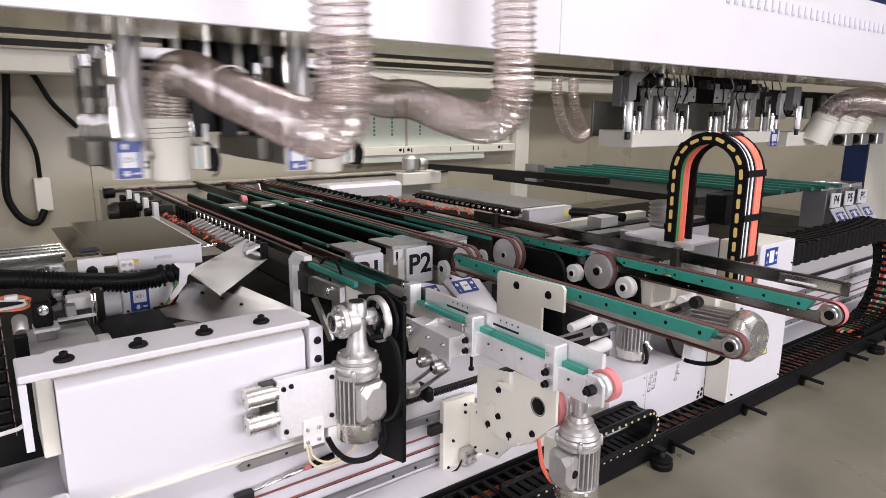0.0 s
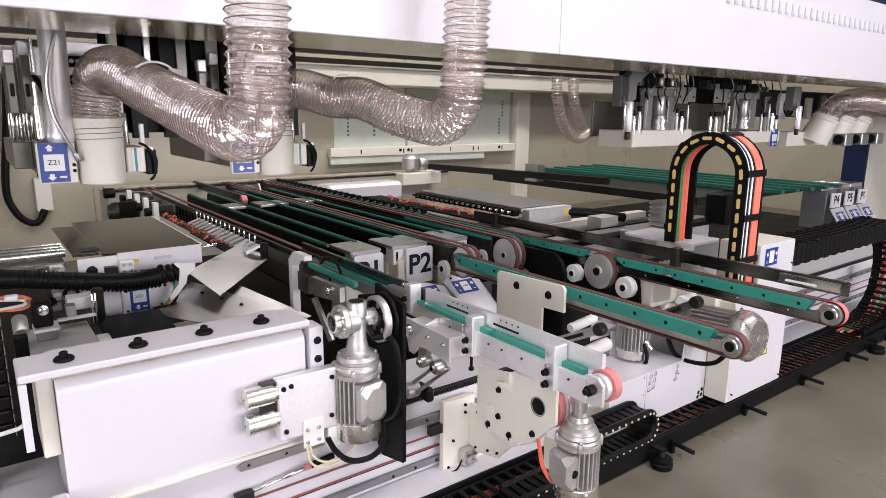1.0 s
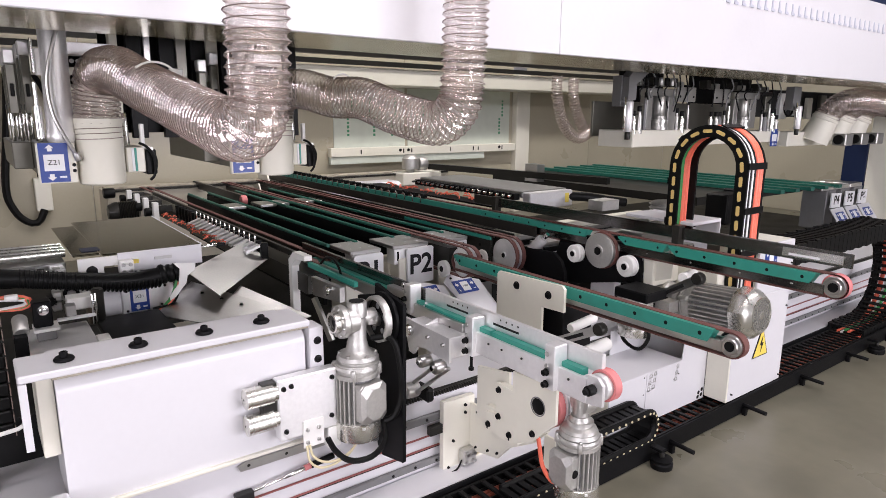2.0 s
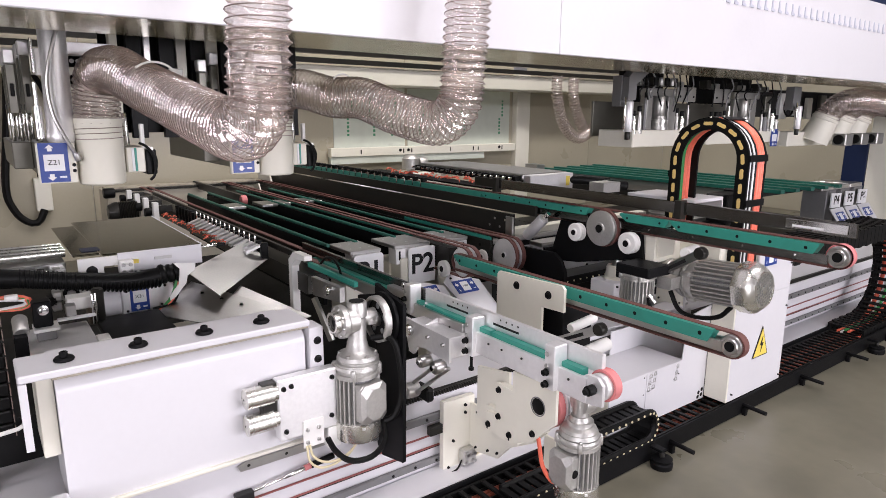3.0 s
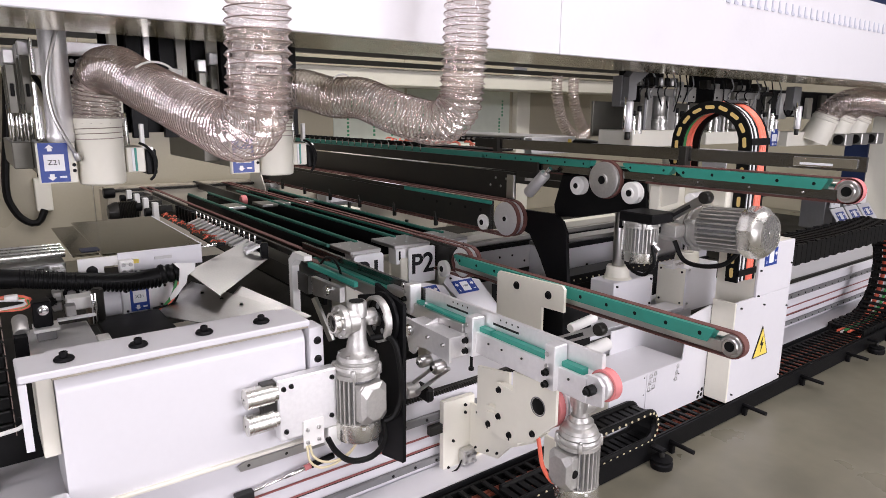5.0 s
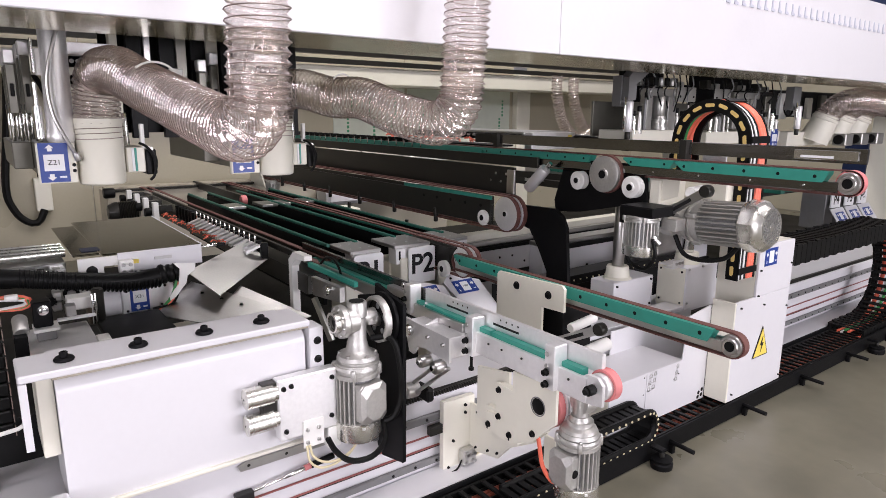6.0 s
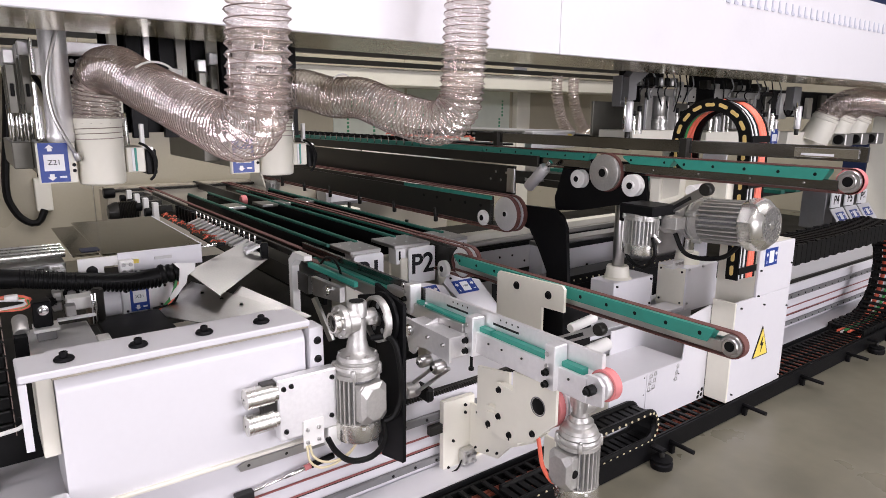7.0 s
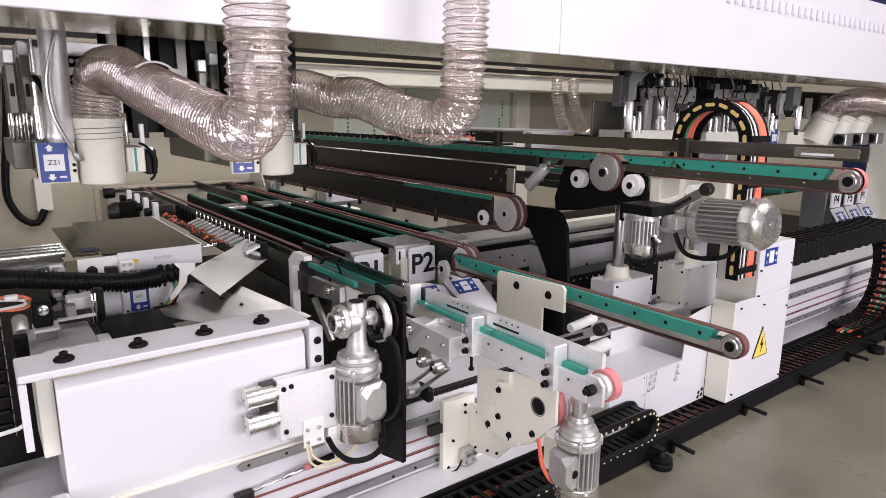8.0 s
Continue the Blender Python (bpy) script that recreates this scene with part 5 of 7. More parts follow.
    part("collar", turned_open(bmesh.new(), (3.48, 2.16, 0.717), (3.48, 2.16, 0.787), [(0, 0.075), (0.9, 0.068), (1, 0.064), (1, 0.038)], 32), CREAM, r, "cream collar")
    socket_row(r, [(3.357, 2.0615, 0.71), (3.357, 2.0615, 0.50), (3.50, 2.0615, 0.71)], -Y, 0.007, STEEL)


def build_conveyor_d():
    d = thing("lifting_conveyor", (2.78, 2.2, 0.4), "long lifting conveyor with green guides and a steel fence", "conveyor")
    x = 2.78
    zc = 0.80
    block("side_plate", x - 0.004, x + 0.008, 1.09, 2.14, 0.761, 0.803, POLISH, d, "dark polished side plate")
    block("side_plate", x - 0.004, x + 0.008, 2.36, 3.3, 0.761, 0.803, POLISH, d, "dark steel side plate")
    for y in (1.22, 1.45, 1.70, 1.95):
        bolt((x - 0.0045, y, 0.782), -X, 0.005, CHROME, d, 0.003)
    bm = bmesh.new()
    for k in range(96):
        box(bm, x + 0.012, x + 0.044, 1.08 + 0.011 * k, 1.0855 + 0.011 * k, 0.7535, 0.7575, 0)
    part("belt_teeth", bm, BELT, d, "fine teeth of the drive belt", False)
    green_guide(d, x - 0.008, 0.05, 1.13, 1.83, W - 0.006, 0.046)
    green_guide(d, x - 0.008, 0.05, 1.84, 2.14, W - 0.006, 0.04)
    green_guide(d, x - 0.008, 0.05, 2.36, 3.3, W - 0.006, 0.04)
    part("belt_guide", slab(bmesh.new(), [(3.3, W - 0.05), (7.2, W - 0.05), (7.2, W - 0.006), (3.3, W - 0.006)], "x", x - 0.008, x + 0.04), GREEN, d, "green plastic belt guide")
    pulley(d, (x + 0.02, 1.055, zc), 0.045, 0.045, STEEL, 0.62, "end_pulley", "steel end pulley")
    part("tyre", turned_open(bmesh.new(), (x + 0.012, 1.055, zc), (x + 0.046, 1.055, zc), [(0, 0.045), (0, 0.053), (1, 0.053), (1, 0.045)], 32), PINK, d, "pink rubber tyre")
    loop_belt(d, x + 0.012, 0.032, [], [], (1.055, zc, 0.046), (7.2, zc, 0.046))
    pulley(d, (x - 0.012, 2.245, 0.748), 0.098, 0.05, CAST, 0.32, "drive_wheel", "turned steel drive wheel")
    part("tyre", turned_open(bmesh.new(), (x - 0.008, 2.245, 0.748), (x + 0.012, 2.245, 0.748), [(0, 0.095), (0, 0.104), (1, 0.104), (1, 0.095)], 36), BELT, d)
    for y, z, r in ((2.425, 0.70, 0.052), (2.06, 0.695, 0.058)):
        pulley(d, (x - 0.015, y, z), r, 0.05, NYLON, 0.42, "idler_roller", "white nylon idler roller")
    plate("mounting_plate", [(2.638, 0.566), (2.575, 0.76), (2.50, 0.812), (2.015, 0.812), (1.985, 0.601), (2.152, 0.581), (2.427, 0.517), (2.624, 0.493)], "x", x + 0.012, x + 0.03, BLACKP, d, "black mounting plate")
    block("arm", x - 0.075, x - 0.03, 1.862, 2.09, 0.511, 0.584, BLACKP, d, "black arm block", 0.004)
    block("arm_root", x - 0.03, x + 0.012, 2.0, 2.09, 0.52, 0.60, BLACKP, d, "", 0.004)
    plate("cream_bracket", [(2.009, 0.744), (1.942, 0.756), (1.829, 0.758), (1.836, 0.664), (1.90, 0.64), (1.997, 0.603)], "x", x + 0.05, x + 0.062, CREAM, d, "cream bracket plate")
    link_bar(d, x - 0.02, (1.88, 0.56), (1.64, 0.715), 0.021)
    round_part("link_eye", (x - 0.045, 1.64, 0.715), (x, 1.64, 0.715), 0.03, DARK, d)
    round_part("spacer", (x - 0.03, 1.72, 0.70), (x + 0.1, 1.74, 0.70), 0.028, NYLON, d)
    block("link_block", x - 0.03, x + 0.05, 1.78, 1.88, 0.50, 0.56, CAST, d)
    block("carrier", x + 0.26, x + 0.33, 1.70, 1.99, 0.46, 0.76, CREAM, d, "cream carrier block", 0.005)
    block("carrier_arm", x + 0.03, x + 0.26, 1.93, 1.99, 0.60, 0.74, CREAM, d, "cream carrier arm", 0.005)
    part("gear_housing", turned(bmesh.new(), (2.95, 1.985, 0.523), (2.94, 1.795, 0.534), [(0, 0.06), (0.1, 0.086), (0.45, 0.086), (0.5, 0.078), (0.78, 0.078), (0.82, 0.098), (0.9, 0.104), (1, 0.104)], 32), CAST, d, "cast gear housing")
    round_part("gear_cap", (2.85, 1.85, 0.53), (2.94, 1.85, 0.53), 0.052, CAST, d)
    motor(d, (2.94, 1.795, 0.534), -Y + Z * 0.06, 0.108, 0.385, -Z * 0.9 + X * 0.4, False, True)
    motor(d, (2.665, 1.92, 0.58), -Z, 0.083, 0.21, -Y, False)
    part("motor_gland", turned(bmesh.new(), (2.655, 1.838, 0.47), (2.655, 1.80, 0.44), [(0, 0.02), (0.4, 0.02), (0.42, 0.014), (1, 0.014)], 14), STEEL, d, "steel cable gland")
    block("motor_bracket", 2.585, 2.768, 1.80, 2.0, 0.575, 0.625, BLACKP, d, "black motor bracket", 0.006)
    round_part("guide_rod", (2.975, 2.285, 0.15), (2.975, 2.285, 0.62), 0.034, STEEL, d, "dark guide rod")
    round_part("guide_rod", (3.48, 2.16, 0.15), (3.48, 2.16, 0.72), 0.036, CHROME, d, "chromed guide rod")
    cable([(2.64, 1.83, 0.47), (2.65, 1.82, 0.38), (2.645, 1.87, 0.31), (2.645, 1.96, 0.33), (2.645, 2.0, 0.41)], 0.010, BLACK, d, "motor_cable")
    cable([(2.87, 1.86, 0.46), (2.87, 1.80, 0.37), (2.88, 1.70, 0.355), (2.90, 1.60, 0.38), (2.92, 1.55, 0.44)], 0.012, BLACK, d, "motor_cable")
    # steel fence on top
    for y0, y1 in ((1.02, 1.80), (1.82, 3.2), (3.22, 3.45)):
        block("fence", x + 0.055, x + 0.07, y0, y1, 0.875, 0.935, POLISH if y0 < 3 else DARK, d, "polished steel fence bar")
    block("fence_plate", x + 0.048, x + 0.0545, 1.05, 1.30, 0.885, 0.925, CHROME, d, "polished end plate")
    block("fence_slot", x + 0.046, x + 0.0475, 1.14, 1.27, 0.892, 0.902, PAPER, d)
    for y in (1.82, 3.21):
        block("fence_clamp", x + 0.03, x + 0.08, y - 0.02, y + 0.02, 0.83, 0.945, DARK, d)
    block("rear_bed", x - 0.03, x - 0.012, 2.75, 7.1, 0.745, 0.81, DARK, d, "dark steel conveyor bed")
    block("lower_bed", x - 0.035, x - 0.012, 2.95, 7.1, 0.555, 0.735, DARK, d, "dark lower bed plate")
    for k in range(4):
        bolt((x - 0.0355, 3.02 + 0.05 * k, 0.69 - 0.05 * (k % 2)), -X, 0.008, STEEL, d, 0.003)
    block("bed_end", x - 0.05, x - 0.036, 2.93, 3.0, 0.57, 0.72, STEEL, d)
    round_part("tilt_cylinder", (x - 0.05, 2.80, 0.62), (x - 0.05, 2.66, 0.75), 0.035, ALU, d, "aluminium tilt cylinder")
    round_part("tilt_rod", (x - 0.05, 2.66, 0.75), (x - 0.05, 2.62, 0.785), 0.014, CHROME, d)
    # rows of feelers and air lines behind the fence
    for k in range(26):
        y = 4.0 + k * 0.115
        f = block("feeler", x + 0.0, x + 0.035, y, y + 0.05, 0.846, 0.880, BLACK, d)
        round_part("feeler_pin", (x - 0.012, y + 0.02, 0.872), (x - 0.012, y + 0.02, 0.815), 0.005, CHROME, f, "", 8)
        block("feeler_tip", x - 0.018, x - 0.001, y, y + 0.03, 0.868, 0.884, BLACK, f)
    # drill head carried along
    block("head_cover", 3.16, 3.62, 3.3, 4.6, 0.90, 0.945, STEEL, d, "brushed steel head cover", 0.006)
    block("head_front", 3.16, 3.60, 3.22, 3.298, 0.82, 0.94, ALU, d, "aluminium head front", 0.005)
    block("head_label", 3.35, 3.45, 3.2185, 3.2195, 0.865, 0.885, PAPER, d)
    block("yellow_tag", 3.52, 3.56, 3.2185, 3.2195, 0.85, 0.92, WARN, d, "yellow tag")
    rnd = random.Random(3)
    for k in range(19):
        y = 3.32 + k * 0.068
        c = block("chuck", 3.10, 3.155, y, y + 0.045, 0.885, 0.93, BLACK, d)
        round_part("drill_bit", (3.06, y + 0.022, 0.915), (3.10, y + 0.022, 0.915), 0.009, CHROME, c, "", 8)
    for k in range(6):
        y = 3.45 + k * 0.26
        for j in range(7):
            q = Vector((2.98 + rnd.uniform(-0.06, 0.06), y + rnd.uniform(-0.08, 0.08), 0.875 + rnd.uniform(-0.01, 0.015)))
            w = Vector((rnd.uniform(-0.04, 0.04), rnd.uniform(-0.05, 0.05), rnd.uniform(-0.004, 0.008)))
            cable([q - w, q + Vector((rnd.uniform(-0.01, 0.01), 0.004, 0.01)), q + w], 0.0055, ORANGE, d, "air_line", n=6, seg=5)
    block("line_tray", 2.90, 3.06, 3.3, 5.1, 0.845, 0.858, BLACKP, d, "black tray under the air lines")
    cable([(3.58, 3.25, 0.89), (3.72, 3.18, 0.88), (3.88, 3.12, 0.85), (4.02, 3.06, 0.83)], 0.035, BLACK, d, "corrugated_hose", "black corrugated hose", 30, 14)
    block("valve_body", 3.50, 3.68, 2.85, 2.98, 0.83, 0.90, CAST, d)
    block("bridge_plate", 3.17, 3.46, 1.95, 2.4, 0.885, 0.905, WHITE, d, "white bridge plate", 0.003)
    block("bridge_drop", 3.452, 3.46, 1.95, 2.10, 0.78, 0.884, WHITE, d)
    round_part("bridge_post", (3.30, 2.2, 0.80), (3.30, 2.2, 0.884), 0.05, CREAM, d)
    # far end bracket
    plate("end_bracket", [(6.85, 0.60), (7.25, 0.60), (7.25, 0.86), (7.0, 0.86)], "x", x - 0.1, x - 0.08, CREAM, d, "cream end bracket")
    a = thing("energy_chain", (3.2, 1.85, 0.9), "black energy chain arch with coloured cables and yellow clips", "cable chain")
    cable_chain_arch(a)
    return d, a


def build_conveyor_b():
    b = thing("inner_conveyor", (2.62, 2.9, 0.4), "inner lifting conveyor with a double drive wheel", "conveyor")
    x = 2.60
    for k in range(2):
        pulley(b, (x + 0.02 + 0.055 * k, 2.87, 0.745), 0.104, 0.03, ALU, 0.2, "drive_wheel", "turned steel drive wheel")
        loop_belt(b, x + 0.008 + 0.055 * k, 0.026, [], [], (2.87, 0.745, 0.105), (7.1, 0.745, 0.105), None, 0.008)
    pulley(b, (x, 3.06, 0.70), 0.05, 0.035, NYLON, 0.5, "idler_roller", "white idler roller")
    block("bed_plate", x + 0.015, x + 0.03, 3.0, 7.1, 0.66, 0.842, DARK, b, "dark steel bed plate")
    part("belt_guide", slab(bmesh.new(), [(3.0, W - 0.03), (4.0, W - 0.03), (4.0, W - 0.008), (3.0, W - 0.008)], "x", x + 0.002, x + 0.014), GREEN, b, "green plastic belt guide")
    block("bed_plate", x + 0.002, x + 0.014, 3.0, 7.1, 0.66, W - 0.032, DARK, b)
    for k in range(5):
        part("screw_hole", rod(bmesh.new(), (x + 0.0005, 3.1 + 0.16 * k, W - 0.075), (x + 0.016, 3.1 + 0.16 * k, W - 0.075), 0.012, 12), BLACK, b)
    plate("swan_neck", [(2.401, 0.20), (2.58, 0.20), (2.587, 0.427), (2.66, 0.55), (2.743, 0.662), (2.93, 0.70), (3.05, 0.78), (2.90, 0.80), (2.54, 0.809), (2.48, 0.77), (2.446, 0.706)], "x", x + 0.095, x + 0.12, BLACKP, b, "black swan-neck plate")
    plate("end_bracket", [(6.7, 0.55), (7.15, 0.55), (7.15, 0.80), (6.9, 0.84)], "x", x - 0.05, x - 0.035, CREAM, b, "cream end bracket")
    motor(b, (x - 0.02, 6.55, 0.64), -Z, 0.07, 0.2, X, False)
    for k in range(6):
        round_part("stud", (x + 0.01, 3.6 + 0.55 * k, 0.60), (x + 0.01, 3.6 + 0.55 * k, 0.70), 0.016, DARK, b)
    return b


# ---- drilling heads under the gantry, with their extraction hoses ----

def drill_head(x, y, text):
    h = thing("drilling_machine", (x, y, 1.36), "vertical drilling machine with air cylinders and a cream nozzle", "drilling machine", "drilling machines")
    block("head_block", x - 0.20, x - 0.125, y - 0.02, y + 0.68, 1.385, 1.497, OLIVE, h, "olive-grey head block", 0.004)
    block("head_front", x - 0.203, x - 0.085, y - 0.045, y - 0.021, 1.358, 1.497, CREAM, h, "cream front plate", 0.003)
    axis_label(h, (x - 0.153, y - 0.047, 1.43), X, Z, 0.088, 0.135, text)
    socket_row(h, [(x - 0.093, y - 0.046, 1.40), (x - 0.093, y - 0.046, 1.42)], -Y, 0.005)
    rnd = random.Random(int(x * 100))
    for k, (cx, cy) in enumerate(((x - 0.19, y + 0.14), (x - 0.236, y + 0.15), (x - 0.19, y + 0.30), (x - 0.236, y + 0.32), (x - 0.19, y + 0.46))):
        dz = -0.03 * (k % 2)
        c = block("air_cylinder", cx - 0.015, cx + 0.015, cy, cy + 0.04, 1.595, 1.797 + dz, OLIVE, h, "square air cylinder", 0.003)
        block("cylinder_cap", cx - 0.018, cx + 0.018, cy - 0.004, cy + 0.044, 1.798 + dz, 1.848 + dz, ALU, c, "pale end cap", 0.004)
        block("fitting", cx - 0.006, cx + 0.006, cy - 0.012, cy - 0.001, 1.655, 1.70, BLACK, c)
        for q in (-0.012, 0.013):
            part("piston_rod", rod(bmesh.new(), (cx + q, cy + 0.01, 1.498), (cx + q, cy + 0.01, 1.61 + 0.03 * rnd.random()), 0.0065, 12), CHROME, h, "chromed piston rod")
    block("rod_bed", x - 0.262, x - 0.2, y + 0.12, y + 0.68, 1.40, 1.497, OLIVE, h, "olive-grey rod bed", 0.004)
    part("main_cylinder", turned(bmesh.new(), (x - 0.118, y + 0.0, 1.497), (x - 0.108, y + 0.0, 2.1), [(0, 0.040), (0.02, 0.046), (0.05, 0.046), (0.06, 0.043), (1, 0.043)], 28), ALU, h, "matt aluminium main cylinder")
    part("damper", turned(bmesh.new(), (x - 0.181, y + 0.0, 1.50), (x - 0.181, y + 0.0, 1.70), [(0, 0.006), (0.05, 0.008), (0.06, 0.015), (0.6, 0.015), (0.61, 0.007), (1, 0.007)], 14), CHROME, h, "slim chromed damper")
    block("damper_block", x - 0.172, x - 0.148, y + 0.0, y + 0.04, 1.725, 1.815, NYLON, h, "white damper block", 0.004)
    block("damper_rail", x - 0.182, x - 0.173, y - 0.012, y + 0.01, 1.73, 1.845, CHROME, h)
    cable([(x - 0.10, y - 0.05, 1.88), (x - 0.145, y - 0.055, 1.72), (x - 0.142, y - 0.06, 1.60), (x - 0.115, y - 0.065, 1.52), (x - 0.085, y - 0.06, 1.455)], 0.0065, STEEL, h, "air_line", "grey air line")
    round_part("hose_fitting", (x - 0.087, y - 0.06, 1.463), (x - 0.078, y - 0.055, 1.435), 0.011, STEEL, h)
    block("back_plate", x - 0.085, x + 0.10, y + 0.19, y + 0.22, 1.42, 1.84, CREAM, h, "cream back plate", 0.004)
    block("upper_plate", x - 0.06, x + 0.09, y + 0.10, y + 0.13, 1.805, 1.85, ALU, h)
    block("plate_gap", x - 0.075, x + 0.085, y + 0.13, y + 0.16, 1.765, 1.803, BLACK, h)
    for k in range(8):
        round_part("indicator", (x - 0.065 + 0.02 * k, y + 0.129, 1.785), (x - 0.065 + 0.02 * k, y + 0.12, 1.785), 0.008, PAPER, h, "white indicator", 10)
    round_part("eyelet", (x - 0.035, y + 0.18, 1.72), (x - 0.035, y + 0.19, 1.72), 0.02, BLACK, h)
    block("side_block", x + 0.085, x + 0.15, y, y + 0.15, 1.38, 1.475, CREAM, h, "cream valve block", 0.004)
    block("green_seal", x + 0.113, x + 0.121, y - 0.004, y - 0.001, 1.385, 1.472, GREEN, h)
    block("white_seal", x + 0.103, x + 0.112, y - 0.004, y - 0.001, 1.385, 1.472, PAPER, h)
    block("sensor", x + 0.152, x + 0.19, y, y + 0.1, 1.37, 1.465, BLACK, h, "black sensor housing", 0.004)
    for k in range(2):
        cable([(x + 0.13, y - 0.01, 1.49), (x + 0.155, y - 0.02, 1.475), (x + 0.178 + 0.006 * k, y - 0.02, 1.43), (x + 0.176, y - 0.012, 1.37), (x + 0.16, y - 0.01, 1.35)], 0.005, BLACK, h, "sensor_lead")
    for k in range(3):
        bolt((x + 0.15 + 0.012 * k, y - 0.002, 1.475 - 0.004 * k), -Y, 0.006, STEEL, h, 0.006)
    round_part("limit_rod", (x + 0.095, y + 0.02, 1.48), (x + 0.092, y + 0.02, 1.60), 0.010, CHROME, h)
    block("limit_rail", x + 0.145, x + 0.16, y + 0.03, y + 0.05, 1.48, 1.56, NYLON, h)
    if text:
        # added black plate that stands in for the shaded gaps behind the head
        block("gap_shade_plate", x + 0.075, x + 0.60, y + 0.30, y + 0.32, 1.52, 1.97, BLACKP, h, "black plate added for the dark gaps behind the heads")
    for k, (mt, w, z0) in enumerate(((CREAM, 0.03, 1.50), (BLACK, 0.06, 1.50), (STEEL, 0.025, 1.62), (BLACK, 0.07, 1.5), (OLIVE, 0.04, 1.55), (BLACK, 0.08, 1.5), (CREAM, 0.045, 1.6), (BLACK, 0.06, 1.5))[:8 if text else 2]):
        xx = x + 0.10 + 0.062 * k
        block("slide_post", xx, xx + w, y + 0.22 + 0.02 * (k % 2), y + 0.27, z0, 1.95, mt, h)
    for k in range(3 if text else 0):
        block("post_cap", x + 0.17 + 0.14 * k, x + 0.225 + 0.14 * k, y + 0.2, y + 0.215, 1.73, 1.78, NYLON, h, "pale post cap", 0.006)
    part("nozzle", turned(bmesh.new(), (x, y, 1.345), (x, y, 1.58), [(0, 0.070), (0.02, 0.076), (0.1, 0.078), (0.9, 0.079), (0.94, 0.082), (1, 0.082)], 40), CREAM, h, "cream extraction nozzle")
    return h


def corrugated(path, r, pitch, parent, name, wire_r=0.0016):
    """A clear hose with rounded, slightly crumpled ribs and its spring wire."""
    total = sum((b - a).length for a, b in zip(path, path[1:]))
    turns = int(total / pitch)
    n = turns * 6 + 1
    seg = 40
    bm = bmesh.new()
    rings = []
    for i, (q, u, w) in enumerate(frames_along(smooth_path(path, n))):
        row = []
        for k in range(seg):
            a = 2 * math.pi * k / seg
            d = u * math.cos(a) + w * math.sin(a)
            crease = noise.noise((q + d * r) * 60.0) * 0.014 + noise.noise((q + d * r) * 15.0) * 0.03
            row.append(bm.verts.new(q + d * (r * (0.94 + 0.06 * math.cos(2 * math.pi * (i / 6 - k / seg)) + crease))))
        rings.append(row)
    for a, b in zip(rings, rings[1:]):
        for k in range(seg):
            bm.faces.new((a[k], a[(k + 1) % seg], b[(k + 1) % seg], b[k]))
    hose = part(name, bm, HOSE, parent, "clear corrugated plastic hose")
    fr = frames_along(smooth_path(path, turns * 16))
    wire = [q + (u * math.cos(2 * math.pi * i / 16) + w * math.sin(2 * math.pi * i / 16)) * (r * 1.008) for i, (q, u, w) in enumerate(fr)]
    part("spring_wire", tube(bmesh.new(), wire, wire_r, 5), WIRE, hose, "coppery spring wire")
    return hose


def build_hoses():
    out = []
    specs = ((((0.385, 2.62, 1.50), (0.387, 2.615, 1.62), (0.40, 2.575, 1.725), (0.435, 2.45, 1.742), (0.475, 2.26, 1.685), (0.516, 2.05, 1.632), (0.543, 1.82, 1.583), (0.569, 1.65, 1.555), (0.586, 1.575, 1.60), (0.592, 1.56, 1.68)),
              ((0.592, 1.56, 1.675), (0.594, 1.56, 1.724), (0.599, 1.56, 1.867), (0.605, 1.56, 2.3), (0.61, 1.57, 2.75))),
             (((1.055, 2.64, 1.50), (1.06, 2.635, 1.60), (1.075, 2.59, 1.685), (1.12, 2.49, 1.70), (1.196, 2.35, 1.665), (1.251, 2.22, 1.66), (1.31, 2.05, 1.603), (1.372, 1.88, 1.57), (1.40, 1.80, 1.63), (1.406, 1.783, 1.72)),
              ((1.406, 1.783, 1.715), (1.409, 1.78, 1.798), (1.421, 1.78, 1.982), (1.425, 1.78, 2.3), (1.43, 1.79, 2.75))))
    for low, high in specs:
        h = thing("extraction_hose", low[-1], "clear corrugated extraction hose with a coppery spring wire", "hose", "extraction hoses")
        corrugated([Vector(v) for v in low], 0.079, 0.0175, h, "lower_hose", 0.0016)
        up = corrugated([Vector(v) for v in high], 0.079, 0.026, h, "upper_hose")
        mid = Vector(low[4]).lerp(Vector(low[5]), 0.35)
        axis = (Vector(low[5]) - Vector(low[4])).normalized()
        side = axis.cross(Z).normalized()
        upw = side.cross(axis)
        arc = [mid + (side * math.cos(a) + upw * math.sin(a)) * 0.091 for a in (math.pi * (0.28 + 0.44 * k / 14) for k in range(15))]
        part("hose_hook", tube(bmesh.new(), arc, 0.0035, 8), NYLON, h, "white wire hook")
        out.append((h, up))
    return out


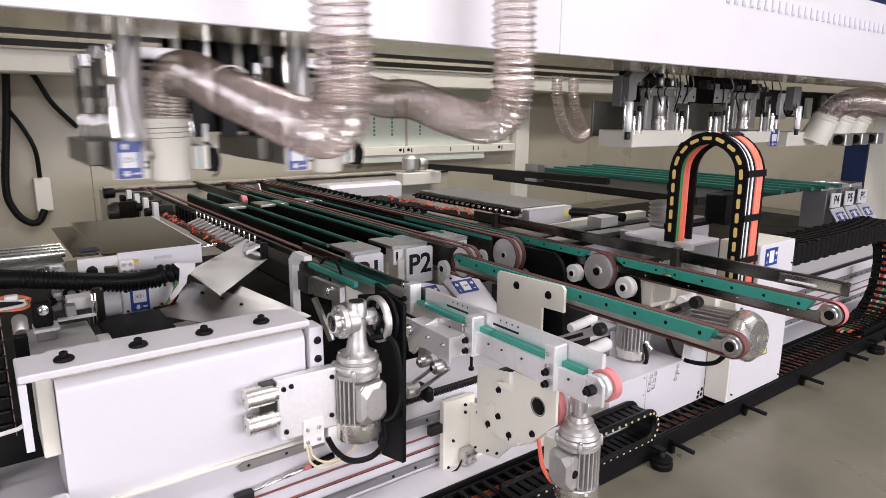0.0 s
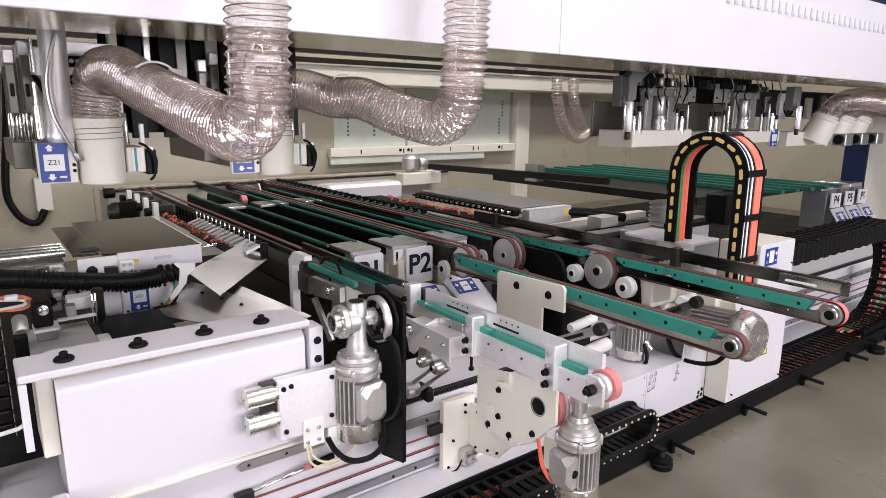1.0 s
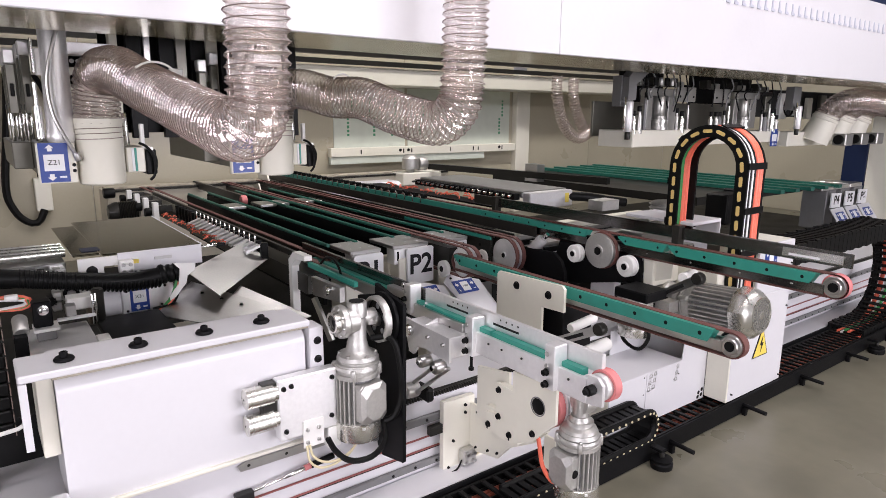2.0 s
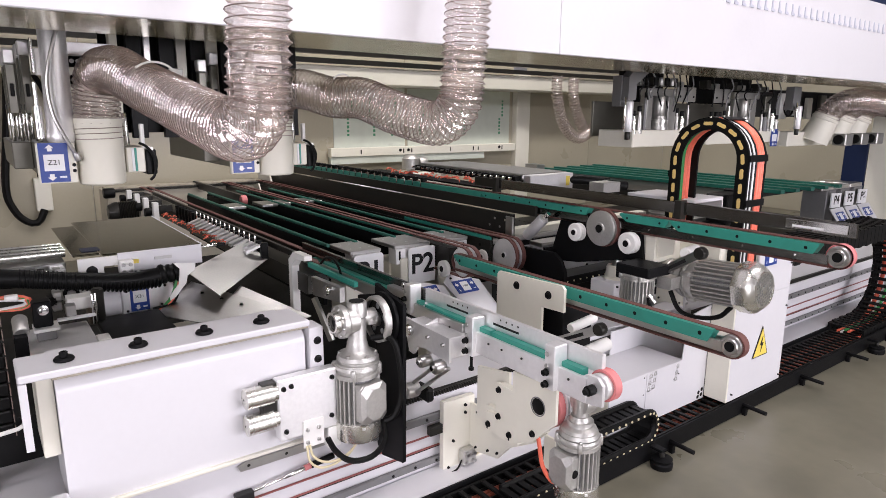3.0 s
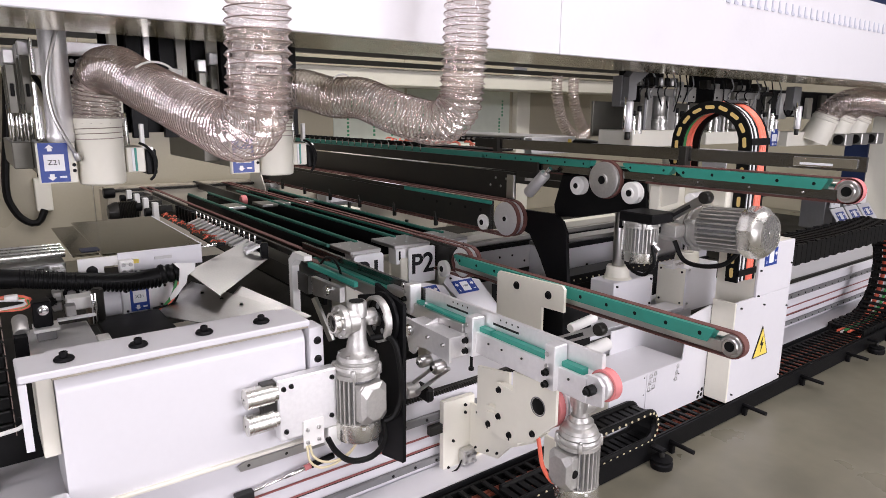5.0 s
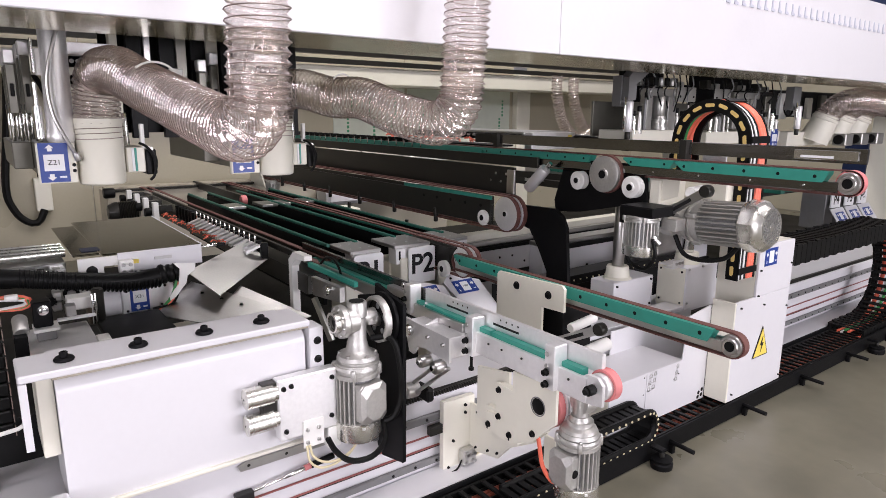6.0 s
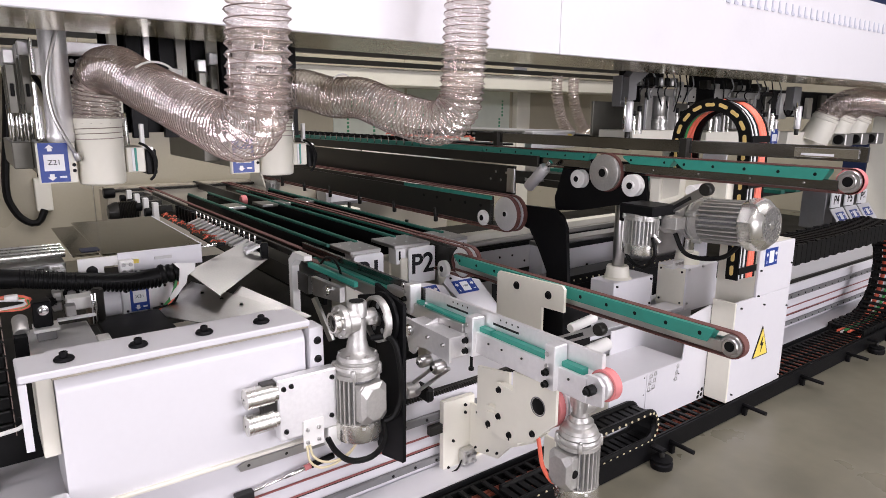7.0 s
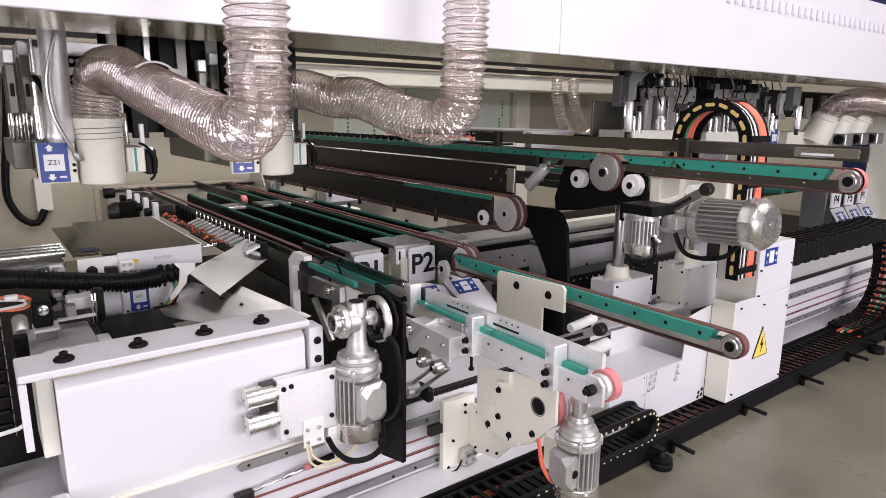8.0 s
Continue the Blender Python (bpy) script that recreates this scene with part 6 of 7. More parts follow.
def build_far_heads():
    for i, (x, x1, fx, lx) in enumerate(((3.53, 4.21, 3.69, 4.00), (4.40, 5.50, 4.78, 4.46))):
        h = thing("drilling_machine", (x + 0.4, 2.85, 1.36), "row of drilling spindles above a cream block", "drilling machine", "drilling machines")
        block("head_base", x, x1, 2.66, 2.95, 1.395, 1.508 - 0.02 * i, CREAM, h, "cream head base", 0.006)
        block("grey_backing", x + 0.02, x1 + 0.15, 3.02, 3.04, 1.46, 1.70, OLIVE, h, "olive-grey backing plate")
        # black plate added as the dark behind the spindles
        block("gap_shade_plate", x + 0.30, x1 + 0.10, 3.0, 3.04, 1.702, 2.2, BLACKP, h, "black plate added for the dark gaps behind the heads")
        f = block("frame_post", fx, fx + 0.06, 2.68, 2.74, 1.508, 1.735, FRAMEG, h, "machined grey frame post", 0.004)
        block("frame_post", fx + 0.24, fx + 0.33, 2.68, 2.74, 1.508, 1.735, FRAMEG, h, "machined grey frame post", 0.004)
        block("frame_top", fx - 0.01, fx + 0.36, 2.675, 2.745, 1.736, 1.785, FRAMEG, h, "grey frame top", 0.004)
        block("frame_web", fx + 0.061, fx + 0.239, 2.72, 2.735, 1.51, 1.735, GREYP, h, "grey frame web", 0.002)
        for k in range(3):
            bolt((fx + 0.03 + 0.13 * k, 2.674, 1.76), -Y, 0.008, STEEL, f, 0.004)
        lug = block("frame_lug", lx, lx + 0.22, 2.66, 2.674, 1.70, 1.80, FRAMEG, h, "grey frame lug", 0.003)
        for xx in (lx + 0.03, lx + 0.19):
            bolt((xx, 2.659, 1.735), -Y, 0.008, BLACK, lug, 0.003)
        round_part("main_cylinder", (fx + 0.15, 2.69, 1.60), (fx + 0.15, 2.69, 1.735), 0.040, FRAMEG, h, "grey main cylinder")
        part("cylinder_foot", turned(bmesh.new(), (fx + 0.15, 2.685, 1.508), (fx + 0.15, 2.685, 1.60), [(0, 0.062), (0.2, 0.062), (0.22, 0.052), (0.55, 0.052), (0.57, 0.058), (0.75, 0.058), (0.77, 0.045), (1, 0.042)], 22), FRAMEG, h, "grey cylinder foot")
        dark = ((0.02, 0.014, 1.60), (0.075, 0.02, 1.63), (0.13, 0.010, 1.72)) if i == 0 else ((0.06, 0.014, 1.60), (0.13, 0.022, 1.60), (0.17, 0.022, 1.60), (0.24, 0.014, 1.61), (0.30, 0.010, 1.68), (0.80, 0.012, 1.62), (0.85, 0.024, 1.60), (0.91, 0.012, 1.70), (0.97, 0.024, 1.63), (1.04, 0.020, 1.58))
        for k, (dx, r, z1) in enumerate(dark + (((0.50, 0.012, 1.62), (0.56, 0.020, 1.60), (0.63, 0.010, 1.68)) if i == 0 else ())):
            mt = (SATIN, FRAMEG, GREYP, FRAMEG)[k % 4]
            c = part("spindle", turned(bmesh.new(), (x + dx, 2.675, 1.485), (x + dx, 2.675, z1), [(0, r * 1.2), (0.1, r * 1.2), (0.12, r), (0.85, r), (0.86, r * 0.6), (1, r * 0.5)], 14), mt, h, "slim spindle")
            round_part("cap", (x + dx, 2.675, z1), (x + dx, 2.675, z1 + 0.035), r * 0.8, BLACK, c, "", 10)
        rnd = random.Random(20 + i)
        for k in range(9):
            xx = x + 0.02 + (x1 - x) * k / 9
            cable([(xx, 2.66, 1.88), (xx + rnd.uniform(0, 0.06), 2.65, 1.81), (xx + rnd.uniform(-0.05, 0.05), 2.655, 1.76), (xx + rnd.uniform(-0.04, 0.05), 2.66, rnd.uniform(1.62, 1.72))], 0.005, (BLACK, BLACK, GREYP)[k % 3], h, "air_line", n=14)
            block("valve", xx, xx + 0.05, 2.70, 2.77, 1.80, 1.86 - 0.02 * (k % 3), (DARK, FRAMEG, BLACK)[k % 3], h, "", 0.004)
        if i == 1:
            axis_label(h, (x1 - 0.1, 2.655, 1.43), X, Z, 0.11, 0.14, "")
    # dark block added as the recess's shade, with small pale pieces before it
    w = thing("cable_duct", (6.2, 3.1, 1.86), "dark block added for the shaded recess under the gantry", "cable duct")
    block("duct", 5.62, 8.3, 3.10, 3.3, 1.60, 1.851, SHADOW, w, "dark block in place of shade", 0.006)
    for k in range(9):
        xx = 5.72 + 0.28 * k
        block("recess_piece", xx, xx + 0.07 + 0.03 * (k % 3), 3.06, 3.099, 1.58 + 0.03 * (k % 2), 1.76 + 0.03 * (k % 3), (CREAM, OLIVE, NYLON, FRAMEG)[k % 4], w, "", 0.006)
    part("cable_ring", tube(bmesh.new(), [Vector((6.22 + 0.09 * math.cos(a), 2.95, 1.70 + 0.09 * math.sin(a))) for a in (2 * math.pi * k / 24 for k in range(23))], 0.009, 8), BLACK, w, "coiled black cable")
    g = thing("hanger_bracket", (3.35, 2.6, 1.7), "grey angled hanger bracket under the gantry", "bracket")
    part("arm", slab(bmesh.new(), [(3.38, 1.70), (3.46, 1.70), (3.46, 1.80), (3.62, 1.90), (3.62, 1.96), (3.50, 1.96), (3.38, 1.84)], "y", 2.60, 2.66), GREYP, g, "grey angled arm", False)
    for k in range(4):
        round_part("valve_stud", (3.68 + 0.06 * k, 2.62, 1.80), (3.68 + 0.06 * k, 2.62, 1.85), 0.014, (BLACK, STEEL)[k % 2], g)
    for x, y in ((3.42, 2.62), (5.70, 2.62)):
        c = thing("damper_cylinder", (x, y, 1.44), "chromed damper cylinder under the gantry", "cylinder", "damper cylinders")
        round_part("barrel", (x, y, 1.50), (x, y, 1.69), 0.028, ALU, c)
        round_part("guide", (x - 0.04, y, 1.52), (x - 0.04, y, 1.72), 0.008, CHROME, c)
        round_part("foot", (x, y, 1.45), (x, y, 1.499), 0.018, DARK, c)
        block("hanger", x - 0.05, x + 0.08, y + 0.03, y + 0.1, 1.66, 1.851, GREYP, c, "grey hanger")
    for k in range(3):
        x = 6.22 + 0.36 * k
        n = thing("extraction_nozzle", (x, 2.72, 1.34), "cream angled extraction nozzle with a clear hose", "nozzle", "extraction nozzles")
        part("nozzle", turned(bmesh.new(), (x + 0.09, 2.74, 1.385), (x + 0.13, 2.66, 1.62), [(0, 0.125), (0.3, 0.122), (0.8, 0.108), (0.82, 0.116), (0.9, 0.116), (0.92, 0.108), (1, 0.106)], 30), CREAM, n, "cream cone")
        corrugated([Vector(v) for v in ((x + 0.128, 2.663, 1.60), (x + 0.15, 2.62, 1.68), (x + 0.26, 2.56, 1.74), (x + 0.5, 2.52, 1.755), (x + 0.9, 2.48, 1.715), (x + 1.5, 2.45, 1.665))], 0.106, 0.030, n, "hose")
        block("valve", x + 0.34, x + 0.50, 2.56, 2.68, 1.34, 1.45, FRAMEG, n, "grey valve", 0.008)
        round_part("valve_cap", (x + 0.34, 2.62, 1.395), (x + 0.31, 2.62, 1.395), 0.045, BLACK, n)
    r = thing("nozzle_carrier", (6.5, 2.75, 1.34), "cream carrier bar behind the extraction nozzles", "carrier bar")
    block("bar", 5.90, 7.6, 2.78, 2.95, 1.34, 1.47, CREAM, r, "", 0.006)


def build_drill_unit():
    """The horizontal drilling unit behind the cover."""
    u = thing("horizontal_drill_unit", (0.6, 3.3, 0.6), "horizontal drilling unit with a steel cover and black hose", "drilling unit")
    block("cover_plate", 0.44, 0.885, 3.25, 4.33, 0.945, 0.955, SMOKY, u, "smoky steel cover plate", 0.002)
    block("cover_plate", 0.325, 0.436, 3.3, 4.2, 0.945, 0.953, SMOKY, u, "smoky steel cover plate", 0.002)
    block("front_skirt", 0.50, 0.885, 3.236, 3.249, 0.86, 0.955, WHITE, u, "white front skirt", 0.003)
    plate("side_skirt", [(0.335, 0.945), (0.50, 0.945), (0.50, 0.90), (0.44, 0.90), (0.44, 0.845), (0.335, 0.835)], "y", 3.236, 3.249, NYLON, u, "white perforated bracket")
    part("bracket_hole", rod(bmesh.new(), (0.39, 3.2345, 0.885), (0.39, 3.239, 0.885), 0.024, 24), BLACK, u)
    block("nameplate", 0.66, 0.74, 3.233, 3.2355, 0.905, 0.92, STEEL, u)
    block("valve_block", 0.50, 0.56, 3.19, 3.235, 0.86, 0.925, NYLON, u, "white valve block", 0.004)
    for k in range(4):
        round_part("port", (0.515 + 0.03 * (k % 2), 3.189, 0.875 + 0.032 * (k // 2)), (0.515 + 0.03 * (k % 2), 3.178, 0.875 + 0.032 * (k // 2)), 0.009, STEEL, u, "", 12)
    block("yellow_tag", 0.565, 0.59, 3.233, 3.2355, 0.898, 0.918, WARN, u)
    cable([(0.57, 3.19, 0.87), (0.60, 3.18, 0.855), (0.66, 3.2, 0.865), (0.69, 3.25, 0.875)], 0.005, WHITEC, u, "air_line")
    cable([(-0.25, 3.10, 0.975), (0.04, 3.10, 0.932), (0.28, 3.10, 0.885), (0.52, 3.10, 0.850), (0.66, 3.10, 0.858), (0.735, 3.11, 0.864)], 0.038, BLACK, u, "corrugated_hose", "black corrugated hose", 60, 18)
    for k in range(34):
        s0 = Vector((0.10 + 0.0165 * k, 3.10, 0.921 - 0.0034 * k if k < 25 else 0.84))
        part("hose_rib", turned(bmesh.new(), s0, s0 + Vector((0.008, 0, -0.0016)), [(0, 0.037), (0.3, 0.041), (0.7, 0.041), (1, 0.037)], 18), BLACK, u)
    for k in range(3):
        round_part("hose_sleeve", (0.648 + 0.032 * k, 3.10, 0.858), (0.674 + 0.032 * k, 3.10, 0.862), 0.047 - 0.003 * (k % 2), BLACK, u, "black hose sleeve", 22)
    block("spindle_body", 0.488, 0.72, 3.16, 3.26, 0.665, 0.81, ALU, u, "white spindle body", 0.005)
    axis_label(u, (0.565, 3.157, 0.755), X, Z, 0.082, 0.138, "X31")
    for xx, zz in ((0.51, 0.785), (0.51, 0.69), (0.66, 0.70), (0.68, 0.79)):
        bolt((xx, 3.159, zz), -Y, 0.006, BLACK, u, 0.004)
    plate("hook_plate", [(0.70, 0.918), (0.80, 0.905), (0.795, 0.875), (0.760, 0.850), (0.752, 0.815), (0.70, 0.755), (0.676, 0.742), (0.674, 0.762), (0.718, 0.815), (0.728, 0.885)], "y", 3.045, 3.053, NYLON, u, "white hook plate")
    for k, mt in enumerate((GREENC, ORANGE, BLACK)):
        cable([(0.725 + 0.006 * k, 3.09, 0.84), (0.70 + 0.01 * k, 3.08, 0.77), (0.66 + 0.012 * k, 3.07, 0.72), (0.60, 3.06, 0.690 + 0.01 * k)], 0.008, mt, u, "cable", n=14)
    for k in range(3):
        round_part("slide_bar", (-0.3, 3.45 + 0.08 * k, 0.945), (0.31, 3.45 + 0.08 * k, 0.945), 0.022, SATIN, u, "bright slide bar", 16)
    block("slide_bed", -0.4, 0.30, 3.36, 3.7, 0.86, 0.915, STEEL, u)
    for k in range(4):
        block("clamp", -0.1 + 0.11 * k, -0.04 + 0.11 * k, 3.28, 3.36, 0.845, 0.905, (STEEL, NYLON, DARK, ALU)[k], u, "", 0.004)
    for k, (xx, zz, mt) in enumerate(((-0.01, 0.865, CHROME), (0.02, 0.90, STEEL), (0.05, 0.875, BLACK), (0.115, 0.885, PAPER), (0.15, 0.865, STEEL), (0.185, 0.90, CHROME), (0.215, 0.875, BLACK), (0.245, 0.90, ALU), (0.275, 0.87, FRAMEG))):
        round_part("fitting", (xx, 3.235, zz), (xx + 0.03, 3.225, zz), 0.011 + 0.003 * (k % 3), mt, u, "", 12)
        block("fitting_block", xx - 0.006, xx + 0.022, 3.24, 3.28, zz - 0.018, zz + 0.016, (NYLON, CAST, BLACK)[k % 3], u, "", 0.003)
    for k in range(3):
        cable([(-0.03, 3.22, 0.90 - 0.012 * k), (0.08, 3.20, 0.885 - 0.01 * k), (0.19, 3.21, 0.90 - 0.014 * k), (0.29, 3.23, 0.885)], 0.005, BLACK, u, "air_line", n=16)
    block("slide_carriage", 0.06, 0.315, 2.45, 2.95, 0.72, 0.74, ALU, u, "grey carriage plate", 0.003)
    block("bearing_housing", 0.118, 0.182, 2.74, 2.80, 0.80, 0.90, BLACKP, u, "black bearing housing", 0.006)
    block("housing_foot", 0.115, 0.200, 2.72, 2.82, 0.786, 0.799, NYLON, u, "white foot strip")
    block("foot_riser", 0.125, 0.19, 2.76, 2.82, 0.741, 0.785, GREYP, u)
    part("bearing", turned(bmesh.new(), (0.153, 2.728, 0.868), (0.153, 2.74, 0.868), [(0, 0.008), (0.2, 0.012), (0.5, 0.013), (0.6, 0.019), (1, 0.021)], 18), CHROME, u, "bright bearing cap")
    part("pillow_block", turned(bmesh.new(), (0.287, 3.13, 0.822), (0.287, 3.18, 0.822), [(0, 0.034), (0.1, 0.044), (1, 0.046)], 26), CAST, u, "cast pillow block")
    part("block_bearing", ring(bmesh.new(), (0.287, 3.122, 0.822), (0.287, 3.131, 0.822), 0.032, 0.018, 24), BLACK, u, "black bearing ring")
    round_part("shaft_end", (0.287, 3.124, 0.822), (0.287, 3.131, 0.822), 0.016, STEEL, u)
    for k, (dx, dz) in enumerate(((-0.055, 0.0), (-0.075, -0.02), (0.06, -0.01), (-0.06, -0.045), (0.03, -0.055))):
        block("clamp_piece", 0.287 + dx - 0.016, 0.287 + dx + 0.018, 3.10, 3.17, 0.822 + dz - 0.02, 0.822 + dz + 0.02, (CAST, BLACK, NYLON, STEEL, FRAMEG)[k], u, "", 0.004)
    part("spindle_barrel", turned(bmesh.new(), (0.388, 3.2, 0.735), (0.485, 3.2, 0.735), [(0, 0.055), (0.05, 0.062), (0.95, 0.062), (1, 0.058)], 28), WHITE, u, "white spindle barrel")
    part("spindle_ring", turned(bmesh.new(), (0.35, 3.2, 0.725), (0.386, 3.2, 0.725), [(0, 0.074), (0.1, 0.08), (0.9, 0.08), (1, 0.074)], 30), BROWN, u, "dark brown ring")
    for k in range(3):
        round_part("rod", (0.30, 3.12 + 0.02 * k, 0.79 - 0.02 * k), (0.37, 3.12 + 0.02 * k, 0.795 - 0.02 * k), 0.008, CHROME, u)
    block("stop_bar", 0.20, 0.335, 2.80, 2.83, 0.795, 0.803, PAPER, u, "white stop bar")
    block("stop_block", 0.235, 0.27, 2.83, 2.88, 0.803, 0.845, STEEL, u)
    block("white_tray", 0.25, 0.345, 2.92, 3.0, 0.80, 0.85, NYLON, u)
    part("piston", turned(bmesh.new(), (0.365, 2.95, 0.725), (0.365, 2.95, 0.875), [(0, 0.016), (0.05, 0.024), (0.95, 0.024), (1, 0.016)], 16), DARK, u)
    for k in range(2):
        round_part("guide_pin", (0.335 + 0.012 * k, 2.88, 0.74), (0.335 + 0.012 * k, 2.88, 0.87), 0.005, CHROME, u)
    block("slide_rail", 0.315, 0.345, 2.5, 2.9, 0.70, 0.725, DARK, u)
    block("slide_shoe", 0.31, 0.355, 2.60, 2.68, 0.725, 0.755, NYLON, u)
    for k in range(4):
        round_part("stop_bead", (0.29 + 0.018 * k, 2.46, 0.745), (0.29 + 0.018 * k, 2.46, 0.765), 0.011, BLACK, u)
    block("black_mat", 0.36, 0.62, 2.46, 3.05, 0.70, 0.712, BLACKP, u, "black rubber mat")
    block("black_unit", 0.045, 0.085, 2.47, 2.62, 0.74, 0.86, BLACKP, u, "black terminal unit", 0.004)
    round_part("unit_glass", (0.07, 2.50, 0.862), (0.07, 2.56, 0.90), 0.024, CAST, u)
    for k in range(4):
        cable([(-0.08, 2.9, 0.865 + 0.012 * k), (0.05, 2.88, 0.905 - 0.004 * k), (0.125 - 0.006 * k, 2.86, 0.885), (0.10, 2.88, 0.85 + 0.004 * k), (0.02, 2.9, 0.85)], 0.008, (ORANGE, GREENC, ORANGE, WHITEC)[k], u, "cable", n=16)
    block("connector", 0.04, 0.085, 2.84, 2.87, 0.895, 0.915, NYLON, u, "white connector", 0.004)
    for k in range(24):
        y = 3.27 + 0.0455 * k
        block("edge_tooth", 0.886, 0.896, y, y + 0.018, 0.946, 0.956, PAPER, u)
    block("plate_label", 0.37, 0.45, 3.36, 3.46, 0.954, 0.956, NAVY, u, "dark sticker")
    round_part("push_rod", (0.886, 3.30, 0.93), (0.98, 3.30, 0.93), 0.008, CHROME, u)
    round_part("push_collar", (0.98, 3.30, 0.93), (1.02, 3.30, 0.93), 0.012, BLACK, u)
    s = thing("side_chain", (-0.02, 2.3, 0.55), "black side chain with brass-coloured edges", "cable chain")
    for k in range(9):
        part("link", box(bmesh.new(), -0.045, 0.012, 2.28, 2.34, 0.60 + 0.045 * k, 0.638 + 0.045 * k, 0.004), BLACK, s)
        part("edge", box(bmesh.new(), 0.013, 0.016, 2.27, 2.30, 0.60 + 0.045 * k, 0.63 + 0.045 * k, 0.001), WIRE, s)
    block("chain_post", -0.10, -0.05, 2.28, 2.34, 0.42, 1.02, BLACKP, s)
    cable([(-0.2, 2.2, 0.635), (0.0, 2.2, 0.65), (0.035, 2.2, 0.66), (0.045, 2.2, 0.69), (0.045, 2.2, 0.72)], 0.007, NYLON, s, "hook_rod", "white hooked rod", 20)
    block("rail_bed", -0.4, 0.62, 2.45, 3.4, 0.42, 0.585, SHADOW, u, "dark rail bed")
    block("side_rail", 0.27, 0.30, 2.3, 3.0, 0.59, 0.64, DARK, u)
    t = thing("chip_chute", (0.85, 3.0, 0.45), "bent steel chip chute beside the drilling unit", "chip chute")
    bm = bmesh.new()
    add(bm, [(0.599, 3.017, 0.695), (0.901, 2.729, 0.639), (1.131, 2.79, 0.68), (0.817, 3.216, 0.776)], [(0, 1, 2, 3)])
    part("lower_sheet", bm, STEEL, t, "brushed steel sheet", False).modifiers.new("thickness", "SOLIDIFY").thickness = 0.004
    bm = bmesh.new()
    add(bm, [(0.869, 2.932, 0.761), (1.271, 3.352, 0.808), (1.201, 3.521, 0.885), (0.778, 3.122, 0.851)], [(0, 1, 2, 3)])
    part("upper_sheet", bm, STEEL, t, "bent steel sheet", False).modifiers.new("thickness", "SOLIDIFY").thickness = 0.004
    bm = bmesh.new()
    add(bm, [(0.92, 3.0, 0.705), (1.10, 2.72, 0.622), (1.25, 2.76, 0.634), (1.03, 3.12, 0.742)], [(0, 1, 2, 3)])
    part("cream_sheet", bm, STEEL, t, "cream chute sheet", False).modifiers.new("thickness", "SOLIDIFY").thickness = 0.004
    block("chute_frame", 0.70, 1.15, 2.45, 3.2, 0.42, 0.58, CREAM, t)
    for k in range(3):
        bolt((0.83 + 0.065 * k, 3.08 - 0.085 * k, 0.745 - 0.019 * k), Z, 0.007, BLACK, t, 0.004)


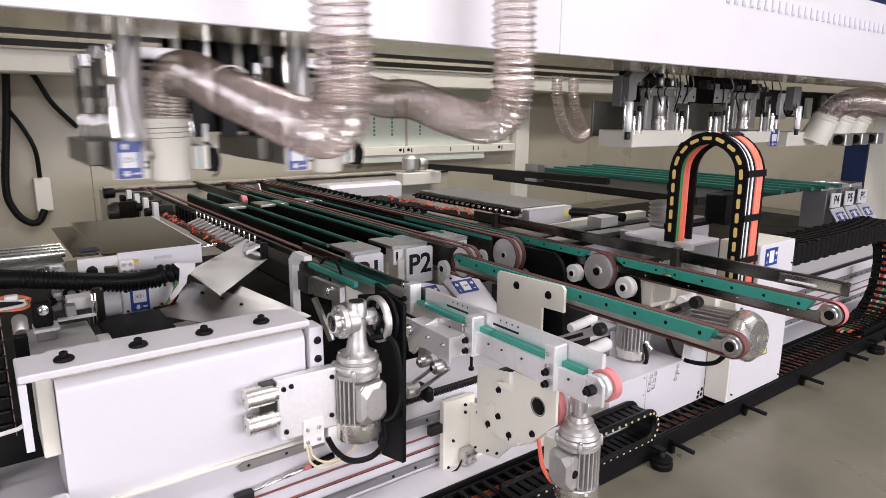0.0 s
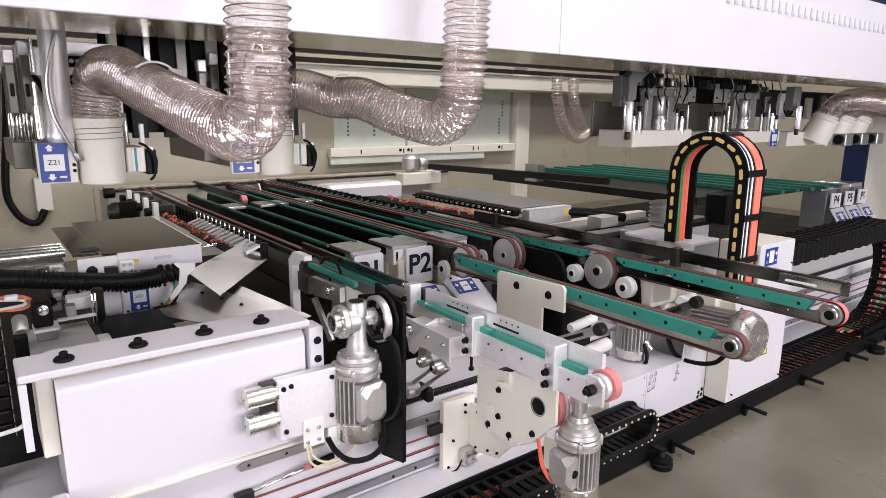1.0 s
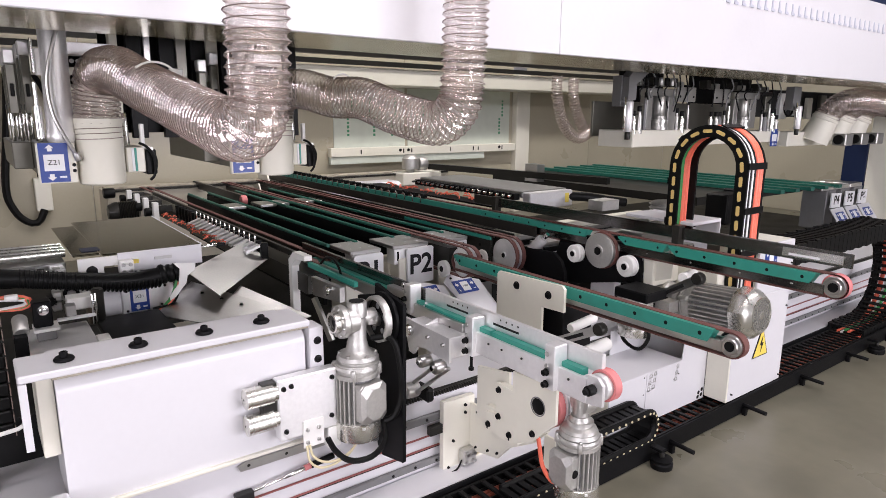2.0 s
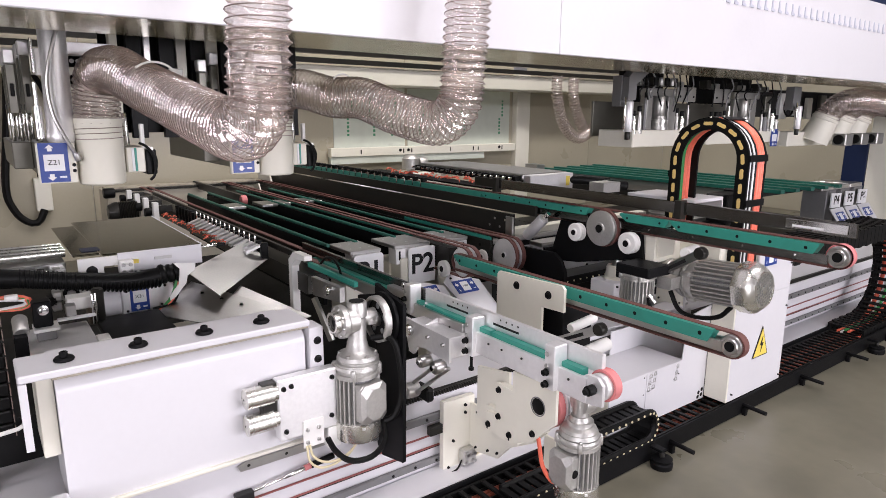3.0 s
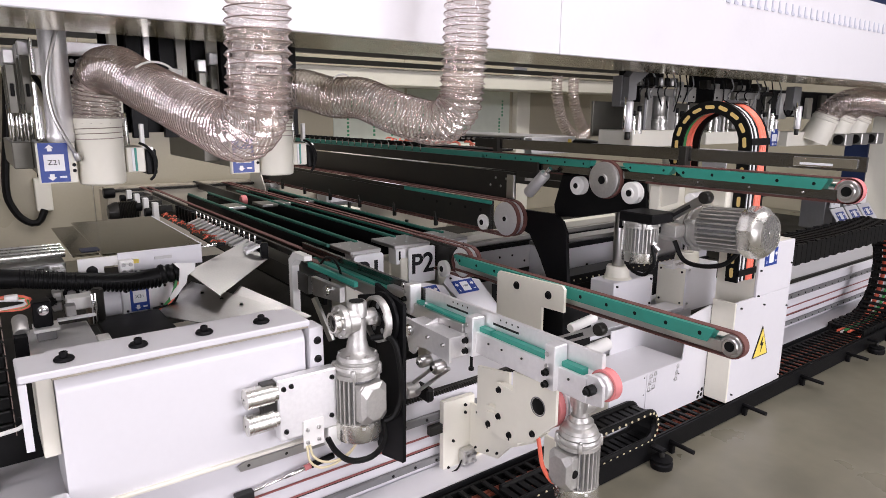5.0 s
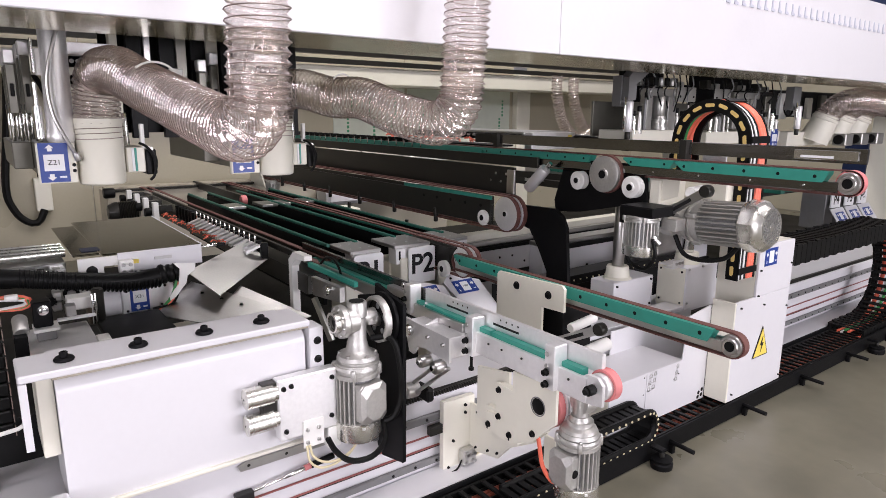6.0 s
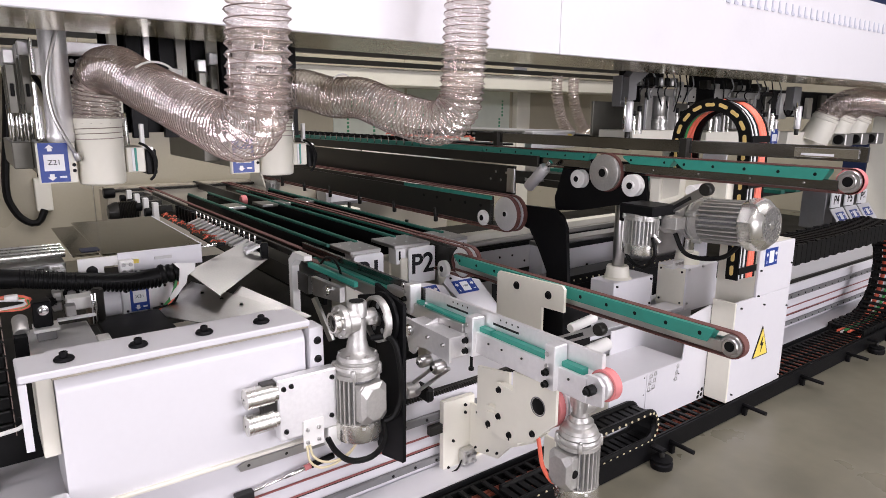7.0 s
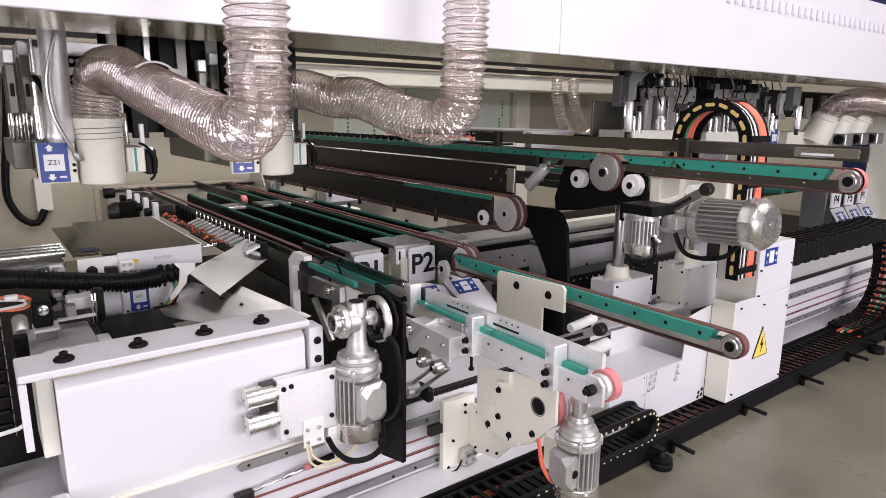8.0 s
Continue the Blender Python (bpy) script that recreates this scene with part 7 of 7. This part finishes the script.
def build_back():
    j = thing("junction_box", (0.5, 7.85, 0.7), "grey junction box with black conduit on the wall", "junction box")
    block("box", 0.50, 0.65, 7.80, 7.899, 0.58, 0.93, CREAM, j, "cream junction box", 0.008)
    cable([(0.40, 7.75, 2.2), (0.345, 7.75, 1.6), (0.255, 7.75, 0.87), (0.30, 7.75, 0.62), (0.40, 7.75, 0.49), (0.50, 7.75, 0.48), (0.565, 7.78, 0.60)], 0.036, BLACK, j, "conduit", "black conduit", 40, 10)
    cable([(0.45, 7.75, 2.04), (0.60, 7.75, 1.98), (0.74, 7.75, 1.70), (0.95, 7.78, 1.45)], 0.026, BLACK, j, "conduit", "", 30, 10)
    cable([(0.36, 7.72, 1.62), (0.46, 7.75, 1.45), (0.545, 7.75, 1.22), (0.56, 7.80, 0.94)], 0.022, BLACK, j, "conduit", "", 30, 10)
    hh = thing("hanging_hose", (7.85, 7.0, 1.2), "clear hose hanging in a loop before the housing", "hose")
    corrugated([Vector(v) for v in ((7.36, 7.0, 2.2), (7.37, 7.0, 1.9), (7.52, 7.0, 1.5), (7.86, 7.0, 1.25), (8.22, 7.0, 1.38), (8.55, 7.0, 1.64), (9.1, 7.0, 1.72))], 0.085, 0.045, hh, "hose_loop", 0.004)
    corrugated([Vector(v) for v in ((7.84, 7.1, 2.2), (7.85, 7.1, 1.9), (7.97, 7.1, 1.6), (8.2, 7.1, 1.3))], 0.085, 0.045, hh, "hose_drop", 0.004)
    w2 = thing("apron_chain", (3.0, 2.6, 0.3), "black cable chain behind the lift columns", "cable chain")
    block("chain_side", 2.45, 4.2, 2.62, 2.64, 0.55, 0.61, BLACK, w2, "black chain side")
    for k in range(26):
        part("rivet", rod(bmesh.new(), (2.5 + 0.06 * k, 2.615, 0.58), (2.5 + 0.06 * k, 2.62, 0.58), 0.006, 8), BEIGE, w2)
    block("chain_bed", 2.45, 4.2, 2.64, 2.80, 0.42, 0.60, BLACK, w2)
    block("chain_stand", 2.6, 4.0, 2.66, 2.78, 0.06, 0.419, BLACKP, w2)
    g = thing("rear_gear_motor", (4.6, 6.9, 0.8), "grey gear motor on the rear base", "gear motor")
    block("stand", 4.45, 5.05, 6.85, 7.2, 0.70, 0.86, CREAM, g, "cream stand", 0.01)
    part("motor_body", turned(bmesh.new(), (4.62, 6.95, 0.86), (4.62, 6.95, 1.10), [(0, 0.05), (0.2, 0.06), (0.21, 0.11), (0.75, 0.11), (0.9, 0.08), (1, 0.03)], 24), CAST, g)
    round_part("flange", (4.74, 6.95, 0.97), (4.86, 6.95, 0.97), 0.09, CAST, g)
    r = thing("cross_rail", (6.0, 5.5, 1.0), "dark steel cross rail with a toothed belt", "machine rail")
    bm = bmesh.new()
    tube(bm, [Vector((4.9, 6.9, 0.93)), Vector((5.35, 4.3, 0.93))], 0.05, 4)
    part("rail", bm, DARK, r, "", False)
    block("bracket", 5.2, 5.32, 5.2, 5.4, 0.85, 1.05, STEEL, r)
    w = thing("white_cover", (3.6, 6.6, 0.5), "long white cover behind the conveyors", "machine cover")
    block("cover", 3.3, 4.35, 6.7, 7.04, 0.55, 0.78, WHITE, w, "", 0.04)
    n = thing("inner_machine_base", (3.8, 3.7, 0.3), "pale inner machine base with a steel rail on top", "machine base")
    part("base_face", slab(bmesh.new(), [(2.90, 0.06), (5.2, 0.06), (5.2, 0.572), (2.90, 0.572)], "y", 3.65, 3.78), WHITE, n, "pale painted face")
    block("top_rail", 2.90, 5.2, 3.63, 3.70, 0.573, 0.60, BLACKP, n, "dark top rail", 0.002)
    block("rail_bed", 2.90, 5.2, 3.66, 3.78, 0.6005, 0.645, STEEL, n, "steel rail bed", 0.002)
    block("cream_bar", 2.90, 5.2, 3.70, 3.80, 0.6455, 0.70, CREAM, n, "cream bar", 0.003)
    block("rail_strip", 2.90, 5.2, 3.635, 3.658, 0.601, 0.612, BLACKP, n, "dark rail strip")
    for k in range(16):
        bolt((3.0 + 0.135 * k, 3.65, 0.50 - 0.06 * (k % 3 == 1)), -Y, 0.009, BLACK, n, 0.004)
    block("rack", 2.90, 5.2, 3.632, 3.648, 0.33, 0.385, BLACK, n, "black toothed strip")
    # far right pods
    f = thing("far_pod_row", (6.3, 2.9, 0.7), "row of far support pods with green strips", "support pod", "far support pods")
    for k in range(3):
        x = 7.27 + 0.34 * k
        p = thing("support_pod", (x, 2.9, 0.4), f"far support pod with number plate P{4 + k}", "support pod", "far support pods")
        block("top_plate", x - 0.2, x + 0.12, 2.92, 3.3, 0.845, 0.885, STEEL, p, "", 0.004)
        block("pod_body", x, x + 0.22, 2.95, 3.2, 0.42, 0.84, GREYP, p, "grey pod body", 0.004)
        s = part("number_plate", slab(bmesh.new(), [(x + 0.02, 0.655), (x + 0.25, 0.645), (x + 0.25, 0.80), (x + 0.02, 0.81)], "y", 2.905, 2.918), PAPER, p)
        words("plate_text", f"P{4 + k}", 0.13, (x + 0.14, 2.904, 0.73), X, Z, INK, s, 0.001, 0.003)
        c = Vector((x + 0.13, 2.84, 0.56))
        uu = Vector((0, 0.55, 0.83)).normalized()
        part("sloping_panel", quad_sheet(bmesh.new(), c, X, uu, 0.30, 0.20, 0.008), WHITE, p)
        axis_label(p, c + Vector((0, -0.008, 0.006)), X, uu, 0.19, 0.10, "")
    for k in range(5):
        part("support_strip", slab(bmesh.new(), [(6.25 + k * 0.27, 0.87), (6.33 + k * 0.27, 0.87), (6.33 + k * 0.27, 0.905), (6.25 + k * 0.27, 0.905)], "y", 2.95 - 0.02 * k, 6.2), GREEN2, f, "green plastic strip")
    block("bed", 5.4, 7.5, 3.3, 6.2, 0.78, 0.86, DARK, f, "dark bed")
    m = thing("black_motor", (5.4, 3.2, 0.7), "black servo motor beside the chain", "motor")
    block("motor_body", 4.95, 5.25, 2.75, 2.95, 0.72, 0.97, BLACK, m, "black motor body", 0.01)
    block("motor_flange", 5.252, 5.30, 2.73, 2.97, 0.70, 0.99, BLACKP, m, "", 0.01)
    for k in range(3):
        round_part("spring_stop", (4.7 + 0.07 * k, 2.45, 0.60), (4.7 + 0.07 * k, 2.45, 0.72), 0.022, CHROME, m)
    cg = thing("ribbed_actuator", (4.0, 2.7, 0.6), "grey ribbed actuator on a steel block", "actuator")
    part("ribs", turned(bmesh.new(), (4.05, 2.72, 0.80), (4.05, 2.72, 1.0), [(0, 0.08)] + [(0.05 + 0.15 * k + 0.075 * j, 0.12 if j else 0.10) for k in range(6) for j in (0, 1)] + [(0.97, 0.09), (1, 0.05)], 24), CAST, cg, "ribbed grey housing")
    block("actuator_block", 3.72, 4.2, 2.66, 2.86, 0.56, 0.80, STEEL, cg, "steel block", 0.006)
    block("actuator_stand", 3.75, 4.15, 2.68, 2.84, 0.06, 0.56, CREAM, cg)
    wb = thing("inner_rail_beam", (3.8, 2.95, 0.1), "white inner beam with black rails behind the columns", "machine beam")
    block("beam_body", 3.0, 5.0, 2.92, 3.05, 0.06, 0.735, WHITE, wb, "white beam", 0.005)
    block("beam_top", 3.0, 5.0, 2.93, 3.05, 0.737, 0.765, STEEL, wb, "cream top strip")
    block("beam_rail", 3.0, 5.0, 2.90, 2.919, 0.705, 0.74, BLACKP, wb, "black rail")
    block("beam_rail", 3.0, 5.0, 2.90, 2.919, 0.40, 0.43, BLACKP, wb)
    for k in range(6):
        bolt((3.15 + 0.3 * k, 2.9195, 0.60 - 0.04 * (k % 2)), -Y, 0.011, BLACK, wb, 0.006)
    u = thing("long_energy_chain", (4.5, 1.75, 0.06), "long black energy chain with orange cables bent back over the trough", "cable chain")
    cx, cz, rad = 5.27, 0.45, 0.375
    path = [(Vector((3.67 + 0.0615 * k, 0, cz + rad)), Vector((1, 0, 0))) for k in range(26)]
    for k in range(20):
        a = math.pi * k / 19
        path.append((Vector((cx + rad * math.sin(a), 0, cz + rad * math.cos(a))), Vector((math.cos(a), 0, -math.sin(a)))))
    path += [(Vector((5.21 - 0.06 * k, 0, cz - rad)), Vector((-1, 0, 0))) for k in range(6)]
    for y0 in (1.632, 1.858):
        bm = bmesh.new()
        for i in range(len(path) - 1):
            (p, t), (q, v) = path[i], path[i + 1]
            co = []
            for o, tt in ((p + t * 0.002, t), (q - v * 0.002, v)):
                nrm = Vector((-tt.z, 0, tt.x)) * (0.062 if i % 2 else 0.056)
                for w in (0.0, 0.014):
                    co += [o + nrm + Vector((0, y0 + w, 0)), o - nrm + Vector((0, y0 + w, 0))]
            add(bm, co, [(0, 1, 5, 4), (2, 6, 7, 3), (0, 4, 6, 2), (1, 3, 7, 5), (0, 2, 3, 1), (4, 5, 7, 6)])
        bmesh.ops.recalc_face_normals(bm, faces=bm.faces)
        part("chain_side", bm, BLACK, u, "black plastic chain links", False)
    for p, t in path:
        nrm = Vector((-t.z, 0, t.x))
        for sgn in (1, -1):
            bm = quad_sheet(bmesh.new(), p + nrm * (0.05 * sgn) + Vector((0, 1.752, 0)), Y, t, 0.21, 0.024, 0.008)
            bmesh.ops.recalc_face_normals(bm, faces=bm.faces)
            part("crossbar", bm, BLACK, u)
    rnd = random.Random(12)
    for k in range(9):
        off = rnd.uniform(-0.03, 0.03)
        pts = [p + Vector((-t.z, 0, t.x)) * off + Vector((0, 1.66 + 0.023 * k, 0)) for p, t in path]
        part("cable", tube(bmesh.new(), pts, 0.0095, 7), (ORANGE, ORANGE, BLACK, ORANGE, GREENC, WHITEC, ORANGE, ORANGE, BLACK)[k], u)
    block("end_bracket", 3.662, 3.70, 1.648, 1.856, 0.78, 0.86, BLACKP, u, "black end bracket")
    n = thing("small_cable_chain", (2.6, 1.64, 0.1), "small black cable chain folded on the trough", "cable chain")
    path = [Vector((1.95 + 0.045 * k, 1.66, 0.245)) for k in range(11)]
    for k in range(1, 8):
        a = math.pi * k / 8
        path.append(Vector((2.40 + 0.07 * math.sin(a), 1.66, 0.172 + 0.073 * math.cos(a))))
    path += [Vector((2.40 - 0.045 * k, 1.66, 0.10)) for k in range(19)]
    for yy in (1.622, 1.73):
        part("chain_side", tube(bmesh.new(), [Vector((p.x, yy, p.z)) for p in path], 0.017, 6), BLACK, n)
    for i, p in enumerate(path):
        part("rivet", rod(bmesh.new(), (p.x, 1.603, p.z), (p.x, 1.606, p.z), 0.0065, 8), BEIGE, n)
        t = (path[min(i + 1, len(path) - 1)] - path[max(i - 1, 0)]).normalized()
        part("crossbar", quad_sheet(bmesh.new(), Vector((p.x, 1.675, p.z)), Y, t, 0.10, 0.03, 0.01), BLACK, n)


build_drill_cover()
build_feed_motor()
build_conveyor_a()
build_rear_arm()
pods = build_tables()
build_conveyor_c()
build_lift_columns()
lifting, arch = build_conveyor_d()
inner = build_conveyor_b()
heads = [drill_head(0.385, 2.62, "Z21"), drill_head(1.055, 2.64, "")]
hoses = build_hoses()
build_far_heads()
build_drill_unit()
build_back()


def shifted(ob, rows):
    """Rows of walk() from rows of (seconds, dx, dz)."""
    at = ob.location.copy()
    return [(t, pose(at.x + dx, at.y, at.z + dz)) for t, dx, dz in rows]


def motions():
    slide = [(0.0, 0.237, 0), (0.1, 0.107, 0), (0.2, 0.041, 0), (0.3, 0.009, 0), (0.4, 0, 0), (8.0, 0, 0)]
    for ob in heads:
        walk(ob, shifted(ob, slide))
    sway = [(0.0, -5.0), (0.2, 0.5), (0.5, 4.5), (1.0, 0.0), (1.5, -2.5), (2.1, -1.0), (2.8, 0.3), (3.5, 0.8), (4.5, -0.2), (6.5, 0.0), (8.0, -0.9)]
    for ob, upper in hoses:
        walk(ob, shifted(ob, slide))
        walk(upper, [(t, pose(0, 0, 0, 0, a, 0)) for t, a in sway])
    lift = [(0.0, 0), (1.15, 0), (1.5, 0.043), (3.0, 0.244), (3.5, 0.311), (4.0, 0.377), (4.5, 0.449), (5.1, 0.520), (6.0, 0.542), (6.5, 0.549), (8.0, 0.551)]
    walk(lifting, shifted(lifting, [(t, 0, z) for t, z in lift]))
    walk(arch, shifted(arch, [(t, 0, z * 0.31) for t, z in lift]))
    rise = [(0.0, 0), (3.1, 0), (3.5, 0.037), (4.0, 0.104), (4.5, 0.168), (5.2, 0.245), (6.0, 0.259), (8.0, 0.259)]
    walk(inner, shifted(inner, [(t, 0, z) for t, z in rise]))
    walk(pods[1], shifted(pods[1], [(0.0, 0, 0), (1.75, 0, 0), (2.4, 0.019, 0), (8.0, 0.019, 0)]))


motions()
